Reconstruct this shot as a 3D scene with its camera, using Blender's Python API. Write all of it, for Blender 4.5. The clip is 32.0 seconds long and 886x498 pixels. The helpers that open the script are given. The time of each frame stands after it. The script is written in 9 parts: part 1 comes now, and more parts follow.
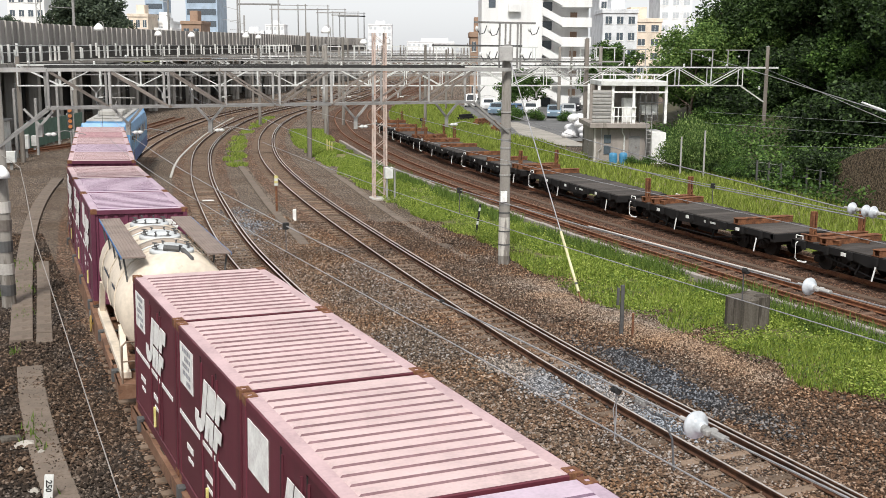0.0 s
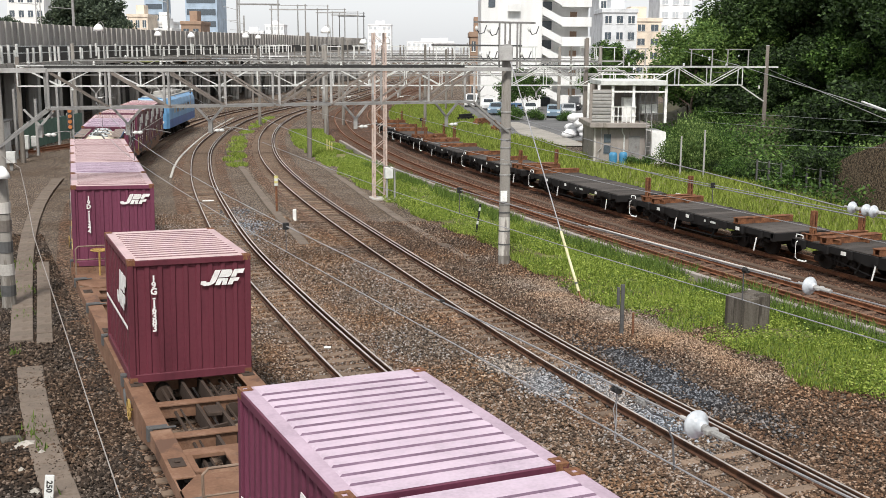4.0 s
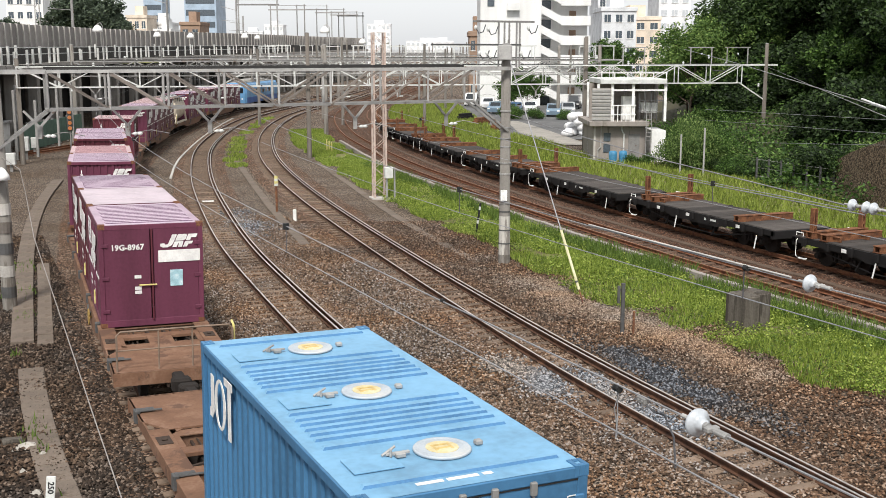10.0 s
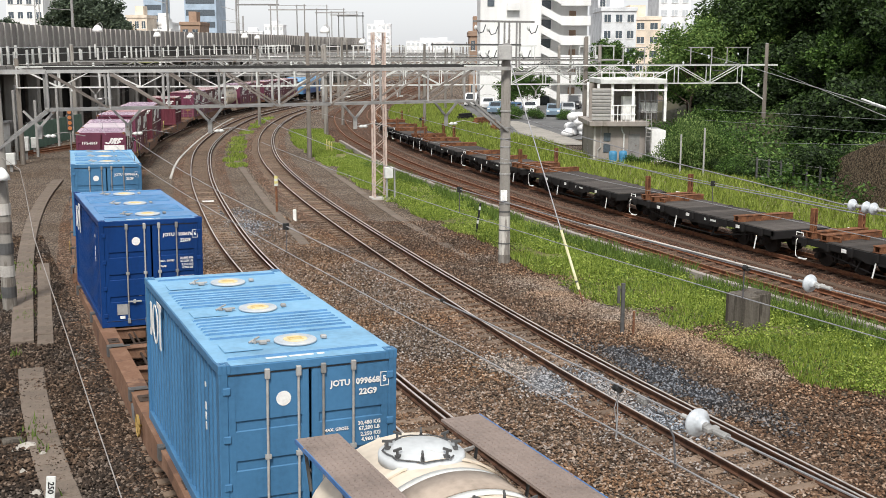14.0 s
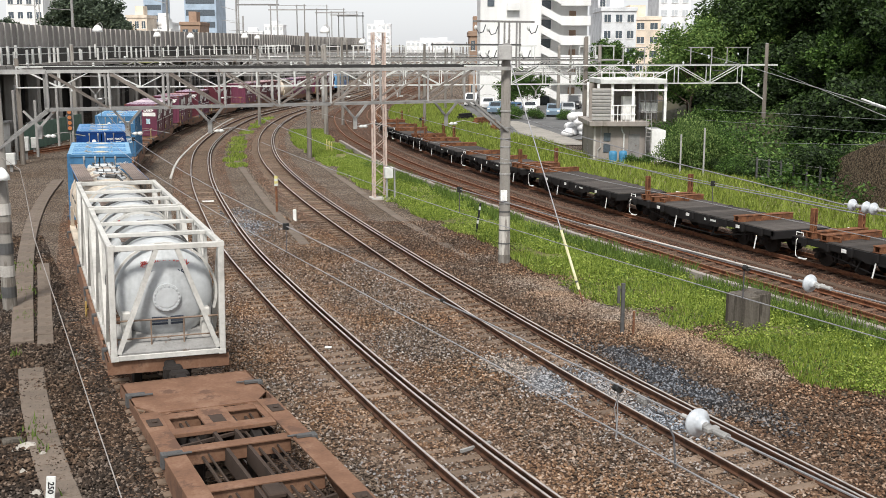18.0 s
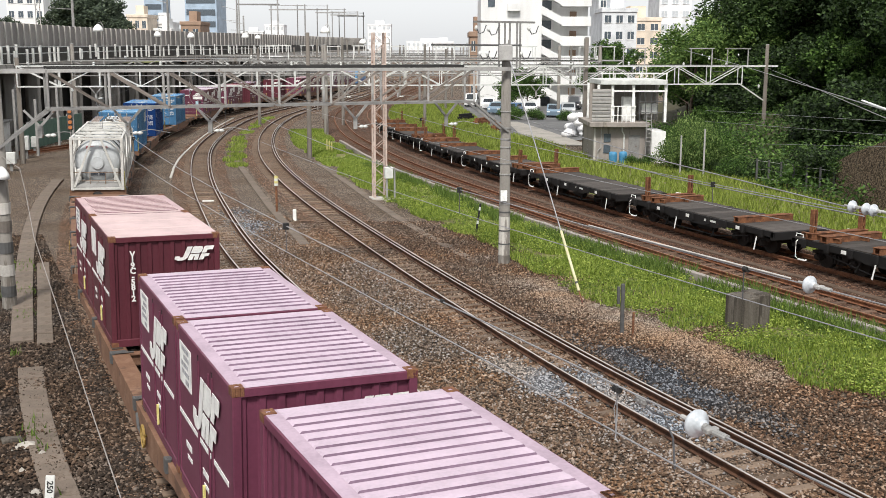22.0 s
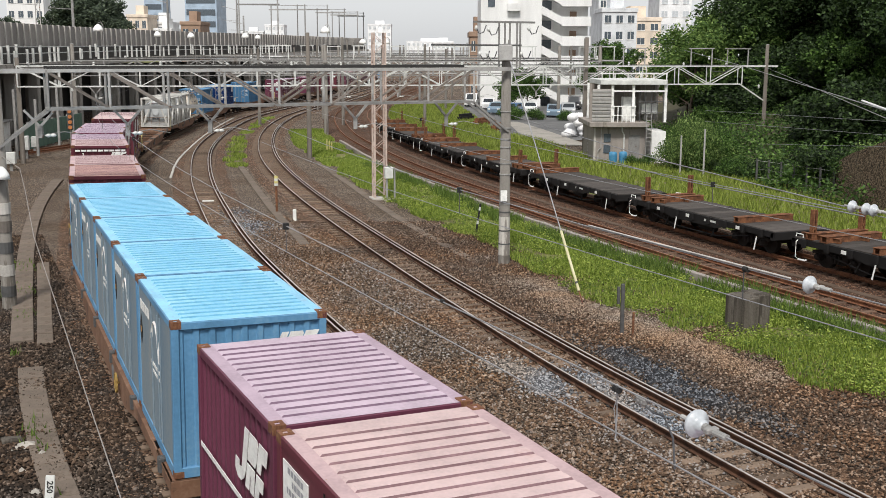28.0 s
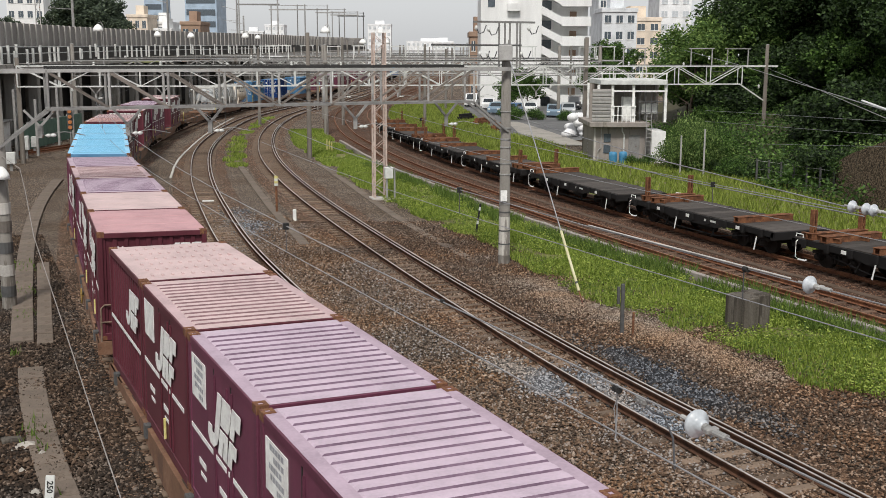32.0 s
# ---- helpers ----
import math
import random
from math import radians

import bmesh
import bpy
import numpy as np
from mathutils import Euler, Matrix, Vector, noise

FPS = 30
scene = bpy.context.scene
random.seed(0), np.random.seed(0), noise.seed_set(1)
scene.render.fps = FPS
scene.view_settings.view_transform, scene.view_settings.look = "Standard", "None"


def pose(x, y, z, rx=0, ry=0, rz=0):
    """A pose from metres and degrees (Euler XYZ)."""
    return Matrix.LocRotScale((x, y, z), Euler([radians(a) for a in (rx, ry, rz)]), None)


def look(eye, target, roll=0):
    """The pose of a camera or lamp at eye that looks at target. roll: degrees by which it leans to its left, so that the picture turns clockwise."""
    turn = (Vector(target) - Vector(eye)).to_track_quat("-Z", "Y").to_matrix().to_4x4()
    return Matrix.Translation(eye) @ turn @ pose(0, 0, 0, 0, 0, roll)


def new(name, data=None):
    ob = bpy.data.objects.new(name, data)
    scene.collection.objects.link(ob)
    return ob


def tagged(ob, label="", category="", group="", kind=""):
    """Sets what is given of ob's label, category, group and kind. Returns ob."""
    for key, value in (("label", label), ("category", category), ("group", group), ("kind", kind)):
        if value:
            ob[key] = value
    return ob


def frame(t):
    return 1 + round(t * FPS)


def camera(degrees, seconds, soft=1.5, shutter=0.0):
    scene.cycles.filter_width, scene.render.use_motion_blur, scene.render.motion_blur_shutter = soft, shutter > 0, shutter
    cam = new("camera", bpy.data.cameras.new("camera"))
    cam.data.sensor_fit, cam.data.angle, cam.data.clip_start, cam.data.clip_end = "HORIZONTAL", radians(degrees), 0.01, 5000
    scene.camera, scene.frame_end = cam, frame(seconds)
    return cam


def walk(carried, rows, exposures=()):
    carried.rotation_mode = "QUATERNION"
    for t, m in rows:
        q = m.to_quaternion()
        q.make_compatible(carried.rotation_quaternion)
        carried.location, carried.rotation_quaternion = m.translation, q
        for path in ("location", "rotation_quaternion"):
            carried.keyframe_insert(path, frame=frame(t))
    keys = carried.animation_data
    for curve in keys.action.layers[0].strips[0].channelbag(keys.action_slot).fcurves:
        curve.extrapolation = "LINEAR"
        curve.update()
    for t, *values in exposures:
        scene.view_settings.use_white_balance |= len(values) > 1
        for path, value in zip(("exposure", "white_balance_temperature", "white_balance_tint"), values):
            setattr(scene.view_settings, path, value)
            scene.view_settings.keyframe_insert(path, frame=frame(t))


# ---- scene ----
# ---- camera ----
cam = camera(44.41, 32.0, soft=0.7)
EYE = Vector((0.0, 0.0, 7.74))
PITCH = 10.286
# seconds and the lean of the hand-held-like tripod head, in degrees
LEAN = [(0.0, 0.374), (0.5, 0.498), (1.5, 0.498), (2.0, 0.415), (2.5, 0.332), (3.0, 0.415), (3.5, 0.332), (5.5, 0.249),
        (6.0, 0.332), (7.5, 0.332), (8.0, 0.125), (8.5, -0.58), (9.0, -0.208), (9.5, -0.042), (10.0, 0.0), (14.0, 0.0),
        (18.0, 0.0), (20.0, 0.02), (20.5, 0.125), (24.0, 0.166), (32.0, 0.166)]


def cam_pose(lean):
    a = radians(lean)
    p, w = radians(PITCH) - 203 * a / 1920.6, 101 * a / 1920.6
    aim = Vector((math.sin(w) * math.cos(p), math.cos(w) * math.cos(p), -math.sin(p)))
    return look(EYE, EYE + aim * 10, lean)


walk(cam, [(t, cam_pose(a)) for t, a in LEAN], [(0.0, 0.4), (25.5, 0.4), (28.0, 0.14), (29.0, 0.03), (32.0, -0.03)])

# ---- world and sun ----
SUN_EL, SUN_ROT = radians(52), radians(186)
world = bpy.data.worlds.new("world")
scene.world = world
world.use_nodes = True
wn = world.node_tree.nodes
wl = world.node_tree.links
wn.clear()
sky = wn.new("ShaderNodeTexSky")
sky.sky_type, sky.sun_disc = "NISHITA", False
sky.sun_elevation, sky.sun_rotation = SUN_EL, SUN_ROT
sky.air_density, sky.dust_density, sky.ozone_density = 1.0, 1.5, 1.0
pale = wn.new("ShaderNodeHueSaturation")
pale.inputs["Saturation"].default_value = 0.22
bg = wn.new("ShaderNodeBackground")
bg.inputs["Strength"].default_value = 0.15
wo = wn.new("ShaderNodeOutputWorld")
# thin bright cloud over the whole sky
cloud = wn.new("ShaderNodeMixRGB")
cloud.inputs["Fac"].default_value = 0.7
cloud.inputs["Color2"].default_value = (4.35, 4.45, 4.6, 1)
wl.new(sky.outputs["Color"], pale.inputs["Color"])
wl.new(pale.outputs["Color"], cloud.inputs["Color1"])
wl.new(cloud.outputs["Color"], bg.inputs["Color"])
wl.new(bg.outputs["Background"], wo.inputs["Surface"])
sun_data = bpy.data.lights.new("sun", "SUN")
sun_data.energy, sun_data.angle, sun_data.color = 3.15, radians(10), (1.0, 0.96, 0.9)
sun = new("sun", sun_data)
sun.matrix_basis = look((0, 0, 60), Vector((0, 0, 60)) - Vector((math.sin(SUN_ROT) * math.cos(SUN_EL), math.cos(SUN_ROT) * math.cos(SUN_EL), math.sin(SUN_EL))))
scene.view_settings.exposure = 0.4


# ---- materials ----
def mat(name, base, rough=0.7, metal=0.0, dark=None, light=None, scale=3.0, fine=40.0, bump=0.15, spots=None, spot_scale=1.5,
        spot_at=0.62, hue=0.0, streak=False, spec=0.3):
    """Grain at two scales, stains, fine relief; hue: how far copies differ."""
    m = bpy.data.materials.new(name)
    m.use_nodes = True
    n, l = m.node_tree.nodes, m.node_tree.links
    b = n["Principled BSDF"]
    b.inputs["Roughness"].default_value, b.inputs["Metallic"].default_value = rough, metal
    b.inputs["Specular IOR Level"].default_value = spec
    dark = dark or tuple(c * 0.72 for c in base)
    light = light or tuple(min(1, c * 1.22) for c in base)
    co = n.new("ShaderNodeTexCoord")
    src = co.outputs["Object"]
    if streak:
        mp = n.new("ShaderNodeMapping")
        mp.inputs["Scale"].default_value = (1, 1, 0.12)
        l.new(src, mp.inputs["Vector"])
        src = mp.outputs["Vector"]
    n1 = n.new("ShaderNodeTexNoise")
    n1.inputs["Scale"].default_value, n1.inputs["Detail"].default_value, n1.inputs["Roughness"].default_value = scale, 5, 0.62
    n2 = n.new("ShaderNodeTexNoise")
    n2.inputs["Scale"].default_value, n2.inputs["Detail"].default_value = fine, 3
    l.new(src, n1.inputs["Vector"])
    l.new(co.outputs["Object"], n2.inputs["Vector"])
    add = n.new("ShaderNodeMath")
    add.operation = "MULTIPLY_ADD"
    l.new(n2.outputs["Fac"], add.inputs[0])
    add.inputs[1].default_value = 0.35
    l.new(n1.outputs["Fac"], add.inputs[2])
    r = n.new("ShaderNodeValToRGB")
    r.color_ramp.elements[0].position, r.color_ramp.elements[1].position = 0.45, 0.95
    r.color_ramp.elements[0].color, r.color_ramp.elements[1].color = (*dark, 1), (*light, 1)
    e = r.color_ramp.elements.new(0.68)
    e.color = (*base, 1)
    l.new(add.outputs[0], r.inputs["Fac"])
    out = r.outputs["Color"]
    if spots:
        n3 = n.new("ShaderNodeTexNoise")
        n3.inputs["Scale"].default_value, n3.inputs["Detail"].default_value, n3.inputs["Roughness"].default_value = spot_scale, 6, 0.7
        l.new(src, n3.inputs["Vector"])
        r3 = n.new("ShaderNodeValToRGB")
        r3.color_ramp.elements[0].position, r3.color_ramp.elements[1].position = spot_at, spot_at + 0.07
        l.new(n3.outputs["Fac"], r3.inputs["Fac"])
        mx = n.new("ShaderNodeMixRGB")
        mx.inputs["Color2"].default_value = (*spots, 1)
        l.new(r3.outputs["Color"], mx.inputs["Fac"])
        l.new(out, mx.inputs["Color1"])
        out = mx.outputs["Color"]
    if hue:
        oi = n.new("ShaderNodeObjectInfo")
        hs = n.new("ShaderNodeHueSaturation")
        mr = n.new("ShaderNodeMapRange")
        mr.inputs["To Min"].default_value, mr.inputs["To Max"].default_value = 1 - hue, 1 + hue
        l.new(oi.outputs["Random"], mr.inputs["Value"])
        l.new(mr.outputs["Result"], hs.inputs["Value"])
        l.new(out, hs.inputs["Color"])
        out = hs.outputs["Color"]
    l.new(out, b.inputs["Base Color"])
    if bump:
        bp = n.new("ShaderNodeBump")
        bp.inputs["Strength"].default_value, bp.inputs["Distance"].default_value = bump, 0.02
        l.new(add.outputs[0], bp.inputs["Height"])
        l.new(bp.outputs["Normal"], b.inputs["Normal"])
    return m


def gravel(name, tones, size=18.0, stain=None, stain_scale=0.25, bump=1.0):
    """Broken stone: one tone a stone, dark gaps, wide stains."""
    m = bpy.data.materials.new(name)
    m.use_nodes = True
    n, l = m.node_tree.nodes, m.node_tree.links
    b = n["Principled BSDF"]
    b.inputs["Roughness"].default_value = 0.92
    b.inputs["Specular IOR Level"].default_value = 0.2
    co = n.new("ShaderNodeTexCoord")
    v = n.new("ShaderNodeTexVoronoi")
    v.inputs["Scale"].default_value = size
    l.new(co.outputs["Object"], v.inputs["Vector"])
    sep = n.new("ShaderNodeSeparateColor")
    l.new(v.outputs["Color"], sep.inputs["Color"])
    nz = n.new("ShaderNodeTexNoise")
    nz.inputs["Scale"].default_value, nz.inputs["Detail"].default_value = stain_scale, 7
    nz.inputs["Roughness"].default_value = 0.65
    l.new(co.outputs["Object"], nz.inputs["Vector"])
    r = n.new("ShaderNodeValToRGB")
    for k, (p, c) in enumerate(tones):
        e = r.color_ramp.elements[k] if k < 2 else r.color_ramp.elements.new(p)
        e.position, e.color = p, (*c, 1)
    l.new(sep.outputs["Red"], r.inputs["Fac"])
    out = r.outputs["Color"]
    if stain:
        rr = n.new("ShaderNodeValToRGB")
        rr.color_ramp.elements[0].position, rr.color_ramp.elements[1].position = 0.42, 0.62
        rr.color_ramp.elements[0].color, rr.color_ramp.elements[1].color = (0, 0, 0, 1), (0.75, 0.75, 0.75, 1)
        l.new(nz.outputs["Fac"], rr.inputs["Fac"])
        mx = n.new("ShaderNodeMixRGB")
        mx.blend_type = "MIX"
        l.new(rr.outputs["Color"], mx.inputs["Fac"])
        mu = n.new("ShaderNodeMixRGB")
        mu.blend_type = "MULTIPLY"
        mu.inputs["Fac"].default_value = 1
        l.new(out, mu.inputs["Color1"])
        mu.inputs["Color2"].default_value = (*stain, 1)
        l.new(out, mx.inputs["Color1"])
        l.new(mu.outputs["Color"], mx.inputs["Color2"])
        out = mx.outputs["Color"]
    # the shade in the gaps between the stones, put in as near-black colour
    gap_shade = n.new("ShaderNodeValToRGB")
    gap_shade.color_ramp.elements[0].position, gap_shade.color_ramp.elements[1].position = 0.42, 0.72
    gap_shade.color_ramp.elements[0].color, gap_shade.color_ramp.elements[1].color = (0, 0, 0, 1), (0.85, 0.85, 0.85, 1)
    l.new(v.outputs["Distance"], gap_shade.inputs["Fac"])
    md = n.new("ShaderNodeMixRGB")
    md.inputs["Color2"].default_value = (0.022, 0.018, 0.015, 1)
    l.new(gap_shade.outputs["Color"], md.inputs["Fac"])
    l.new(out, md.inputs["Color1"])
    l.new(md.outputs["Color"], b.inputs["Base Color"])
    bp = n.new("ShaderNodeBump")
    bp.inputs["Strength"].default_value, bp.inputs["Distance"].default_value = bump, 0.05
    bp.invert = True
    l.new(v.outputs["Distance"], bp.inputs["Height"])
    l.new(bp.outputs["Normal"], b.inputs["Normal"])
    return m


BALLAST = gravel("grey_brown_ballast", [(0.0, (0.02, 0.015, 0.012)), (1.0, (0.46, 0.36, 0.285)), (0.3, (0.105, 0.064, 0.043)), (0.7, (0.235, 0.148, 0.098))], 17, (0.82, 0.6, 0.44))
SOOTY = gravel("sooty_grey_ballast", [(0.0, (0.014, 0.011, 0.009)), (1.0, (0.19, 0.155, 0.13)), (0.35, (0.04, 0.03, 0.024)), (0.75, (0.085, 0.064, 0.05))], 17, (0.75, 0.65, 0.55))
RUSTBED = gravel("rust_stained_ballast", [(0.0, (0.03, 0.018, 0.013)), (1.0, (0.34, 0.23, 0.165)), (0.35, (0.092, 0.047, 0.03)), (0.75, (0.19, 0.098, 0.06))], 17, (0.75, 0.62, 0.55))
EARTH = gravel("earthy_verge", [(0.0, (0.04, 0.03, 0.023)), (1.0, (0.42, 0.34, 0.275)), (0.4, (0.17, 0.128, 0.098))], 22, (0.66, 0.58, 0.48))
RAILTOP = mat("worn_rail_steel", (0.62, 0.57, 0.53), 0.3, 0.75, scale=2, fine=20, bump=0.05)
RAILRUST = mat("brown_rusted_rail_top", (0.26, 0.135, 0.08), 0.6, 0.2, scale=2, fine=20, bump=0.05)
RAILSIDE = mat("rusty_rail_web", (0.075, 0.036, 0.022), 0.85, 0.1, scale=4, dark=(0.03, 0.018, 0.013), light=(0.15, 0.075, 0.042), bump=0.3)
ORANGESIDE = mat("orange_rusted_rail_web", (0.17, 0.07, 0.036), 0.85, 0.1, scale=4, dark=(0.07, 0.03, 0.018), light=(0.28, 0.13, 0.065), bump=0.3)
RUSTSLEEPER = mat("rust_stained_sleeper", (0.1, 0.062, 0.043), 0.9, scale=3, fine=30, hue=0.4, bump=0.3)
SLEEPER = mat("grey_brown_sleeper", (0.155, 0.112, 0.082), 0.9, scale=3, fine=30, hue=0.4, bump=0.3)
CONCRETE = mat("weathered_concrete", (0.34, 0.32, 0.29), 0.9, scale=1.2, fine=25, spots=(0.16, 0.145, 0.125), spot_scale=0.9, spot_at=0.58, streak=True)
PALECONC = mat("pale_concrete", (0.46, 0.44, 0.41), 0.9, scale=1.2, fine=25, spots=(0.26, 0.24, 0.21), spot_scale=1.1, spot_at=0.6)
GALV = mat("galvanised_steel", (0.32, 0.315, 0.305), 0.6, 0.2, scale=3, fine=20, hue=0.3, spots=(0.17, 0.12, 0.09), spot_scale=2.5, spot_at=0.6)
DARKSTEEL = mat("dark_weathered_steel", (0.10, 0.10, 0.10), 0.7, 0.3, scale=3, spots=(0.14, 0.09, 0.06), spot_scale=2)
PALEPAINT = mat("pale_grey_paint", (0.6, 0.61, 0.59), 0.5, scale=2, spots=(0.4, 0.36, 0.31), spot_scale=2, spot_at=0.66)
PINKLATTICE = mat("faded_pink_rusty_paint", (0.52, 0.42, 0.37), 0.7, scale=2, spots=(0.3, 0.16, 0.1), spot_scale=3, spot_at=0.55)
WHITE = mat("white_paint", (0.8, 0.8, 0.78), 0.5, scale=2, fine=20, bump=0.03)
BLACK = mat("black_rubber", (0.02, 0.02, 0.02), 0.7)
WIRE = mat("grey_wire", (0.30, 0.30, 0.31), 0.5, 0.4)
DARKWIRE = mat("dark_cable", (0.07, 0.07, 0.075), 0.6)
PORCELAIN = mat("pale_grey_porcelain", (0.46, 0.49, 0.52), 0.3, spec=0.5, bump=0.0)
YELLOW = mat("yellow_plastic_sleeve", (0.62, 0.55, 0.2), 0.5, light=(0.75, 0.72, 0.45))
ORANGE = mat("orange_rusty_paint", (0.45, 0.17, 0.06), 0.7)


# ---- mesh helpers ----
class Shape:
    def __init__(self):
        self.v, self.f = [], []

    def add(self, verts, faces):
        k = len(self.v)
        self.v += [tuple(p) for p in verts]
        self.f += [tuple(i + k for i in q) for q in faces]
        return self

    def box(self, x0, x1, y0, y1, z0, z1, c=0.0, m=None):
        """A box; c: the width of its chamfered edges."""
        if x1 < x0: x0, x1 = x1, x0
        if y1 < y0: y0, y1 = y1, y0
        if z1 < z0: z0, z1 = z1, z0
        if c <= 0:
            v = [(x, y, z) for z in (z0, z1) for y in (y0, y1) for x in (x0, x1)]
            f = [(0, 2, 3, 1), (4, 5, 7, 6), (0, 1, 5, 4), (2, 6, 7, 3), (0, 4, 6, 2), (1, 3, 7, 5)]
        else:
            c = min(c, (x1 - x0) * 0.45, (y1 - y0) * 0.45, (z1 - z0) * 0.45)
            v, f, idx = [], [], {}
            for i, x in enumerate((x0, x1)):
                for j, y in enumerate((y0, y1)):
                    for k, z in enumerate((z0, z1)):
                        sx, sy, sz = (c, -c)[i], (c, -c)[j], (c, -c)[k]
                        idx[i, j, k] = len(v)
                        v += [(x, y + sy, z + sz), (x + sx, y, z + sz), (x + sx, y + sy, z)]
            g = lambda i, j, k, a: idx[i, j, k] + a
            for i in (0, 1):
                q = [g(i, 0, 0, 0), g(i, 0, 1, 0), g(i, 1, 1, 0), g(i, 1, 0, 0)]
                f.append(tuple(q if i == 0 else q[::-1]))
                q = [g(0, i, 0, 1), g(1, i, 0, 1), g(1, i, 1, 1), g(0, i, 1, 1)]
                f.append(tuple(q if i == 0 else q[::-1]))
                q = [g(0, 0, i, 2), g(0, 1, i, 2), g(1, 1, i, 2), g(1, 0, i, 2)]
                f.append(tuple(q if i == 0 else q[::-1]))
            for a in (0, 1):
                for b in (0, 1):
                    f.append((g(0, a, b, 1), g(1, a, b, 1), g(1, a, b, 2), g(0, a, b, 2)))
                    f.append((g(a, 0, b, 0), g(a, 1, b, 0), g(a, 1, b, 2), g(a, 0, b, 2)))
                    f.append((g(a, b, 0, 0), g(a, b, 1, 0), g(a, b, 1, 1), g(a, b, 0, 1)))
            for key, k in idx.items():
                f.append((k, k + 1, k + 2))
        if m is not None:
            v = [m @ Vector(p) for p in v]
        return self.add(v, f)

    def tube(self, p, q, r, n=6, r2=None, caps=True):
        p, q = Vector(p), Vector(q)
        r2 = r if r2 is None else r2
        w = (q - p).normalized()
        a = w.orthogonal().normalized()
        b = w.cross(a)
        v = []
        for c, s in ((p, r), (q, r2)):
            v += [c + (a * math.cos(t) + b * math.sin(t)) * s for t in (2 * math.pi * i / n for i in range(n))]
        f = [(i, (i + 1) % n, n + (i + 1) % n, n + i) for i in range(n)]
        if caps:
            f += [tuple(range(n))[::-1], tuple(range(n, 2 * n))]
        return self.add(v, f)

    def beam(self, p, q, w, h, up=(0, 0, 1)):
        """A bar of section w by h from p to q."""
        p, q = Vector(p), Vector(q)
        d = (q - p).normalized()
        u = Vector(up)
        if abs(d.dot(u)) > 0.98:
            u = Vector((1, 0, 0))
        s = d.cross(u).normalized()
        t = s.cross(d)
        v = [c + s * a * w / 2 + t * b * h / 2 for c in (p, q) for a, b in ((-1, -1), (1, -1), (1, 1), (-1, 1))]
        return self.add(v, [(0, 1, 2, 3), (7, 6, 5, 4), (0, 4, 5, 1), (1, 5, 6, 2), (2, 6, 7, 3), (3, 7, 4, 0)])

    def path(self, pts, r, n=5):
        """A tube along points."""
        pts = [Vector(p) for p in pts]
        rings = []
        for i, p in enumerate(pts):
            w = (pts[min(i + 1, len(pts) - 1)] - pts[max(i - 1, 0)]).normalized()
            a = w.cross(Vector((0, 0, 1)))
            a = a.normalized() if a.length > 1e-3 else Vector((1, 0, 0))
            b = w.cross(a)
            rings.append([p + (a * math.cos(t) + b * math.sin(t)) * r for t in (2 * math.pi * k / n for k in range(n))])
        v = [x for g in rings for x in g]
        f = [(i * n + k, i * n + (k + 1) % n, (i + 1) * n + (k + 1) % n, (i + 1) * n + k) for i in range(len(pts) - 1) for k in range(n)]
        f += [tuple(range(n))[::-1], tuple(range(len(v) - n, len(v)))]
        return self.add(v, f)

    def lathe(self, prof, n=16, m=None):
        """Radius and height pairs turned about z."""
        v = [(r * math.cos(2 * math.pi * k / n), r * math.sin(2 * math.pi * k / n), z) for r, z in prof for k in range(n)]
        f = [(i * n + k, i * n + (k + 1) % n, (i + 1) * n + (k + 1) % n, (i + 1) * n + k) for i in range(len(prof) - 1) for k in range(n)]
        f += [tuple(range(n))[::-1], tuple(range(len(v) - n, len(v)))]
        if m is not None:
            v = [m @ Vector(p) for p in v]
        return self.add(v, f)

    def prism(self, poly, y0, y1, axis="y", m=None):
        """A flat outline (a, b) drawn out along an axis."""
        n = len(poly)
        put = {"y": lambda a, b, c: (a, c, b), "x": lambda a, b, c: (c, a, b), "z": lambda a, b, c: (a, b, c)}[axis]
        v = [put(a, b, y0) for a, b in poly] + [put(a, b, y1) for a, b in poly]
        f = [tuple(range(n)), tuple(range(2 * n - 1, n - 1, -1))] + [(i, n + i, n + (i + 1) % n, (i + 1) % n) for i in range(n)]
        if m is not None:
            v = [m @ Vector(p) for p in v]
        return self.add(v, f)

    def mesh(self, name, material, smooth=False):
        me = bpy.data.meshes.new(name)
        me.from_pydata(self.v, [], self.f)
        me.materials.append(material)
        if smooth:
            me.polygons.foreach_set("use_smooth", [True] * len(me.polygons))
        me.update()
        return me


def thing(name, m, label, category, group="", kind=""):
    ob = new(name)
    ob.empty_display_size = 0.2
    ob.matrix_basis = m
    return tagged(ob, label, category, group, kind)


def solid(name, shape, material, label, category, group="", kind="", m=None, smooth=False):
    ob = new(name, shape.mesh(name, material, smooth))
    if m is not None:
        ob.matrix_basis = m
    return tagged(ob, label, category, group, kind)


def part(name, shape, material, parent, label="", m=None, smooth=False):
    me = shape if isinstance(shape, bpy.types.Mesh) else shape.mesh(name, material, smooth)
    ob = new(name, me)
    ob.parent = parent
    if m is not None:
        ob.matrix_basis = m
    return tagged(ob, label, kind="stuff" if name in ("small_print", "tread_studs") else "")


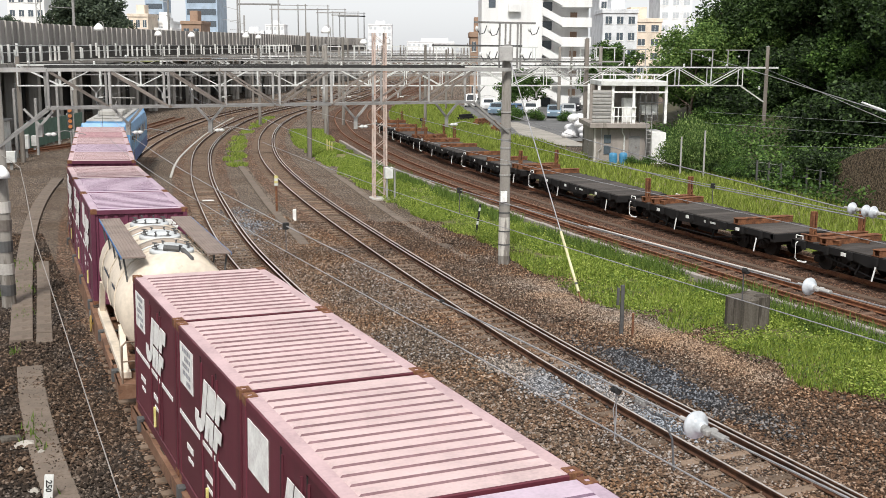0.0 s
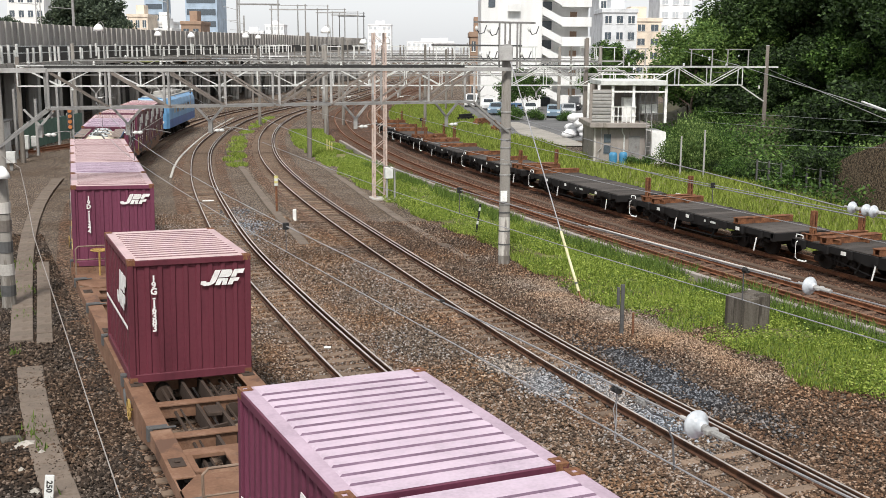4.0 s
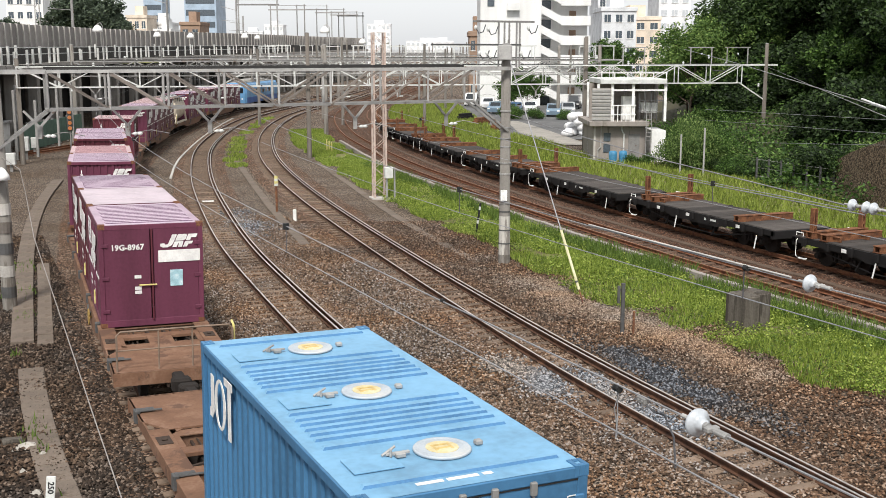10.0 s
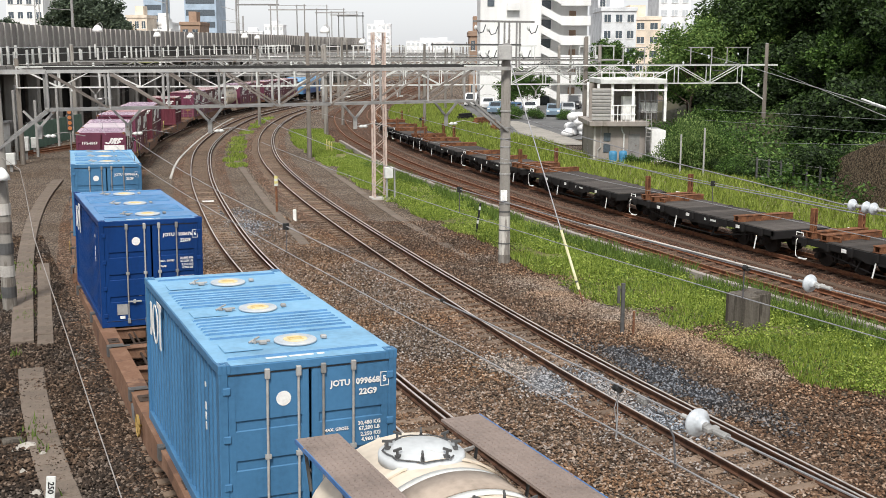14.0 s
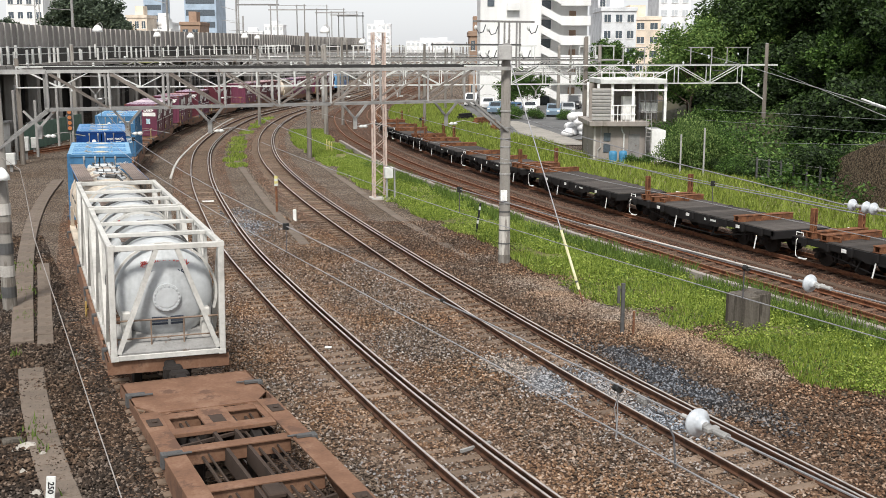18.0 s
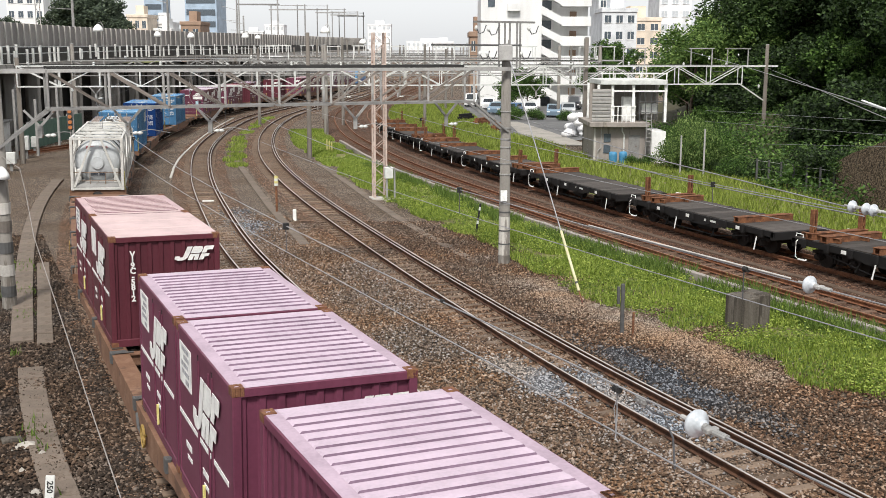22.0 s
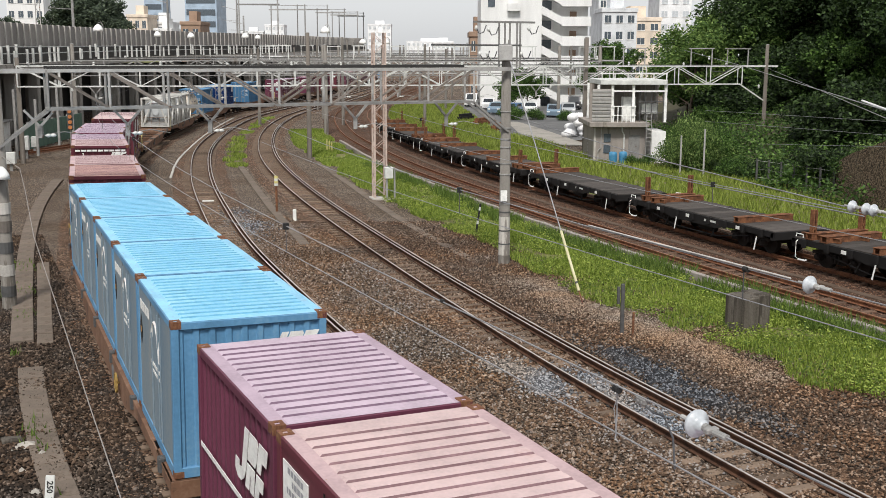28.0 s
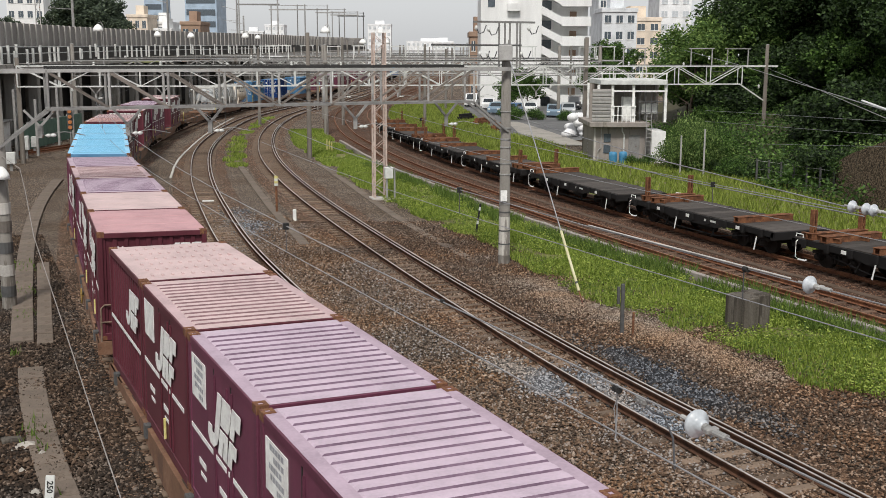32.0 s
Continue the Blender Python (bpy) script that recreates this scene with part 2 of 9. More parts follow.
def lettering(text, size, space=1.0, bold=0.0):
    """Letters as a mesh, upright in x and z, centred."""
    cu = bpy.data.curves.new("letters", "FONT")
    cu.body, cu.size, cu.align_x, cu.align_y, cu.extrude, cu.space_line, cu.offset = text, size, "CENTER", "CENTER", 0.002, space, bold
    cu.resolution_u = 2
    tmp = bpy.data.objects.new("letters", cu)
    me = bpy.data.meshes.new_from_object(tmp)
    bpy.data.objects.remove(tmp)
    me.transform(pose(0, 0, 0, 90))
    return me


# ---- the lines of the tracks ----
def curve(P, step=0.5):
    """A smooth line through plan points, at even steps."""
    P = np.array(P, float)
    d = np.r_[0, np.cumsum(np.hypot(*np.diff(P, axis=0).T))]
    N, h = len(P), np.diff(d)
    tt = np.linspace(0, d[-1], int(d[-1] / 0.25) + 1)
    cols = []
    for k in range(P.shape[1]):
        y, A, b = P[:, k], np.eye(N), np.zeros(N)
        for i in range(1, N - 1):
            A[i, i - 1], A[i, i], A[i, i + 1] = h[i - 1], 2 * (h[i - 1] + h[i]), h[i]
            b[i] = 6 * ((y[i + 1] - y[i]) / h[i] - (y[i] - y[i - 1]) / h[i - 1])
        M = np.linalg.solve(A, b)
        i = np.clip(np.searchsorted(d, tt) - 1, 0, N - 2)
        a, c = d[i + 1] - tt, tt - d[i]
        cols.append(M[i] * a**3 / (6 * h[i]) + M[i + 1] * c**3 / (6 * h[i]) + (y[i] / h[i] - M[i] * h[i] / 6) * a + (y[i + 1] / h[i] - M[i + 1] * h[i] / 6) * c)
    C = np.stack(cols, 1)
    s = np.r_[0, np.cumsum(np.hypot(*np.diff(C[:, :2], axis=0).T))]
    q = np.arange(0, s[-1], step)
    return np.stack([np.interp(q, s, C[:, k]) for k in range(C.shape[1])], 1)


def aside(C, off):
    """The line moved off metres to its right."""
    g = np.gradient(C, axis=0)
    g /= np.hypot(*g.T)[:, None]
    return C + np.stack([g[:, 1], -g[:, 0]], 1) * off


TRACK_A = curve([(112, -232), (60, -119.5), (27, -48), (8.0, -7.0), (-0.31, 10.83), (-3.91, 18.46), (-7.05, 25.58), (-10.4, 33.85), (-12.85, 40.79), (-16.5, 51.87), (-19.68, 63.58),
                 (-22.9, 79.5), (-25.3, 96), (-26.9, 115), (-27.3, 137), (-25.8, 157), (-23.2, 180), (-19.9, 240), (-13, 350), (-5, 440)])
TRACK_B = curve([(33, -50), (14.6, -10.5), (5.3, 9.2), (0.95, 18.3), (-3.1, 28.2), (-5.8, 35.5), (-7.9, 41.5), (-11.05, 52), (-14.1, 63.2), (-16.3, 72.5), (-18.85, 85),
                 (-20.95, 100), (-22.3, 115), (-22.9, 135), (-21.6, 155), (-19.4, 178), (-16, 240), (-9, 350), (-1, 440)])
TRACK_C = curve([(31, -50), (17, -10), (9.6, 10.2), (6.45, 18.2), (3.6, 25.1), (0.85, 32.7), (-1.2, 38.7), (-4.35, 48.4), (-6.4, 55.0), (-9.6, 66.3), (-12.35, 77.5), (-14.4, 88),
                 (-17.4, 110), (-18.5, 128), (-18.1, 148.6), (-16.4, 166), (-13.2, 240), (-5, 350), (3, 440)])
TRACK_D = curve([(49, -50), (32, -12), (17.3, 22), (13.15, 31.3), (9.1, 41), (5.5, 50.5), (2.05, 60.5), (-2.2, 74), (-6.1, 89.8), (-8.5, 101), (-10.7, 115.5), (-12.35, 130), (-13.2, 148),
                 (-12.6, 172), (-9, 240), (0, 350), (8, 440)])
TRACK_E = aside(TRACK_D, 3.9)
TRACK_F = aside(TRACK_D, 8.0)


def cut(C, y0, y1):
    return C[(C[:, 1] >= y0) & (C[:, 1] <= y1)]


def sweep(C, section, off=0.0):
    """A section (across, height) drawn along a line."""
    lines = [aside(C, off + a) for a, _ in section]
    n, k = len(C), len(section)
    v = [(lines[j][i][0], lines[j][i][1], section[j][1]) for i in range(n) for j in range(k)]
    f = [(i * k + j, i * k + (j + 1) % k, (i + 1) * k + (j + 1) % k, (i + 1) * k + j) for i in range(n - 1) for j in range(k)]
    return Shape().add(v, f)
# ---- ground and tracks ----
RAIL = 0.17
ground = solid("ground", Shape().add([(-1500, -600, -0.06), (1500, -600, -0.06), (1500, 3000, -0.06), (-1500, 3000, -0.06)], [(0, 1, 2, 3)]), EARTH,
               "brown stony ground beside the tracks", "ground", kind="structure")


solid("cinder_strip", Shape().add([(-22, 2, -0.052), (-1, 2, -0.052), (-4.0, 12, -0.052), (-9.6, 24.5, -0.052), (-10.9, 27.6, -0.052), (-13, 29.5, -0.052), (-22, 33, -0.052)], [(0, 1, 2, 3, 4, 5, 6)]), SOOTY, "dark cinder-strewn ground beside the cable trough", "ground", kind="structure")


def bed(C, half, material, label, z=-0.03):
    prof = [(-half - 0.5, -0.1), (-half, z), (half, z), (half + 0.5, -0.1)]
    return solid("ballast_bed", sweep(C, prof), material, label, "ballast bed", "ballast beds", "structure")


def track(C, y0, y1, near, material, label, guard=False, top=None):
    """Two rails, sleepers one by one up to the plan's y near, the rest joined."""
    C = cut(C, y0, y1)
    ob = thing("railway_track", pose(0, 0, 0), label, "railway track", "railway tracks", "structure")
    head = [(-0.026, 0.15), (-0.023, RAIL), (0.023, RAIL), (0.026, 0.15)]
    web = [(-0.07, 0.015), (-0.07, 0.03), (-0.012, 0.045), (-0.012, 0.12), (-0.038, 0.134), (-0.036, 0.163), (0.036, 0.163), (0.038, 0.134), (0.012, 0.12), (0.012, 0.045), (0.07, 0.03), (0.07, 0.015)]
    for off in (-0.566, 0.566):
        r = part("rail", sweep(C, web, off), ORANGESIDE if top else RAILSIDE, ob, "rusty brown rail")
        part("rail_head", sweep(C, head, off), top or RAILTOP, r, "worn steel running surface")
    if guard:
        r = part("guard_rail", sweep(C, web, 0.566 + 0.17), RAILSIDE, ob, "rusty second rail beside the running rail")
        part("rail_head", sweep(C, head, 0.566 + 0.17), RAILTOP, r, "worn steel top")
    d = np.r_[0, np.cumsum(np.hypot(*np.diff(C, axis=0).T))]
    one = Shape().box(-1.05, 1.05, -0.11, 0.11, -0.12, 0.012, 0.02)
    for sx in (-0.566, 0.566):
        one.box(sx - 0.13, sx + 0.13, -0.075, 0.075, 0.012, 0.026)
        for a in (-0.09, 0.09):
            one.tube((sx + a, 0.03, 0.02), (sx + a, 0.03, 0.07), 0.018, 5)
    me = one.mesh("sleeper", material)
    rest = Shape()
    for s in np.arange(0.3, d[-1], 0.62):
        i = int(np.searchsorted(d, s)) - 1
        p, q = C[max(i, 0)], C[min(i + 1, len(C) - 1)]
        w = (s - d[i]) / (d[i + 1] - d[i])
        c = p + (q - p) * w
        h = -math.degrees(math.atan2(q[0] - p[0], q[1] - p[1]))
        m = pose(c[0] + random.uniform(-0.03, 0.03), c[1], -0.014 + random.uniform(-0.014, 0.01), 0, 0, h + random.uniform(-1.2, 1.2))
        if c[1] < near:
            part("sleeper", me, None, ob, "", m)
        else:
            rest.box(-1.05, 1.05, -0.11, 0.11, -0.1, 0.012, 0, m)
    if rest.v:
        tagged(part("sleepers", rest, material, ob), kind="stuff")
    return ob


bed(cut(TRACK_A, -240, 430), 1.6, BALLAST, "grey-brown stone ballast under the freight track")
bed(cut(TRACK_B, -48, 430), 1.5, BALLAST, "grey-brown stone ballast under a track")
bed(cut(TRACK_C, -48, 430), 1.5, BALLAST, "rust-stained stone ballast under a track")
bed(cut(TRACK_D, -48, 430), 1.7, RUSTBED, "rust-red stone ballast under a track")
bed(cut(TRACK_E, -48, 430), 1.7, RUSTBED, "rust-red stone ballast under the siding")
track(TRACK_A, -245, 300, 0, SLEEPER, "freight track with worn rails on grey sleepers")
track(TRACK_B, 8, 300, 62, SLEEPER, "curving track with a second rail beside the inner rail", True)
track(TRACK_C, 8, 300, 62, SLEEPER, "curving track on rust-stained sleepers", True)
track(TRACK_D, 22, 300, 70, RUSTSLEEPER, "rusty curving track beside the siding", False, RAILRUST)
track(TRACK_E, 26, 300, 40, RUSTSLEEPER, "rusty siding under parked flat wagons", False, RAILRUST)
track(TRACK_F, 84, 190, 84, RUSTSLEEPER, "far rusty siding half hidden by grass", False, RAILRUST)
TRACK_G = curve([(-60, 52), (-45, 66), (-38, 73.5), (-33, 81.5), (-30.3, 92), (-30.2, 110), (-31, 130)])
track(TRACK_G, 53, 128, 53, RUSTSLEEPER, "rusty side track running off under the viaduct", False, RAILRUST)
# ---- the freight train ----
MAROON = mat("maroon_container_paint", (0.099, 0.023, 0.034), 0.5, scale=1.2, fine=14, hue=0.18, spots=(0.073, 0.017, 0.026), spot_scale=1.1, spot_at=0.6, streak=True, bump=0.04)
PLUM = mat("plum_container_paint", (0.125, 0.034, 0.062), 0.5, scale=1.2, fine=14, hue=0.15, spots=(0.085, 0.025, 0.042), spot_scale=1.1, spot_at=0.6, streak=True, bump=0.04)
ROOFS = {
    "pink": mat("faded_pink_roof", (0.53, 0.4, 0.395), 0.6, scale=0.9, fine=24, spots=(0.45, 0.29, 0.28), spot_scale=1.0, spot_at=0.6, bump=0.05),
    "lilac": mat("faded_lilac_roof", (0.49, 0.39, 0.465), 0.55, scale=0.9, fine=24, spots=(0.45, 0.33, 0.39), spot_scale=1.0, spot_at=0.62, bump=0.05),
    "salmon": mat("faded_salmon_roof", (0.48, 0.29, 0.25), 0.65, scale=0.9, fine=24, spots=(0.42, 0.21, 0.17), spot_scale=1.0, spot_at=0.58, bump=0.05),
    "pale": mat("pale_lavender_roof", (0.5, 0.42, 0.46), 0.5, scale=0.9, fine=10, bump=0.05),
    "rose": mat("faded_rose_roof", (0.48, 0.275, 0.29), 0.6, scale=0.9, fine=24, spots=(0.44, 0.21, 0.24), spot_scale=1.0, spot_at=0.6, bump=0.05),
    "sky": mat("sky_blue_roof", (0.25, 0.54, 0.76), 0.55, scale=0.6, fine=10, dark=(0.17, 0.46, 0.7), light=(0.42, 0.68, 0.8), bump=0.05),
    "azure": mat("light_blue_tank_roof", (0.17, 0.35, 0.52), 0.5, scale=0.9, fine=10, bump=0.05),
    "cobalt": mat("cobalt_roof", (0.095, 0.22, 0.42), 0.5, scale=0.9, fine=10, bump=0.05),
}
RUST = mat("orange_brown_rust", (0.15, 0.066, 0.036), 0.9, scale=6, fine=30, light=(0.36, 0.2, 0.085), spots=(0.1, 0.03, 0.035), spot_scale=7, spot_at=0.55, bump=0.3)
# darker roof tones that hold the shade on one slope of each rib
RIBSHADE = mat("maroon_rib_shade", (0.19, 0.115, 0.125), 0.8, scale=2, fine=20, light=(0.29, 0.185, 0.2), bump=0.05)
EDGE = mat("rust_flecked_roof_edge", (0.46, 0.33, 0.34), 0.6, scale=1.2, fine=20, spots=(0.3, 0.15, 0.06), spot_scale=7, spot_at=0.66, bump=0.08)
RIBSHADELILAC = mat("purple_rib_shade", (0.16, 0.105, 0.15), 0.8, scale=2, fine=20, light=(0.25, 0.18, 0.235), bump=0.05)
EDGELILAC = mat("rust_flecked_purple_roof_edge", (0.4, 0.305, 0.37), 0.6, scale=1.2, fine=20, spots=(0.3, 0.15, 0.08), spot_scale=7, spot_at=0.68, bump=0.08)
EDGEBLUE = mat("rust_flecked_blue_roof_edge", (0.25, 0.52, 0.72), 0.6, scale=1.2, fine=20, spots=(0.32, 0.17, 0.07), spot_scale=6, spot_at=0.6, bump=0.08)
TUBE = mat("brown_rusted_tube", (0.22, 0.16, 0.12), 0.75, 0.1, scale=4, fine=20)
RIBSHADEBLUE = mat("blue_rib_shade", (0.12, 0.33, 0.48), 0.8, scale=2, fine=20, light=(0.2, 0.42, 0.55), bump=0.05)
WAGONRUST = mat("rusty_brown_wagon_steel", (0.175, 0.093, 0.057), 0.85, scale=1.6, fine=18, light=(0.255, 0.155, 0.105), spots=(0.11, 0.06, 0.04), spot_scale=1.4, spot_at=0.56, bump=0.12)
WAGONBROWN = mat("sooty_brown_underframe_steel", (0.05, 0.034, 0.026), 0.9, scale=2, fine=18, bump=0.15)
WAGONDARK = mat("grimy_underframe", (0.02, 0.016, 0.014), 0.9, scale=3)
STEELBLUE = mat("steel_blue_container_paint", (0.052, 0.155, 0.29), 0.5, scale=1.2, fine=14, streak=True, bump=0.04)
COBALT = mat("cobalt_container_paint", (0.004, 0.034, 0.145), 0.5, scale=1.2, fine=14, streak=True, bump=0.04, spec=0.2)
FADEDBLUE = mat("faded_grey_blue_container_paint", (0.19, 0.24, 0.275), 0.6, scale=1.2, fine=14, dark=(0.12, 0.19, 0.26), light=(0.3, 0.3, 0.28), spots=(0.3, 0.2, 0.12), spot_scale=1.4, spot_at=0.68, streak=True, bump=0.04)
SKYEND = mat("blue_container_end_paint", (0.105, 0.26, 0.44), 0.55, scale=1.2, fine=14, light=(0.2, 0.36, 0.5), spots=(0.3, 0.18, 0.1), spot_scale=1.6, spot_at=0.72, streak=True, bump=0.04)
CREAM = mat("cream_tank_paint", (0.64, 0.56, 0.46), 0.45, scale=1, fine=10, spots=(0.42, 0.33, 0.22), spot_scale=1.2, spot_at=0.62, streak=True, bump=0.03)
TANKGREY = mat("pale_grey_tank_paint", (0.47, 0.49, 0.5), 0.4, scale=1, fine=10, spots=(0.42, 0.4, 0.37), spot_scale=1.2, spot_at=0.62, streak=True, bump=0.03)
TANKFRAME = mat("off_white_frame_paint", (0.52, 0.51, 0.48), 0.5, scale=1.4, fine=14, spots=(0.32, 0.22, 0.14), spot_scale=2, spot_at=0.68, bump=0.05)
DECAL = mat("white_marking_paint", (0.72, 0.72, 0.7), 0.6, scale=4, fine=30, bump=0.0, dark=(0.55, 0.52, 0.52))
LINE = mat("grey_print", (0.3, 0.3, 0.32), 0.7)


def logo_shape(w, h, m):
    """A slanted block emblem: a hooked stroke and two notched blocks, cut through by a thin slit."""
    s, k = Shape(), 0.2
    for poly in (((0.24, 1.0), (0.24, 0.24), (0.14, 0.22), (0.12, 0.32), (-0.02, 0.32), (0.0, 0.12), (0.12, 0.0), (0.26, 0.0), (0.36, 0.1), (0.4, 0.24), (0.4, 1.0)),
                 ((0.43, 0.5), (0.72, 0.5), (0.76, 0.62), (0.75, 0.9), (0.7, 1.0), (0.43, 1.0)),
                 ((0.43, 0.0), (0.57, 0.0), (0.57, 0.28), (0.6, 0.28), (0.62, 0.0), (0.75, 0.0), (0.72, 0.44), (0.43, 0.44)),
                 ((0.78, 0.5), (0.92, 0.5), (0.92, 0.72), (1.08, 0.72), (1.08, 1.0), (0.78, 1.0)),
                 ((0.78, 0.0), (0.92, 0.0), (0.92, 0.22), (1.04, 0.22), (1.04, 0.44), (0.78, 0.44))):
        s.prism([((x + t * k - 0.62) * w, (t - 0.5) * h) for x, t in poly], -0.004, 0.004, "y", m)
    return s


def corrugated(w, h, n, depth):
    """A wall sheet of n trapezoid ribs, w along x, h along z, proud towards -y."""
    xs, p = [], w / n
    for i in range(n):
        a = -w / 2 + i * p
        xs += [(a, 0), (a + 0.3 * p, 0), (a + 0.4 * p, depth), (a + 0.9 * p, depth)]
    xs.append((w / 2, 0))
    v = [(x, y, z) for z in (0, h) for x, y in xs]
    k = len(xs)
    return Shape().add(v, [(i, i + 1, k + i + 1, k + i) for i in range(k - 1)])


def turned(shape, m):
    shape.v = [tuple(m @ Vector(p)) for p in shape.v]
    return shape


CACHE = {}


def cached(key, make):
    if key not in CACHE:
        CACHE[key] = make()
    return CACHE[key]


def recolour(ob, material):
    ob.material_slots[0].link = "OBJECT"
    ob.material_slots[0].material = material


def frame_posts(L, W, H):
    s = Shape()
    for sx in (-1, 1):
        for sy in (-1, 1):
            x, y = sx * (W / 2 - 0.06), sy * (L / 2 - 0.07)
            s.box(x - 0.06, x + 0.06, y - 0.07, y + 0.07, 0.1, H - 0.1, 0.012)
        s.box(sx * W / 2, sx * (W / 2 - 0.09), -L / 2 + 0.1, L / 2 - 0.1, H - 0.13, H - 0.012, 0.01)
        s.box(sx * W / 2, sx * (W / 2 - 0.1), -L / 2 + 0.1, L / 2 - 0.1, 0.0, 0.17, 0.01)
    for sy in (-1, 1):
        s.box(-W / 2 + 0.1, W / 2 - 0.1, sy * L / 2, sy * (L / 2 - 0.09), H - 0.13, H - 0.012, 0.01)
        s.box(-W / 2 + 0.1, W / 2 - 0.1, sy * L / 2, sy * (L / 2 - 0.1), 0.0, 0.17, 0.01)
    return s


def roof_shape(L, W, H, ribs, style):
    """One pressed sheet: a grid raised along its ribs."""
    xs = [-W / 2 + 0.02, -W / 2 + 0.19, -W / 2 + 0.21, W / 2 - 0.21, W / 2 - 0.19, W / 2 - 0.02]
    rows = [(-L / 2 + 0.02, 0.0)]
    if style == "ribbed":
        p = (L - 0.44) / ribs
        for i in range(ribs):
            y = -L / 2 + 0.22 + (i + 0.5) * p
            rows += [(y - 0.075, 0.0), (y - 0.06, 0.022), (y + 0.06, 0.022), (y + 0.075, 0.0)]
    elif style == "flat":
        for y in (-L / 6, L / 6):
            rows += [(y - 0.02, 0.0), (y - 0.015, 0.008), (y + 0.015, 0.008), (y + 0.02, 0.0)]
    rows.append((L / 2 - 0.02, 0.0))
    v = [(x, y, H - 0.008 + (z if 2 <= k <= 3 else 0)) for y, z in rows for k, x in enumerate(xs)]
    s = Shape().add(v, [(i * 6 + k, i * 6 + k + 1, i * 6 + k + 7, i * 6 + k + 6) for i in range(len(rows) - 1) for k in range(5)])
    # slot 1: rear slope of a rib, its shade put in as colour
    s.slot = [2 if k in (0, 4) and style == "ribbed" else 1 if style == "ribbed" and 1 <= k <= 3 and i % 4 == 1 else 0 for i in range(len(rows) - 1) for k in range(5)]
    return s


def roof_mesh(L, W, H, ribs, style):
    s = roof_shape(L, W, H, ribs, style)
    me = s.mesh("roof", MAROON)
    me.materials.append(RIBSHADE)
    me.materials.append(EDGE)
    me.polygons.foreach_set("material_index", s.slot)
    return me


def studs(L, W, H):
    s = Shape()
    for i in range(6):
        for j in range(11):
            y, x = -L / 2 + 0.45 + i * (L - 0.9) / 5, -W / 2 + 0.3 + j * (W - 0.6) / 10
            s.box(x - 0.022, x + 0.022, y - 0.07, y + 0.07, H - 0.012, H + 0.02, 0.005)
    return s


def casting(sx, sy, top):
    z = 0.0 if not top else -0.12
    if top:
        # an open frame of four bars round the lifting hole
        s = Shape()
        for a, b, c, d in ((0, 0.05, 0, 0.18), (0.11, 0.16, 0, 0.18), (0.05, 0.11, 0, 0.055), (0.05, 0.11, 0.125, 0.18)):
            s.box(-sx * a, -sx * b, -sy * c, -sy * d, z, z + 0.12, 0.006)
        return s.box(-sx * 0.05, -sx * 0.11, -sy * 0.05, -sy * 0.13, z, z + 0.06)
    return Shape().box(0, -sx * 0.16, 0, -sy * 0.18, z, z + 0.12, 0.012)


def end_marks(L, W, H, parent, number, doors, logo=True):
    """Emblem and number on the rear end."""
    y = -L / 2 - 0.006
    if logo:
        part("emblem", cached(("el", W), lambda: logo_shape(0.72, 0.31, pose(0, 0, 0)).mesh("emblem", DECAL)), None, parent, "white slanted block emblem", pose(W / 2 - 0.6, y, H - 0.44))
    if number and not doors:
        part("number", retint(lettering("\n".join(number), 0.185, 0.68, 0.007)), None, parent, "white serial number", pose(-W / 2 + 0.5, y - 0.004, H - 0.34 - 0.062 * len(number)))
    elif number:
        part("number", retint(lettering(number, 0.19, 1, 0.006)), None, parent, "white serial number", pose(-W / 2 + 0.66, y - 0.004, H - 0.56))


def retint(me):
    me.materials.clear()
    me.materials.append(DECAL)
    return me


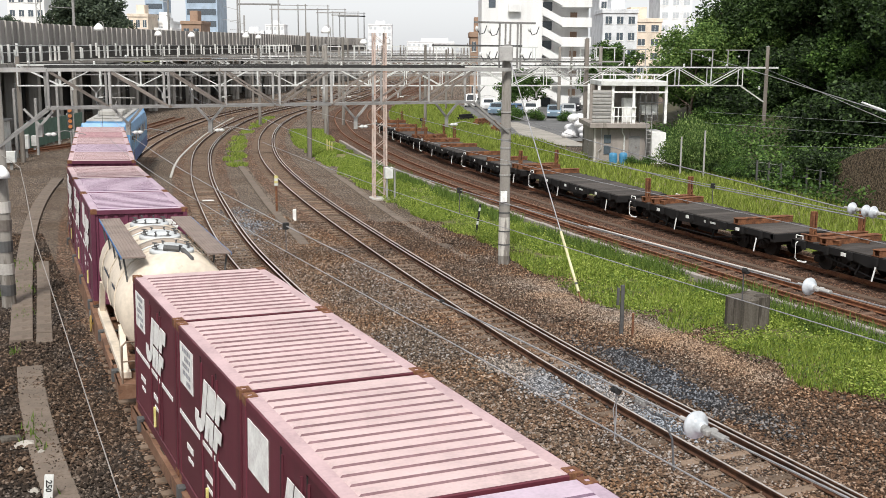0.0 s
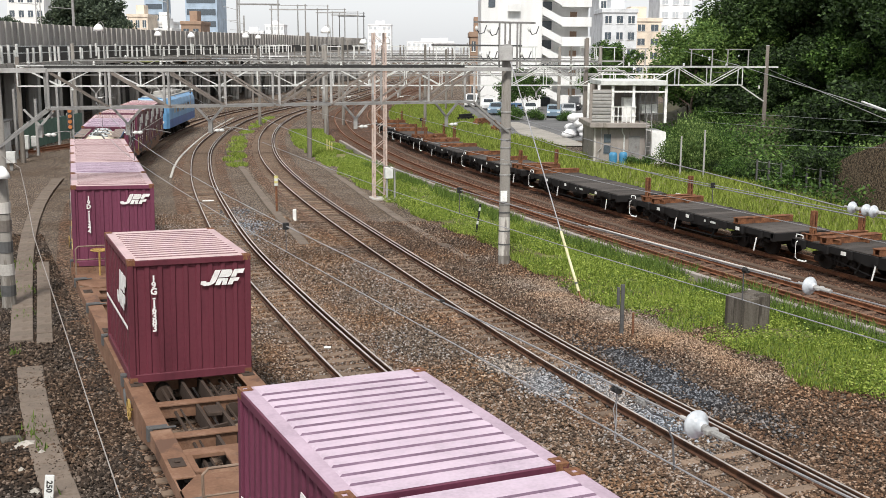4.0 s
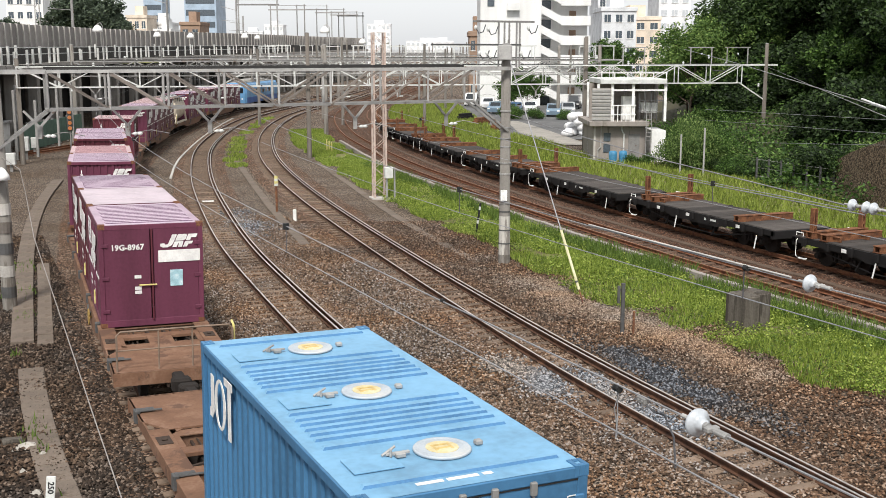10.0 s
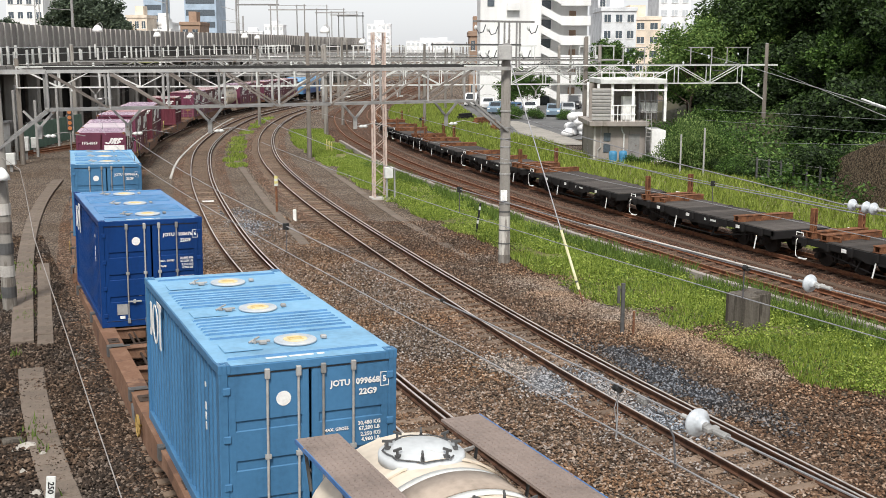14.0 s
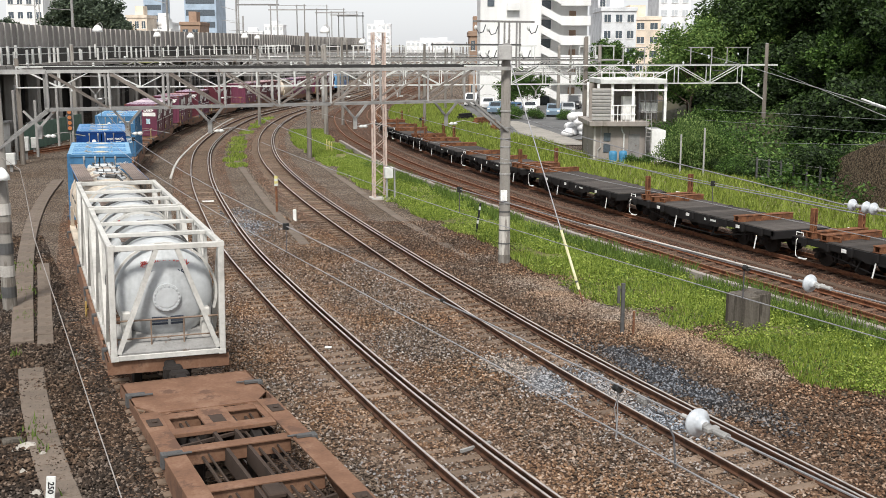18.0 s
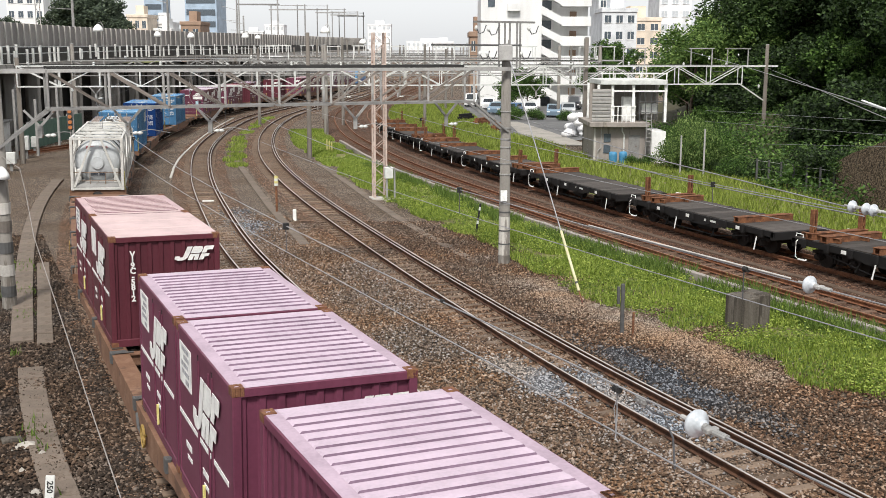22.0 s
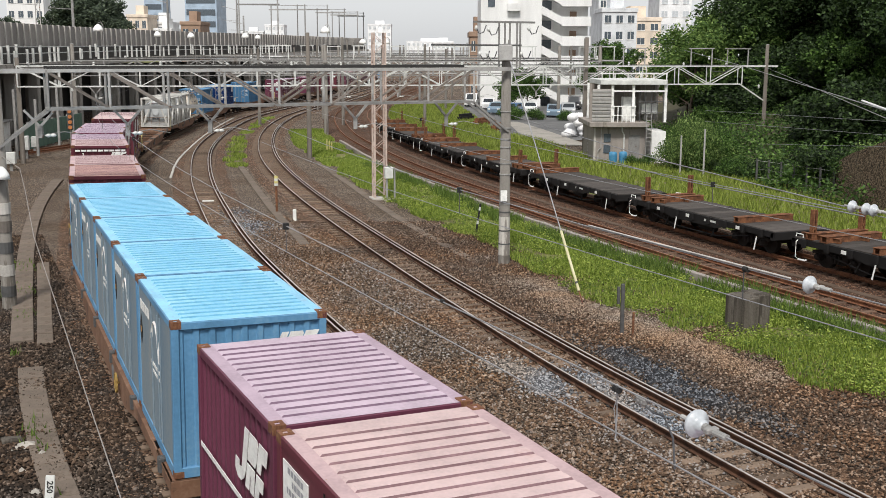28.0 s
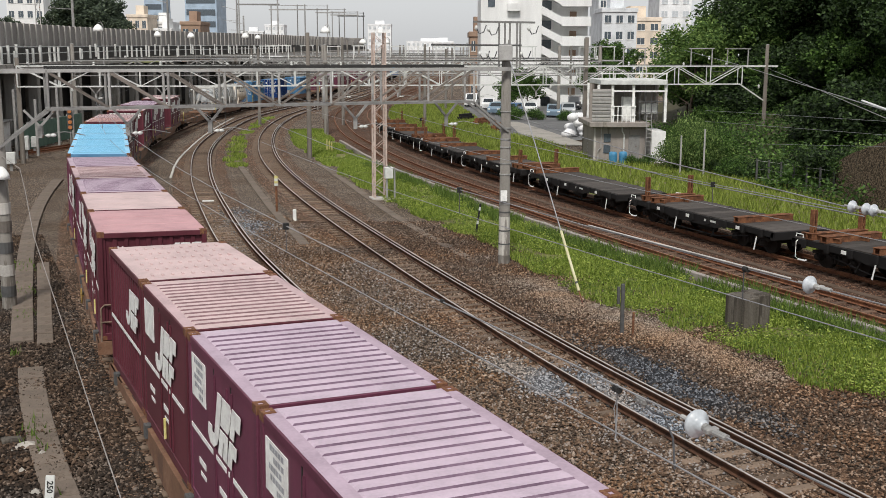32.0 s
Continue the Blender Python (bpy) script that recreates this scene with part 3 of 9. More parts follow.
def container(u, wall, roof, number="", style="ribbed", doors=False, side="plain", H=2.5, label=""):
    """A 12-foot railway container; u: the place of its middle along the train."""
    L, W = 3.715, 2.45
    ob = thing("freight_container", pose(0, 0, 0), label, "freight container", "railway freight containers")
    body = part("corner_frame", cached(("cf", H), lambda: frame_posts(L, W, H).mesh("corner_frame", MAROON)), None, ob)
    recolour(body, SKYEND if wall is FADEDBLUE else wall)
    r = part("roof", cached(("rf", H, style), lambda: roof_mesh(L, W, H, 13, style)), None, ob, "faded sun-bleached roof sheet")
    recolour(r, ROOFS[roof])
    rib_side, rim = {"sky": (RIBSHADEBLUE, EDGEBLUE), "lilac": (RIBSHADELILAC, EDGELILAC), "pale": (RIBSHADELILAC, EDGELILAC)}.get(roof, (RIBSHADE, EDGE))
    for k, m in ((1, rib_side), (2, rim)):
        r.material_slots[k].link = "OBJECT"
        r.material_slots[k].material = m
    if style == "studded":
        w = part("studs", cached(("stud", H), lambda: studs(L, W, H).mesh("studs", MAROON)), None, r)
        recolour(w, ROOFS[roof])
        tagged(w, kind="stuff")
    n_end = 9
    for sy, nm in ((-1, "rear_end"), (1, "front_end")):
        if doors and sy < 0:
            w = part("door", cached(("dr", H), lambda: door_pair(L, W, H)), None, ob, "double end doors")
            recolour(w, wall)
            part("door_bar", cached(("db", H), lambda: Shape().box(-0.02, 0.02, -L / 2 - 0.05, -L / 2 - 0.01, 0.15, H - 0.12, 0.008).mesh("door_bar", MAROON)), None, ob)
            part("door_handle", Shape().box(-0.32, 0.1, -L / 2 - 0.06, -L / 2 - 0.03, 1.0, 1.035, 0.008), YELLOW, ob, "yellow latch handle")
            part("panel", Shape().box(0.15, W / 2 - 0.08, -L / 2 - 0.012, -L / 2 - 0.004, H - 0.95, H - 0.66), DECAL, ob, "blank white panel")
            part("picture", Shape().box(0.42, 0.72, -L / 2 - 0.012, -L / 2 - 0.004, H - 1.55, H - 1.15), cached("pic", lambda: mat("pale_blue_sticker", (0.35, 0.55, 0.62), 0.5, scale=6, light=(0.75, 0.8, 0.78))), ob, "pale blue round picture sticker")
            for k, z in enumerate((1.18, 0.9, 0.8)):
                part("notice", Shape().box(-0.42, -0.26, -L / 2 - 0.012, -L / 2 - 0.004, z, z + 0.08), DECAL, ob)
        else:
            w = part(nm, cached(("end", H, sy), lambda: turned(corrugated(W - 0.2, H - 0.25, n_end, 0.03 * 1), pose(0, sy * (L / 2 - 0.035), 0.13)).mesh("end_wall", MAROON)), None, ob)
            recolour(w, SKYEND if wall is FADEDBLUE else wall)
    for sx in (-1, 1):
        w = part("side_wall", cached(("side", H, sx, side == "ribs"), lambda: side_wall(L, W, H, sx, side == "ribs")), None, ob)
        recolour(w, wall)
        # the far side of the last wagons stays out of sight
        if sx < 0 or u > -184:
            if side != "ribs":
                side_leaves(W, H, sx, ob, wall)
            side_marks(W, sx, side, ob, wall is FADEDBLUE)
    for sx in (-1, 1):
        for sy in (-1, 1):
            for top in (0, 1):
                part("corner_casting", cached(("cc", sx, sy, top), lambda: casting(sx, sy, top).mesh("corner_casting", RUST)), None, ob, "", pose(sx * W / 2 + sx * 0.004, sy * L / 2 + sy * 0.004, H * top + (0.006 if top else 0)))
    end_marks(L, W, H, ob, number, doors)
    RIDE.append((ob, u, L))
    return ob


def door_pair(L, W, H):
    s = Shape()
    for a, b in ((-W / 2 + 0.12, -0.035), (0.035, W / 2 - 0.12)):
        s.box(a, b, -L / 2 + 0.03, -L / 2 + 0.005, 0.13, H - 0.1, 0.012)
        for z in (0.35, 1.15, 1.95):
            s.box(a - 0.06 if a < 0 else b - 0.1, a + 0.1 if a < 0 else b + 0.06, -L / 2 + 0.01, -L / 2 - 0.02, z, z + 0.09, 0.01)
    return s.mesh("door", MAROON)


def side_wall(L, W, H, sx, ribs):
    if ribs:
        s = corrugated(L - 0.2, H - 0.28, 14, 0.035)
        turned(s, pose(sx * (W / 2 - 0.04), 0, 0.15, 0, 0, 90 * sx))
    else:
        s = Shape().box(sx * (W / 2 - 0.09), sx * (W / 2 - 0.055), -1.78, 1.78, 0.15, H - 0.1)
    return s.mesh("side_wall", MAROON)


def side_leaves(W, H, sx, ob, wall):
    """Two door leaves and a fixed panel with dark seals and lock rods."""
    for k, (a, b) in enumerate(((-1.76, -0.6), (-0.56, 0.3), (0.34, 1.76))):
        w = part("door_leaf" if k < 2 else "side_panel", cached(("leaf", sx, k, H), lambda: Shape().box(sx * (W / 2 - 0.055), sx * (W / 2 - 0.014), a, b, 0.16, H - 0.12, 0.012).mesh("door_leaf", MAROON)), None, ob)
        recolour(w, wall)
    for y in (-0.58, 0.32):
        part("door_seal", cached(("seal", sx, H), lambda: Shape().box(sx * (W / 2 - 0.05), sx * (W / 2 - 0.012), -0.013, 0.013, 0.16, H - 0.12).mesh("door_seal", BLACK)), None, ob, "", pose(0, y, 0))
    for y in (-0.68, -0.44, 0.22):
        w = part("lock_rod", cached(("rod", sx, H), lambda: Shape().tube((sx * (W / 2 - 0.004), 0, 0.2), (sx * (W / 2 - 0.004), 0, H - 0.2), 0.018, 6).mesh("lock_rod", MAROON)), None, ob, "", pose(0, y, 0))
        recolour(w, wall)


def panel_print():
    s = Shape()
    for k, (a, b) in enumerate(((-0.28, 0.26), (-0.28, 0.1), (-0.2, 0.28), (-0.28, 0.22), (-0.28, -0.02))):
        z = 0.24 - k * 0.115
        while a < b:
            s.box(-0.002, 0.002, a, min(b, a + 0.085), z - 0.035, z + 0.035)
            a += 0.11
    return s.mesh("small_print", LINE)


def side_marks(W, sx, side, ob, blue):
    x = sx * (W / 2 - 0.006)
    if side == "ribs":
        x = sx * (W / 2 + 0.004)
        part("emblem", cached(("sl", 1), lambda: logo_shape(1.15, 0.75, pose(0, 0, 0)).mesh("emblem", DECAL)), None, ob, "large white slanted block emblem", pose(x, -0.9, 1.75, 0, 0, 90 * sx))
        part("stripe", cached(("st", sx), lambda: Shape().box(-0.004, 0.004, -1.7, 1.7, -0.035, 0.035).mesh("stripe", DECAL)), None, ob, "thin white stripe", pose(x, 0, 1.12))
    else:
        if blue:
            # white company marks on the weathered blue sides
            part("emblem", cached(("arc", sx), lambda: Shape().path([(0, 0.34 * math.cos(math.pi * k / 10), 0.34 * math.sin(math.pi * k / 10)) for k in range(11)], 0.045, 4).path([(0, -0.34, 0), (0, -0.42, -0.25), (0, -0.5, 0)], 0.04, 4).mesh("emblem", DECAL)), None, ob, "white arched emblem", pose(sx * (W / 2 - 0.03), -0.1, 1.75))
            part("small_print", cached(("bluetop", sx), lambda: Shape().box(-0.004, 0.004, -0.5, -0.3, 0, 0.17).box(-0.004, 0.004, -0.22, -0.04, 0, 0.17).box(-0.004, 0.004, 0.04, 0.22, 0, 0.17).box(-0.004, 0.004, 0.3, 0.5, 0, 0.17).mesh("small_print", DECAL)), None, ob, "four white unreadable characters", pose(x, 1.05, 2.0))
            part("small_print", cached(("bluelow", sx), lambda: Shape().box(-0.004, 0.004, -0.5, 0.5, 0, 0.06).box(-0.004, 0.004, -0.4, 0.3, -0.12, -0.07).mesh("small_print", DECAL)), None, ob, "", pose(x, -0.1, 1.3))
            d = part("sign", cached(("diamond", sx), lambda: Shape().prism([(0, -0.27), (0.15, 0), (0, 0.27), (-0.15, 0)], -0.004, 0.004, "x").mesh("sign", BLACK)), None, ob, "black diamond warning sign", pose(x, 1.5, 1.62))
            part("mark", cached(("dmark", sx), lambda: Shape().prism([(-0.06, -0.05), (0.06, -0.05), (0.06, 0.05), (-0.06, 0.05)], -0.003, 0.003, "x").mesh("mark", OCHRE)), None, d, "ochre mark", pose(sx * 0.004, 0, 0))
            return
        part("emblem", cached(("sl", 2), lambda: logo_shape(1.4, 0.84, pose(0, 0, 0)).mesh("emblem", DECAL)), None, ob, "large white slanted block emblem", pose(sx * (W / 2 + 0.018), -0.28, 1.72, 0, 0, 90 * sx))
        part("panel", cached(("sp", sx), lambda: Shape().box(-0.005, 0.005, -0.42, 0.42, -0.31, 0.31).mesh("panel", DECAL)), None, ob, "white notice panel", pose(x, 1.2, 1.96))
        if sx < 0 and len(RIDE) % 3 != 1:
            part("small_print", cached("pprint", lambda: panel_print()), None, ob, "grey unreadable print on the panel", pose(x - 0.006, 1.2, 1.96))
        for y, n in ((1.06, 0.66), (-0.13, 0.38), (-1.12, 0.44)):
            part("stripe", cached(("ss", sx, n), lambda: Shape().box(-0.004, 0.004, -n, n, -0.035, 0.035).mesh("stripe", DECAL)), None, ob, "thin white stripe", pose(x, y, 1.16))
        for y in (1.05, -0.15):
            part("small_print", cached(("sq", sx), lambda: Shape().box(-0.004, 0.004, -0.2, 0.2, 0.0, 0.09).box(-0.004, 0.004, -0.2, 0.12, -0.16, -0.1).mesh("small_print", DECAL)), None, ob, "", pose(x, y, 0.72))
        part("door_handle", cached(("sh", sx), lambda: Shape().box(-0.02, 0.02, -0.02, 0.02, -0.18, 0.18, 0.006).mesh("door_handle", YELLOW)), None, ob, "yellow latch handle", pose(sx * (W / 2 + 0.015), -0.1, 0.42))


OCHRE = mat("faded_ochre_mark", (0.4, 0.22, 0.07), 0.7, scale=4)
RIDE, WAGONS = [], []


def bogie_frame():
    """Two arched side frames with axle boxes and springs, joined by a bolster."""
    s = Shape().box(-0.8, 0.8, -0.2, 0.2, 0.4, 0.72, 0.03)
    for sx in (-1, 1):
        a, b = sx * 0.8, sx * 0.95
        s.prism([(-1.2, 0.5), (-1.2, 0.62), (-0.55, 0.74), (0.55, 0.74), (1.2, 0.62), (1.2, 0.5), (0.6, 0.56), (0.35, 0.3), (-0.35, 0.3), (-0.6, 0.56)], a, b, "x")
        for y in (-0.85, 0.85):
            s.box(sx * 0.82, sx * 1.06, y - 0.14, y + 0.14, 0.3, 0.56, 0.04)
            s.tube((sx * 1.05, y, 0.43), (sx * 1.1, y, 0.43), 0.1, 10)
        for y in (-0.18, 0.0, 0.18):
            s.tube((sx * 0.98, y, 0.34), (sx * 0.98, y, 0.64), 0.06, 8)
    return s


def bogie(y, parent):
    b = part("bogie", cached("bogie", lambda: bogie_frame().mesh("bogie", WAGONDARK)), None, parent, "grimy bogie frame", pose(0, y, 0))
    for yy in (-0.85, 0.85):
        part("wheelset", cached("wheelset", lambda: wheelset()), None, b, "", pose(0, yy, 0.43))


def wheelset():
    s = Shape().tube((-0.9, 0, 0), (0.9, 0, 0), 0.08, 8)
    for sx in (-1, 1):
        s.tube((sx * 0.50, 0, 0), (sx * 0.64, 0, 0), 0.43, 20)
        s.tube((sx * 0.47, 0, 0), (sx * 0.50, 0, 0), 0.455, 20)
    return s.mesh("wheelset", WAGONDARK)


def handrail(y, sgn):
    s = Shape()
    z0, z1 = 1.0, 1.85
    s.path([(-1.2, y, z0), (-1.2, y, z1 - 0.08), (-1.12, y, z1), (1.12, y, z1), (1.2, y, z1 - 0.08), (1.2, y, z0)], 0.022, 6)
    s.tube((-1.2, y, 1.45), (1.2, y, 1.45), 0.018)
    for x in (-0.35, 0.35):
        s.tube((x, y, z0), (x, y, z1), 0.018)
    return s


def wagon(u, rail_front=False, rail_rear=True, label="rusty brown skeleton container wagon carrying containers"):
    ob = thing("container_wagon", pose(0, 0, 0), label, "railway wagon", "container wagons")
    half = 9.55

    def sills():
        s = Shape()
        for sx in (-1, 1):
            # fish-bellied side sill with a flat top
            s.prism([(-half, 1.0), (half, 1.0), (half, 0.8), (5.6, 0.74), (3.8, 0.42), (-3.8, 0.42), (-5.6, 0.74), (-half, 0.8)], sx * 1.29, sx * 1.26, "x")
            s.box(sx * 0.93, sx * 1.3, -half + 2.0, half - 2.0, 0.975, 1.01, 0.008)
        return s.mesh("side_sill", WAGONRUST)
    part("side_sill", cached("sills", sills), None, ob)
    part("centre_sill", cached("csill", lambda: Shape().box(-0.22, -0.16, -half, half, 0.62, 0.94).box(0.16, 0.22, -half, half, 0.62, 0.94).mesh("centre_sill", WAGONBROWN)), None, ob)
    for k in range(9):
        y = -7.3 + k * 14.6 / 8
        part("cross_beam", cached("xb", lambda: Shape().box(-0.95, 0.95, -0.09, 0.09, 0.7, 0.965, 0.012).box(-0.95, 0.95, -0.14, 0.14, 0.955, 0.975).mesh("cross_beam", WAGONRUST)), None, ob, "", pose(0, y, 0))

    def deck():
        s = Shape()
        s.prism([(-1.3, 0), (1.3, 0), (1.3, 1.45), (0.93, 2.05), (-0.93, 2.05), (-1.3, 1.45)], 0.965, 1.0, "z")
        s.box(-1.3, 1.3, -0.04, 0.02, 0.72, 1.0)
        return s.mesh("end_deck", WAGONRUST)
    def bridge():
        s = Shape().box(-0.28, 0.28, 2.05, 3.0, 0.93, 0.985, 0.01).box(-0.95, 0.95, 3.0, 3.3, 0.9, 0.985, 0.012)
        for sx in (-1, 1):
            s.box(sx * 0.82, sx * 0.95, 2.0, 3.0, 0.95, 0.985)
            s.prism([(sx * 0.94, 2.04), (sx * 0.66, 2.04), (sx * 0.94, 2.3)], 0.95, 0.985, "z")
        return s.mesh("deck_bridge", WAGONRUST)
    part("deck_bridge", cached("bridge", bridge), None, ob, "", pose(0, -half, 0))
    part("deck_bridge", cached("bridge", bridge), None, ob, "", pose(0, half, 0, 0, 0, 180))
    for sx in (-1, 1):
        for k in range(4):
            part("lock_pad", cached("pad", lambda: Shape().box(-0.12, 0.12, -0.2, 0.2, 1.0, 1.02, 0.006).box(-0.05, 0.05, -0.05, 0.05, 1.02, 1.05, 0.015).mesh("lock_pad", WAGONBROWN)), None, ob, "", pose(sx * 1.12, -6.9 + k * 4.6, 0.008))
        if sx < 0:
            part("brake_wheel", cached("bwheel", lambda: side_wheel(sx)), None, ob, "ochre brake handwheel on the side sill", pose(0, -3.0, 0))
        part("tie_chain", cached(("tchain", sx), lambda: Shape().path([(sx * 1.3, -0.4, 0.8), (sx * 1.32, -0.1, 0.62), (sx * 1.32, 0.2, 0.62), (sx * 1.3, 0.5, 0.8)], 0.03, 6).mesh("tie_chain", DARKSTEEL)), None, ob, "black hanging chain", pose(0, -2.4, 0))
    part("end_deck", cached("deck", deck), None, ob, "", pose(0, -half, 0))
    part("end_deck", cached("deck", deck), None, ob, "", pose(0, half, 0, 0, 0, 180))
    for k in range(6):
        for sx in (-1, 1):
            y = -8.6 + k * 17.2 / 5
            part("container_lock", cached("lock", lambda: Shape().box(-0.16, 0.16, -0.05, 0.05, 0.0, 0.06, 0.01).box(0.1, 0.2, -0.09, 0.09, -0.2, 0.05, 0.01).tube((-0.3, 0.06, 0.03), (0.12, 0.06, 0.03), 0.02).mesh("container_lock", DARKSTEEL)), None, ob, "black container lock", pose(sx * 1.14, y + 0.02, 1.012, 0, 0, 0 if sx > 0 else 180))
    pipes = cached("pipes", lambda: pipework())
    part("pipework", pipes, None, ob, "brake pipes and rods")
    part("brake_gear", cached("gear", lambda: Shape().tube((-0.55, -2.2, 0.72), (-0.55, -1.2, 0.72), 0.17, 12).mesh("brake_gear", WAGONBROWN)), None, ob, "air tank")
    part("air_tank", cached("gear2", lambda: Shape().tube((0.5, -3.8, 0.75), (0.5, -3.0, 0.75), 0.15, 12).mesh("air_tank", WAGONBROWN)), None, ob)
    part("valve_box", cached("gear3", lambda: Shape().box(0.3, 0.75, 1.0, 1.7, 0.6, 0.9, 0.03).mesh("valve_box", WAGONBROWN)), None, ob)
    part("coupler", cached("cpl", lambda: Shape().box(-0.12, 0.12, -0.75, 0.1, 0.72, 0.95, 0.04).box(-0.2, 0.2, -0.75, -0.45, 0.68, 0.98, 0.05).mesh("coupler", WAGONDARK)), None, ob, "", pose(0, -half, 0))
    part("coupler", CACHE["cpl"], None, ob, "", pose(0, half, 0, 0, 0, 180))
    for y in (-7.1, 7.1):
        bogie(y, ob)
    if rail_rear:
        part("handrail", cached("hr", lambda: handrail(0, 1).mesh("handrail", TUBE)), None, ob, "bent tube handrail", pose(0, -half + 0.1, 0))
        part("grab_post", cached("grab", lambda: Shape().tube((1.24, 0.06, 0.7), (1.24, 0.06, 1.8), 0.028, 6).tube((1.24, 0.06, 1.8), (1.24, 0.3, 1.86), 0.026, 6).mesh("grab_post", YELLOW)), None, ob, "yellow grab post", pose(0, -half + 0.1, 0))
    if rail_front:
        part("handrail", cached("hr", lambda: handrail(0, 1).mesh("handrail", TUBE)), None, ob, "bent tube handrail", pose(0, half - 0.1, 0))
        part("handwheel", cached("hw", lambda: hand_wheel()), None, ob, "ochre brake handwheel on a post", pose(-0.55, half - 0.35, 0.0))
        part("handwheel", CACHE["hw"], None, ob, "ochre brake handwheel on a post", pose(0.75, half + 0.15, 0.0))
    WAGONS.append((ob, u))
    return ob


def side_wheel(sx):
    """A small upright wheel with spokes beside the sill."""
    s, n = Shape(), 14
    s.path([(sx * 1.36, 0.2 * math.cos(2 * math.pi * k / n), 0.72 + 0.2 * math.sin(2 * math.pi * k / n)) for k in range(n + 1)], 0.022, 5)
    for k in range(3):
        a = math.pi * k / 3
        s.tube((sx * 1.36, 0.19 * math.cos(a), 0.72 + 0.19 * math.sin(a)), (sx * 1.36, -0.19 * math.cos(a), 0.72 - 0.19 * math.sin(a)), 0.013, 5)
    s.tube((sx * 1.2, 0, 0.72), (sx * 1.37, 0, 0.72), 0.03, 6)
    return s.mesh("brake_wheel", cached("ochrew2", lambda: mat("yellow_painted_iron", (0.3, 0.2, 0.06), 0.7, scale=5, spots=(0.16, 0.08, 0.04), spot_scale=6)))


def hand_wheel():
    s = Shape().tube((0, 0, 1.0), (0, 0, 1.75), 0.03, 6)
    n = 14
    s.path([(0.24 * math.cos(2 * math.pi * k / n), 0.24 * math.sin(2 * math.pi * k / n), 1.76) for k in range(n + 1)], 0.022, 5)
    for k in range(4):
        a = math.pi * k / 4
        s.tube((0.23 * math.cos(a), 0.23 * math.sin(a), 1.76), (-0.23 * math.cos(a), -0.23 * math.sin(a), 1.76), 0.015, 5)
    return s.mesh("handwheel", cached("ochrew", lambda: mat("ochre_painted_iron", (0.34, 0.22, 0.07), 0.7, scale=5, spots=(0.16, 0.08, 0.04), spot_scale=6)))


def pipework():
    s = Shape()
    for x, z, r in ((-0.6, 0.82, 0.03), (-0.5, 0.86, 0.02), (0.38, 0.84, 0.025), (0.62, 0.8, 0.03), (0.7, 0.86, 0.018)):
        s.tube((x, -7.5, z), (x, 7.5, z), r, 5)
    for y in (-5.2, -1.6, 2.3, 5.9):
        s.beam((-0.9, y, 0.86), (0.9, y + 0.6, 0.86), 0.06, 0.05)
        s.box(-0.14, 0.14, y + 0.7, y + 1.15, 0.9, 0.99, 0.02)
    return s.mesh("pipework", WAGONBROWN)


JR = "maroon steel railway container with faded {} roof"


def add12(u, roof, wall, number="", side="plain", style="ribbed", doors=False):
    # u: front edge
    container(u - 1.86, wall, roof, number, style, doors, side, label=JR.format(roof) + (" and end doors" if doors else ""))


def end_stripe(ob):
    """Short white dashes under the roof edge of the rear end."""
    for k in range(9):
        part("dash", cached("dash", lambda: Shape().box(-0.1, 0.1, -1.872, -1.866, 2.24, 2.32).mesh("dash", DECAL)), None, ob, "", pose(-0.95 + k * 0.237, 0, 0))


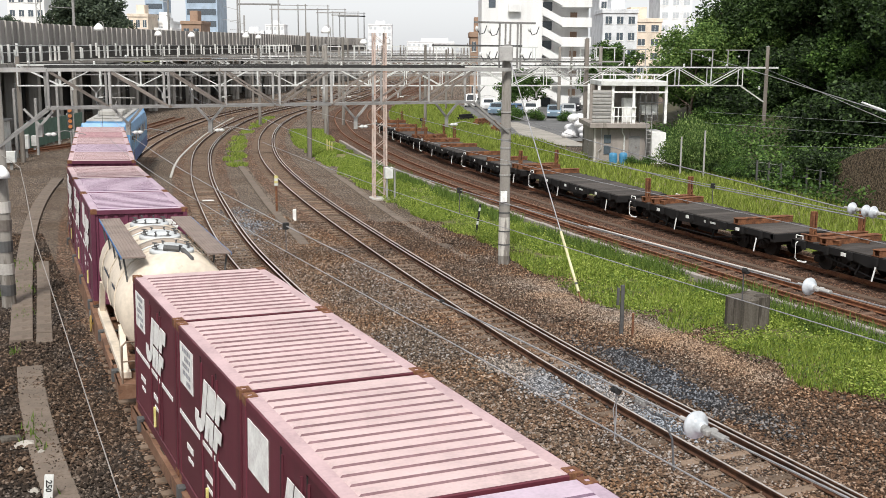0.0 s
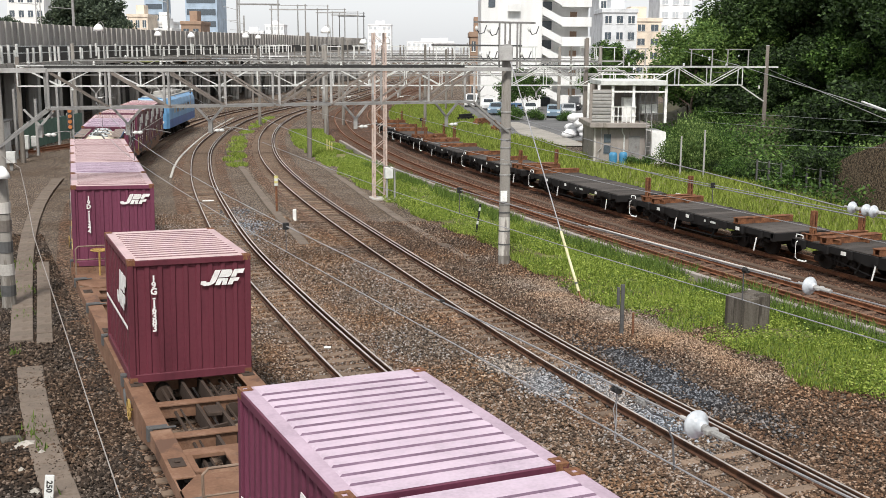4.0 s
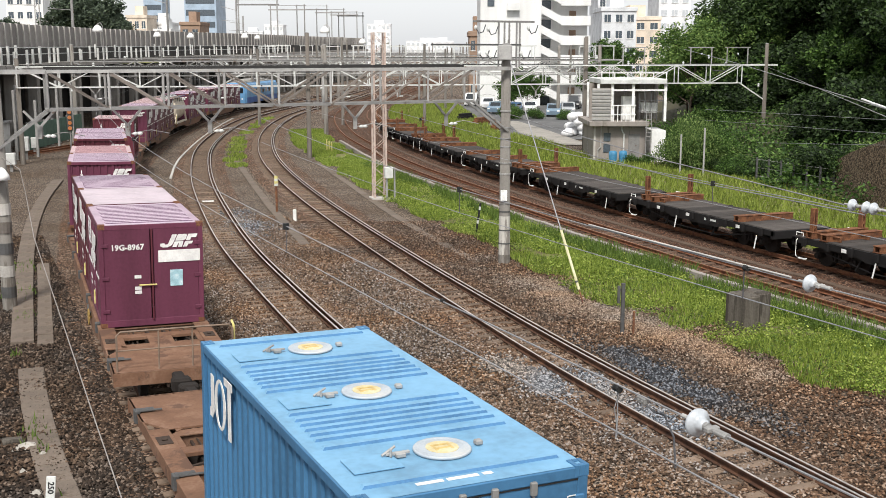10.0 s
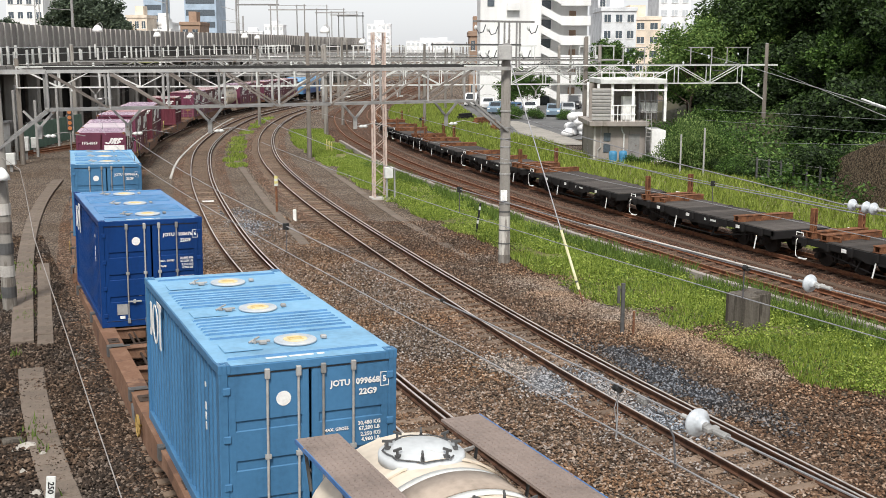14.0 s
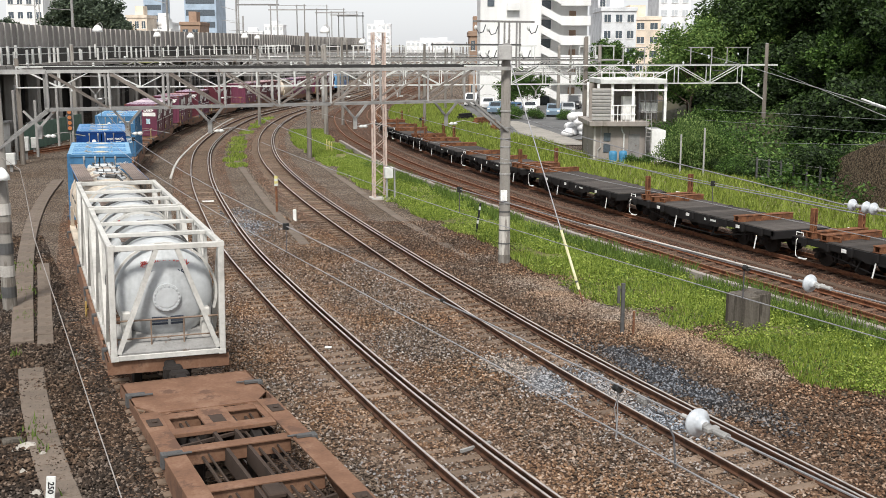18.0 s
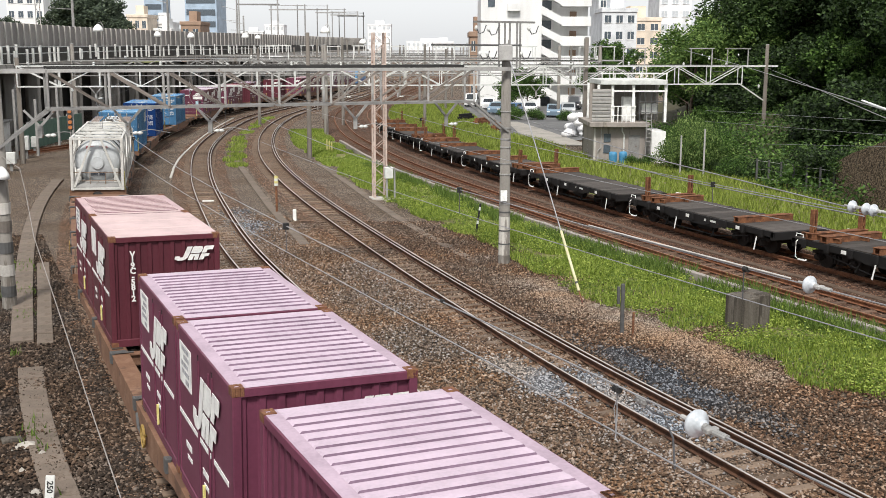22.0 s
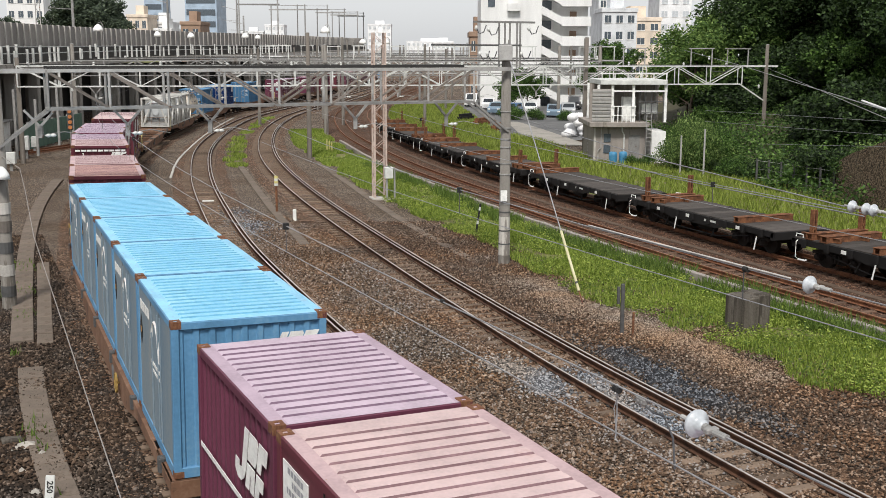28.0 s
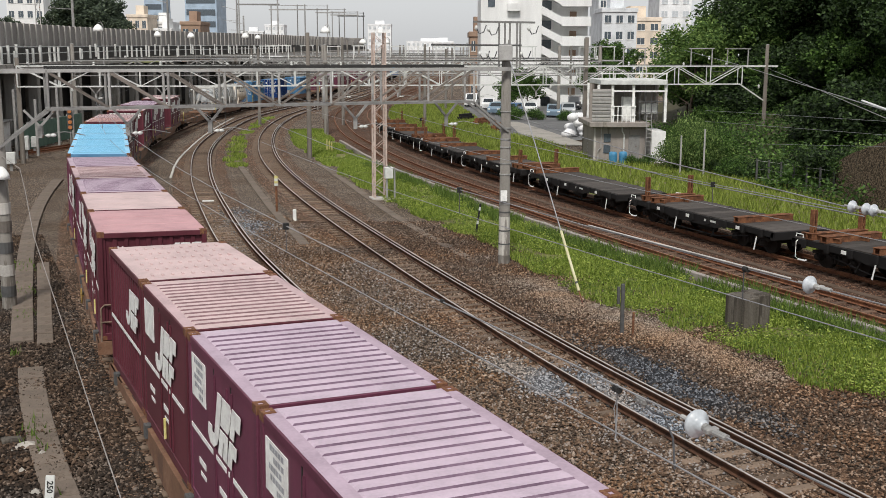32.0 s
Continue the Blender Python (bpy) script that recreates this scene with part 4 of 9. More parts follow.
def consist():
    P, M = PLUM, MAROON
    # wagon behind the locomotive
    wagon(53.9, label="rusty brown container wagon with five maroon containers")
    for k, r in enumerate(("pink", "rose", "pink", "lilac", "pink")):
        add12(63.45 - k * 3.86, r, M if k % 2 else P, "", "plain")
    wagon(33.0, label="rusty brown container wagon with three containers and a tank")
    for k, r in enumerate(("pink", "lilac", "lilac")):
        add12(42.2 - k * 3.86, r, M if k < 1 else P, "", "plain")
    wagon(12.6, rail_rear=False, label="rusty brown container wagon with five maroon containers")
    for k, (r, w, n) in enumerate((("pink", M, ""), ("pink", M, ""), ("pink", M, ""), ("lilac", P, ""), ("pink", P, "19D-11344"))):
        add12(22.0 - k * 3.82, r, w, n, "plain")
    wagon(-7.56, rail_front=True, label="rusty brown container wagon with a single container in its middle")
    add12(-6.14, "pink", M, "19G-16383", "ribs")
    wagon(-28.0, label="rusty brown container wagon with two pairs of containers")
    add12(-18.69, "lilac", P, "", "ribs")
    add12(-22.54, "lilac", M, "19D-247290", "plain")
    add12(-30.27, "rose", M, "", "plain")
    add12(-34.07, "lilac", P, "19D-23396", "plain")
    wagon(-48.3, label="rusty brown container wagon with three containers in its middle")
    add12(-42.60, "lilac", M, "", "plain")
    add12(-46.35, "pale", M, "", "plain", "flat")
    add12(-50.20, "lilac", P, "19G-8967", "plain", "ribbed", True)
    wagon(-69.1, label="rusty brown container wagon with one blue container")
    wagon(-89.35, label="rusty brown container wagon with two blue containers")
    wagon(-110.65, label="rusty brown container wagon with three tank containers")
    wagon(-131.4, label="empty rusty brown skeleton container wagon")
    wagon(-152.15, label="rusty brown container wagon with two pairs of containers")
    add12(-142.45, "pink", M, "", "plain")
    add12(-146.20, "pink", M, "V19C-5812", "plain", "flat")
    add12(-154.20, "lilac", P, "", "plain")
    add12(-158.05, "lilac", P, "", "plain")
    wagon(-172.4, label="rusty brown container wagon with four containers")
    add12(-162.65, "lilac", P, "", "ribs")
    add12(-166.2, "pink", M, "20D-1", "plain")
    c = RIDE[-1][0]
    amber = mat("yellow_warning_paint", (0.62, 0.42, 0.06), 0.6, scale=4)
    part("warning_sign", Shape().prism([(-0.28, 0), (0.28, 0), (0, 0.5)], -1.224, -1.219, "x"), amber, c, "yellow triangular warning sign", pose(0, 0.2, 0.95))
    part("mark", Shape().prism([(-0.04, 0.1), (0.04, 0.1), (0.05, 0.36), (-0.05, 0.36)], -1.227, -1.2245, "x"), BLACK, c, "black mark", pose(0, 0.2, 0.95))
    part("small_print", Shape().box(-1.224, -1.219, 0.3, 1.5, 1.62, 1.72), amber, c, "", pose(0, 0, 0))
    end_stripe(c)
    add12(-174.62, "pink", M, "", "plain")
    end_stripe(RIDE[-1][0])
    add12(-178.55, "salmon", M, "19D-39861", "plain")
    wagon(-193.8, rail_rear=False, label="rusty brown container wagon with five sky-blue containers")
    for k in range(5):
        container(-184.25 - k * 3.84 - 1.86, FADEDBLUE, "sky", "", "ribbed", False, "plain", label="weathered grey-blue railway container with a sky-blue roof and rusty corners")
    wagon(-214.35, label="rusty brown container wagon with five maroon containers")
    for k, (r, w, n, st) in enumerate((("lilac", P, "", "ribbed"), ("pink", M, "", "ribbed"), ("lilac", P, "", "ribbed"), ("pink", M, "", "flat"), ("rose", M, "V19C-3369", "flat"))):
        add12(-204.68 - k * 3.85, r, w, n, "ribs" if k in (0, 2) else "plain", st)
    wagon(-235.2, label="rusty brown container wagon with five maroon containers")
    for k, (r, w, n, st) in enumerate((("pink", M, "", "studded"), ("pink", M, "", "ribbed"), ("lilac", P, "", "ribbed"), ("lilac", P, "", "ribbed"), ("pink", M, "", "ribbed"))):
        add12(-225.65 - k * 3.84, r, w, n, "ribs" if k == 0 else "plain", st)


consist()


# ---- twenty-foot containers, tanks and the locomotive ----
HATCH = mat("sun_faded_hatch", (0.4, 0.44, 0.48), 0.55, light=(0.56, 0.55, 0.5), scale=1.5, bump=0.03)
RED = mat("red_print", (0.55, 0.06, 0.05), 0.6)
DARKPRINT = mat("dark_print", (0.04, 0.05, 0.07), 0.6)
TREAD = mat("brown_tread_plate", (0.24, 0.19, 0.165), 0.65, 0.2, scale=1.5, fine=30, bump=0.3)
SADDLE = mat("dusty_brown_cover_strip", (0.34, 0.28, 0.23), 0.7, scale=1.5, fine=12, bump=0.05)
KICK = mat("blue_walkway_edge", (0.06, 0.15, 0.34), 0.6, scale=2, spots=(0.25, 0.16, 0.1), spot_scale=4, spot_at=0.6)


def printed(text, size, material, bold=0.004, space=1.0):
    me = lettering(text, size, space, bold)
    me.materials.clear()
    me.materials.append(material)
    return me


def round_emblem():
    """A hooked bar, an open ring and a capped bar side by side."""
    s = Shape()
    s.prism([(-0.5, 0.3), (-0.34, 0.3), (-0.34, -0.2), (-0.42, -0.3), (-0.56, -0.3), (-0.56, -0.18), (-0.5, -0.18)], -0.004, 0.004)
    n = 20
    a = [2 * math.pi * k / n for k in range(n + 1)]
    for p, q in zip(a, a[1:]):
        s.prism([(0.17 * math.cos(p), 0.3 * math.sin(p)), (0.17 * math.cos(q), 0.3 * math.sin(q)), (0.29 * math.cos(q), 0.34 * math.sin(q)), (0.29 * math.cos(p), 0.34 * math.sin(p))], -0.004, 0.004)
    s.box(0.22, 0.62, -0.004, 0.004, 0.34, 0.44)
    s.box(0.4, 0.54, -0.004, 0.004, -0.34, 0.34)
    return s.mesh("emblem", DECAL)


def iso_box(u, wall, roof, owner, size_code, label):
    """A twenty-foot bulk container with three roof hatches."""
    L, W, H = 6.058, 2.438, 2.591
    ob = thing("freight_container", pose(0, 0, 0), label, "freight container", "blue bulk containers")
    recolour(part("corner_frame", cached("icf", lambda: frame_posts(L, W, H).mesh("corner_frame", MAROON)), None, ob), wall)

    def roof_mesh():
        ribs = [c + (k - 2) * 0.17 for c in (-1.0, 1.0) for k in range(5)] + [-2.7, -1.6, -0.45, 0.45, 1.6, 2.7]
        xs = [-W / 2 + 0.02, -W / 2 + 0.17, -W / 2 + 0.19, W / 2 - 0.19, W / 2 - 0.17, W / 2 - 0.02]
        rows = [(-L / 2 + 0.02, 0.0)]
        for y in sorted(ribs):
            rows += [(y - 0.045, 0.0), (y - 0.035, 0.03), (y + 0.03, 0.03), (y + 0.05, 0.0)]
        rows.append((L / 2 - 0.02, 0.0))
        v = [(x, y, H - 0.008 + (z if 2 <= k <= 3 else 0)) for y, z in rows for k, x in enumerate(xs)]
        me = Shape().add(v, [(i * 6 + k, i * 6 + k + 1, i * 6 + k + 7, i * 6 + k + 6) for i in range(len(rows) - 1) for k in range(5)]).mesh("roof", MAROON)
        # rear rib slopes get a darker blue with their shade in it
        me.materials.append(cached("blueribshade", lambda: mat("dark_blue_rib_shade", (0.085, 0.21, 0.38), 0.7, scale=3)))
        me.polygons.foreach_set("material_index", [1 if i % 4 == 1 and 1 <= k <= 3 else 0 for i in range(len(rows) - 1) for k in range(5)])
        return me
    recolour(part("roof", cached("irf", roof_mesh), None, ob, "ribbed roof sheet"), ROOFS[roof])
    for y in (-2.1, 0.0, 2.1):
        h = part("hatch", cached("hatch", lambda: Shape().lathe([(0.3, 0.0), (0.3, 0.02), (0.29, 0.03), (0.275, 0.03), (0.265, 0.024), (0.24, 0.025), (0.02, 0.03)], 32).mesh("hatch", HATCH, True)), None, ob, "round grey loading hatch lid", pose(0.06, y, H))
        recolour(part("cover_plate", cached("cplate", lambda: Shape().box(-1.0, -0.48, -0.2, 0.2, 0.0, 0.014, 0.003).mesh("cover_plate", MAROON)), None, ob, "flat riveted cover plate", pose(0.0, y - 0.1, H)), ROOFS[roof])
        part("centre_disc", cached("hatchd", lambda: Shape().lathe([(0.17, 0.0), (0.17, 0.032), (0.02, 0.034)], 24).mesh("centre_disc", cached("straw", lambda: mat("sun_yellowed_disc", (0.6, 0.5, 0.28), 0.6, scale=3, light=(0.62, 0.58, 0.46))))), None, h, "sun-yellowed middle of the lid")
        part("mark", cached("hatchc", lambda: Shape().box(-0.1, -0.07, -0.08, 0.08, 0.03, 0.036).box(0.07, 0.1, -0.08, 0.08, 0.03, 0.036).box(-0.07, 0.07, 0.04, 0.07, 0.032, 0.039).box(-0.07, 0.07, -0.05, -0.02, 0.032, 0.039).mesh("mark", cached("ochre", lambda: mat("ochre_hatch_paint", (0.55, 0.4, 0.16), 0.6, scale=4)))), None, h, "small ochre mark on the lid")
        part("hinge", cached("hinge", lambda: Shape().box(-0.62, -0.36, -0.018, 0.018, 0.02, 0.05, 0.006).box(-0.52, -0.42, -0.06, 0.0, 0.0, 0.045, 0.008).tube((-0.66, 0.0, 0.03), (-0.5, 0.05, 0.09), 0.014, 6).tube((-0.58, -0.04, 0.02), (-0.58, -0.04, 0.1), 0.012, 6).mesh("hinge", GALV)), None, h, "grey hinge arm and toggle")
        part("clamp", cached("hclamp", lambda: Shape().box(0.37, 0.45, -0.04, 0.04, 0.0, 0.05, 0.01).mesh("clamp", GALV)), None, h, "grey clamp")
    for sx in (-1, 1):
        w = part("side_wall", cached(("iside", sx), lambda: turned(corrugated(L - 0.26, H - 0.28, 22, 0.036), pose(sx * (W / 2 - 0.045), 0, 0.15, 0, 0, 90 * sx)).mesh("side_wall", MAROON)), None, ob)
        recolour(w, wall)
        x = sx * (W / 2 + 0.004)
        part("emblem", cached("ij", round_emblem), None, ob, "white emblem of a hook, a ring and a capped bar", pose(x, 1.95 * sx * -1 * sx * -1, 2.0, 0, 0, 90 * sx))
        part("small_print", cached(("iv", sx), lambda: Shape().box(-0.004, 0.004, -0.035, 0.035, 0.0, 0.1).box(-0.004, 0.004, -0.035, 0.035, 0.14, 0.24).box(-0.004, 0.004, -0.035, 0.035, 0.28, 0.38).box(-0.004, 0.004, -0.035, 0.035, 0.6, 0.66).mesh("small_print", DECAL)), None, ob, "", pose(x, -2.2, 1.5))
    recolour(part("front_end", cached("iend", lambda: turned(corrugated(W - 0.24, H - 0.25, 9, 0.03), pose(0, L / 2 - 0.05, 0.13)).mesh("front_end", MAROON)), None, ob), wall)
    y = -L / 2
    for sx in (-1, 1):
        def leaf():
            a, b = (-1.1, -0.02) if sx < 0 else (0.02, 1.1)
            s = Shape().box(a, b, y + 0.03, y + 0.06, 0.15, H - 0.13)
            # the pressed face between three sunk swages
            for z0, z1 in ((0.15, 0.62), (0.74, 1.16), (1.28, 1.7), (1.82, H - 0.13)):
                s.box(a + 0.05, b - 0.05, y + 0.006, y + 0.035, z0, z1, 0.018)
            for p, q in ((a, a + 0.1), (b - 0.1, b)):
                s.box(p, q, y + 0.003, y + 0.035, 0.15, H - 0.13, 0.012)
            return s.mesh("door", MAROON)
        d = part("door", cached(("idoor", sx), leaf), None, ob, "pressed steel door leaf")
        recolour(d, wall)
        for k in (0.17, 0.59):
            x = sx * k
            part("lock_bar", cached("lbar", lambda: Shape().tube((0, 0, 0.12), (0, 0, H - 0.1), 0.018, 8).box(-0.035, 0.035, -0.03, 0.02, 0.08, 0.2, 0.01).box(-0.035, 0.035, -0.03, 0.02, H - 0.22, H - 0.08, 0.01).box(-0.04, 0.04, -0.02, 0.02, 1.28, 1.34).mesh("lock_bar", GALV)), None, d, "lock bar with steel ends", pose(x, y - 0.015, 0))
            part("lock_handle", cached("lhan", lambda: Shape().box(-0.02, 0.3, -0.05, -0.03, -0.02, 0.02, 0.006).box(0.1, 0.17, -0.06, -0.02, -0.045, 0.045, 0.01).mesh("lock_handle", GALV)), None, d, "", pose(x if k < 0.5 else x, y - 0.01, 0.78 if k < 0.5 else 0.62, 0, 0, 0 if sx * (0.5 - k) < 0 and False else 180 if x > 0.5 or -0.5 < x < 0 else 0))
        for z in (0.3, 0.95, 1.6, 2.25):
            hg = part("hinge", cached("ihinge", lambda: Shape().box(-0.05, 0.05, -0.02, 0.03, -0.05, 0.05, 0.01).mesh("hinge", MAROON)), None, d, "", pose(sx * 1.12, y, z))
            recolour(hg, wall)
    word, number, check = owner.split()
    for text, tx, tz, size in ((word, 0.41, 2.2, 0.115), (number, 0.8, 2.2, 0.115), (check, 1.04, 2.2, 0.115), (size_code, 0.8, 2.05, 0.115), ("MAX. GROSS", 0.35, 1.56, 0.06), ("TARE", 0.26, 1.43, 0.06),
                               ("30,480 KG\n67,200 LB", 0.82, 1.57, 0.075), ("2,250 KG\n4,960 LB", 0.84, 1.41, 0.075), ("NET", 0.25, 1.12, 0.06), ("CU. CAP.", 0.33, 0.98, 0.06),
                               ("28,230 KG\n62,240 LB", 0.82, 1.11, 0.075), ("33.2 CU.M\n1,156 CU.FT", 0.82, 0.95, 0.075)):
        part("small_print", printed(text, size, DECAL, 0.004 if size > 0.1 else 0.002), None, ob, "white painted lettering", pose(tx, y - 0.004, tz))
    part("small_print", cached("ibox", lambda: Shape().box(-0.06, 0.06, -0.004, 0, 0.09, 0.1).box(-0.06, 0.06, -0.004, 0, -0.1, -0.09).box(-0.06, -0.05, -0.004, 0, -0.09, 0.09).box(0.05, 0.06, -0.004, 0, -0.09, 0.09).mesh("small_print", DECAL)), None, ob, "thin white square", pose(1.04, y - 0.002, 2.2))
    part("small_print", cached("itop", lambda: Shape().box(-0.4, -0.12, -0.03, 0.03, 0, 0.004).box(-0.08, 0.25, -0.03, 0.03, 0, 0.004).box(0.3, 0.4, -0.03, 0.03, 0, 0.004).mesh("small_print", DECAL)), None, ob, "white number on the roof edge", pose(-0.15, y + 0.2, H - 0.006))
    part("badge", Shape().tube((-0.37, y - 0.002, 2.08), (-0.37, y + 0.01, 2.08), 0.1, 20), DECAL, ob, "round white badge")
    part("plate", Shape().box(-0.86, -0.62, y - 0.006, y + 0.006, 0.3, 0.56), GALV, ob, "grey data plate")
    part("notice", Shape().box(-0.8, -0.68, y - 0.006, y + 0.004, 0.2, 0.27), DECAL, ob, "small white notice")
    # black strips stand for the shaded gaps over and under the doors
    for sx in (-1, 1):
        part("strike_bar", cached(("ibar", sx), lambda: Shape().box(-W / 2 + 0.12, W / 2 - 0.12, y - 0.004, y + 0.002, 0, 0.012).mesh("strike_bar", BLACK)), None, ob, "black strip standing for the shaded gap at the door edge", pose(0, 0, 0.14 if sx < 0 else H - 0.142))
    for sx in (-1, 1):
        for sy in (-1, 1):
            for top in (0, 1):
                part("corner_casting", cached(("icc", sx, sy, top, wall.name), lambda: casting(sx, sy, top).mesh("corner_casting", wall)), None, ob, "", pose(sx * W / 2 + sx * 0.004, sy * L / 2 + sy * 0.004, H * top + (0.006 if top else 0)))
    RIDE.append((ob, u, L))
    return ob


def tank_body(r, length, n=28):
    """A barrel lying along y with dished ends."""
    prof = [(0.02, -length / 2), (r * 0.4, -length / 2 + 0.04), (r * 0.72, -length / 2 + 0.13), (r * 0.92, -length / 2 + 0.27), (r, -length / 2 + 0.45),
            (r, length / 2 - 0.45), (r * 0.92, length / 2 - 0.27), (r * 0.72, length / 2 - 0.13), (r * 0.4, length / 2 - 0.04), (0.02, length / 2)]
    return Shape().lathe(prof, n, pose(0, 0, 0, -90, 0, 0))


def framed_tank(u, label, number):
    """A pale tank in an open twenty-foot frame."""
    L, W, H = 6.058, 2.438, 2.52
    ob = thing("tank_container", pose(0, 0, 0), label, "tank container", "framed tank containers")
    zc = 1.32
    t = part("tank", cached("ftank", lambda: tank_body(1.08, 5.5).mesh("tank", TANKGREY, True)), None, ob, "pale grey tank barrel", pose(0, 0, zc))
    for sx in (-1, 1):
        for sy in (-1, 1):
            part("post", cached(("fpost", sx, sy), lambda: Shape().box(sx * (W / 2 - 0.13), sx * W / 2, sy * (L / 2 - 0.14), sy * L / 2, 0.1, H - 0.1, 0.015).mesh("post", TANKFRAME)), None, ob)
            for top in (0, 1):
                part("corner_casting", cached(("fcc", sx, sy, top), lambda: casting(sx, sy, top).mesh("corner_casting", TANKFRAME)), None, ob, "", pose(sx * W / 2 + sx * 0.004, sy * L / 2 + sy * 0.004, H * top + (0.006 if top else 0)))
        for z in (0.06, H - 0.06):
            part("side_rail", cached(("frail", sx, z), lambda: Shape().box(sx * (W / 2 - 0.12), sx * W / 2, -L / 2 + 0.14, L / 2 - 0.14, z - 0.06, z + 0.055, 0.012).mesh("side_rail", TANKFRAME)), None, ob)
        # leaning side struts in pairs
        for y0, y1 in ((-2.9, -1.6), (-0.35, -1.45), (0.35, 1.45), (2.9, 1.6)):
            part("strut", cached(("fst", sx, y0), lambda: Shape().beam((sx * (W / 2 - 0.06), y0, H - 0.1), (sx * (W / 2 - 0.06), y1, 0.12), 0.13, 0.1).mesh("strut", TANKFRAME)), None, ob)
        for y in (-0.9, 0.9, 0.0):
            part("strut", cached(("fup", sx, y), lambda: Shape().beam((sx * (W / 2 - 0.07), y, 0.12), (sx * (W / 2 - 0.07), y + 0.02, H - 0.1), 0.09, 0.07).mesh("strut", TANKFRAME)), None, ob)
    for y in (-L / 2 + 0.07, L / 2 - 0.07):
        for z in (0.07, H - 0.065):
            part("end_rail", cached(("fer", y, z), lambda: Shape().box(-W / 2 + 0.14, W / 2 - 0.14, y - 0.065, y + 0.065, z - 0.06, z + 0.06, 0.012).mesh("end_rail", TANKFRAME)), None, ob)
        for sx in (-1, 1):
            part("strut", cached(("fes", y, sx), lambda: Shape().beam((sx * 0.22, y, H - 0.12), (sx * (W / 2 - 0.16), y, 0.16), 0.11, 0.1).mesh("strut", TANKFRAME)), None, ob)
            part("strut", cached(("fel", y, sx), lambda: Shape().beam((sx * 0.25, y * 0.86, 0.16), (sx * (W / 2 - 0.16), y, 0.12), 0.1, 0.08).mesh("strut", TANKFRAME)), None, ob)
    for y in (-1.25, 0.55):
        part("roof_bar", cached(("frb", y), lambda: Shape().box(-W / 2 + 0.12, W / 2 - 0.12, y - 0.07, y + 0.07, H - 0.1, H - 0.01, 0.012).mesh("roof_bar", TANKFRAME)), None, ob)
    for y in (-2.45, -0.9, 1.0, 2.45):
        n = 20
        part("band", cached(("fband", y), lambda: arc_band(1.1, y, zc, 0.05, 0.1).mesh("band", DARKSTEEL if abs(y) < 2 else TANKFRAME)), None, ob, "strap over the barrel")
    part("walkway", cached("fwalk", lambda: Shape().box(-0.75, -0.05, -0.85, -0.1, H - 0.28, H - 0.22, 0.012).box(-0.75, -0.05, -0.85, -0.8, H - 0.22, H - 0.12, 0.01).mesh("walkway", TREAD)), None, ob, "brown tread plate step")
    for y in (-2.28, 2.28):
        part("cradle", cached("fcrad", lambda: Shape().prism([(-1.0, 0.1), (1.0, 0.1), (0.9, 0.75), (0.5, 0.42), (-0.5, 0.42), (-0.9, 0.75)], -0.075, 0.075, "y").mesh("cradle", TANKFRAME)), None, ob, "", pose(0, y, 0))
    part("end_floor", cached("ffloor", lambda: Shape().prism([(-3.0, 0.13), (-2.2, 0.6), (-2.2, 0.64), (-3.0, 0.17)], -1.05, 1.05, "x").mesh("end_floor", GALV)), None, ob, "grey sloping plate under the tank end")
    part("end_saddle", cached("fsad", lambda: Shape().box(-0.95, -0.75, -2.7, -2.2, 0.14, 1.0, 0.03).box(0.75, 0.95, -2.7, -2.2, 0.14, 1.0, 0.03).mesh("end_saddle", TANKFRAME)), None, ob, "white plates holding the barrel")
    part("manhole", cached("fman", lambda: manhole()), None, ob, "round bolted end cover", pose(0, -2.76, zc - 0.02))
    part("small_print", printed(number, 0.17, DARKPRINT), None, ob, "dark painted serial number", pose(0, -2.66, zc + 0.5))
    part("small_print", printed("液化塩化ビニル", 0.15, RED), None, ob, "red cargo lettering", pose(0, -2.62, zc + 0.7))
    for k in range(3):
        part("small_print", cached("fsp", lambda: Shape().box(-0.32, 0.02, -0.01, 0.0, 0, 0.045).box(0.08, 0.36, -0.01, 0.0, 0, 0.045).mesh("small_print", DARKPRINT)), None, ob, "", pose(0, -2.69, zc - 0.5 - 0.07 * k))
    RIDE.append((ob, u, L))


def half_band(r, y, zc, t, w):
    """A strip over the crown of a barrel."""
    n = 14
    a = [math.radians(62 + 56 * k / n) for k in range(n + 1)]
    v = [((r + e) * math.cos(x), y + sy * w / 2, zc + (r + e) * math.sin(x)) for x in a for e, sy in ((0, -1), (t, -1), (t, 1), (0, 1))]
    f = [(i * 4 + j, i * 4 + (j + 1) % 4, i * 4 + 4 + (j + 1) % 4, i * 4 + 4 + j) for i in range(n) for j in range(4)]
    return Shape().add(v, f + [(3, 2, 1, 0), (n * 4, n * 4 + 1, n * 4 + 2, n * 4 + 3)])


def arc_band(r, y, zc, t, w):
    s, n = Shape(), 24
    a = [math.radians(-20 + 220 * k / n) for k in range(n + 1)]
    v = [((r + e) * math.cos(x), y + sy * w / 2, zc + (r + e) * math.sin(x)) for x in a for e, sy in ((0, -1), (t, -1), (t, 1), (0, 1))]
    return s.add(v, [(i * 4 + j, i * 4 + (j + 1) % 4, i * 4 + 4 + (j + 1) % 4, i * 4 + 4 + j) for i in range(n) for j in range(4)])


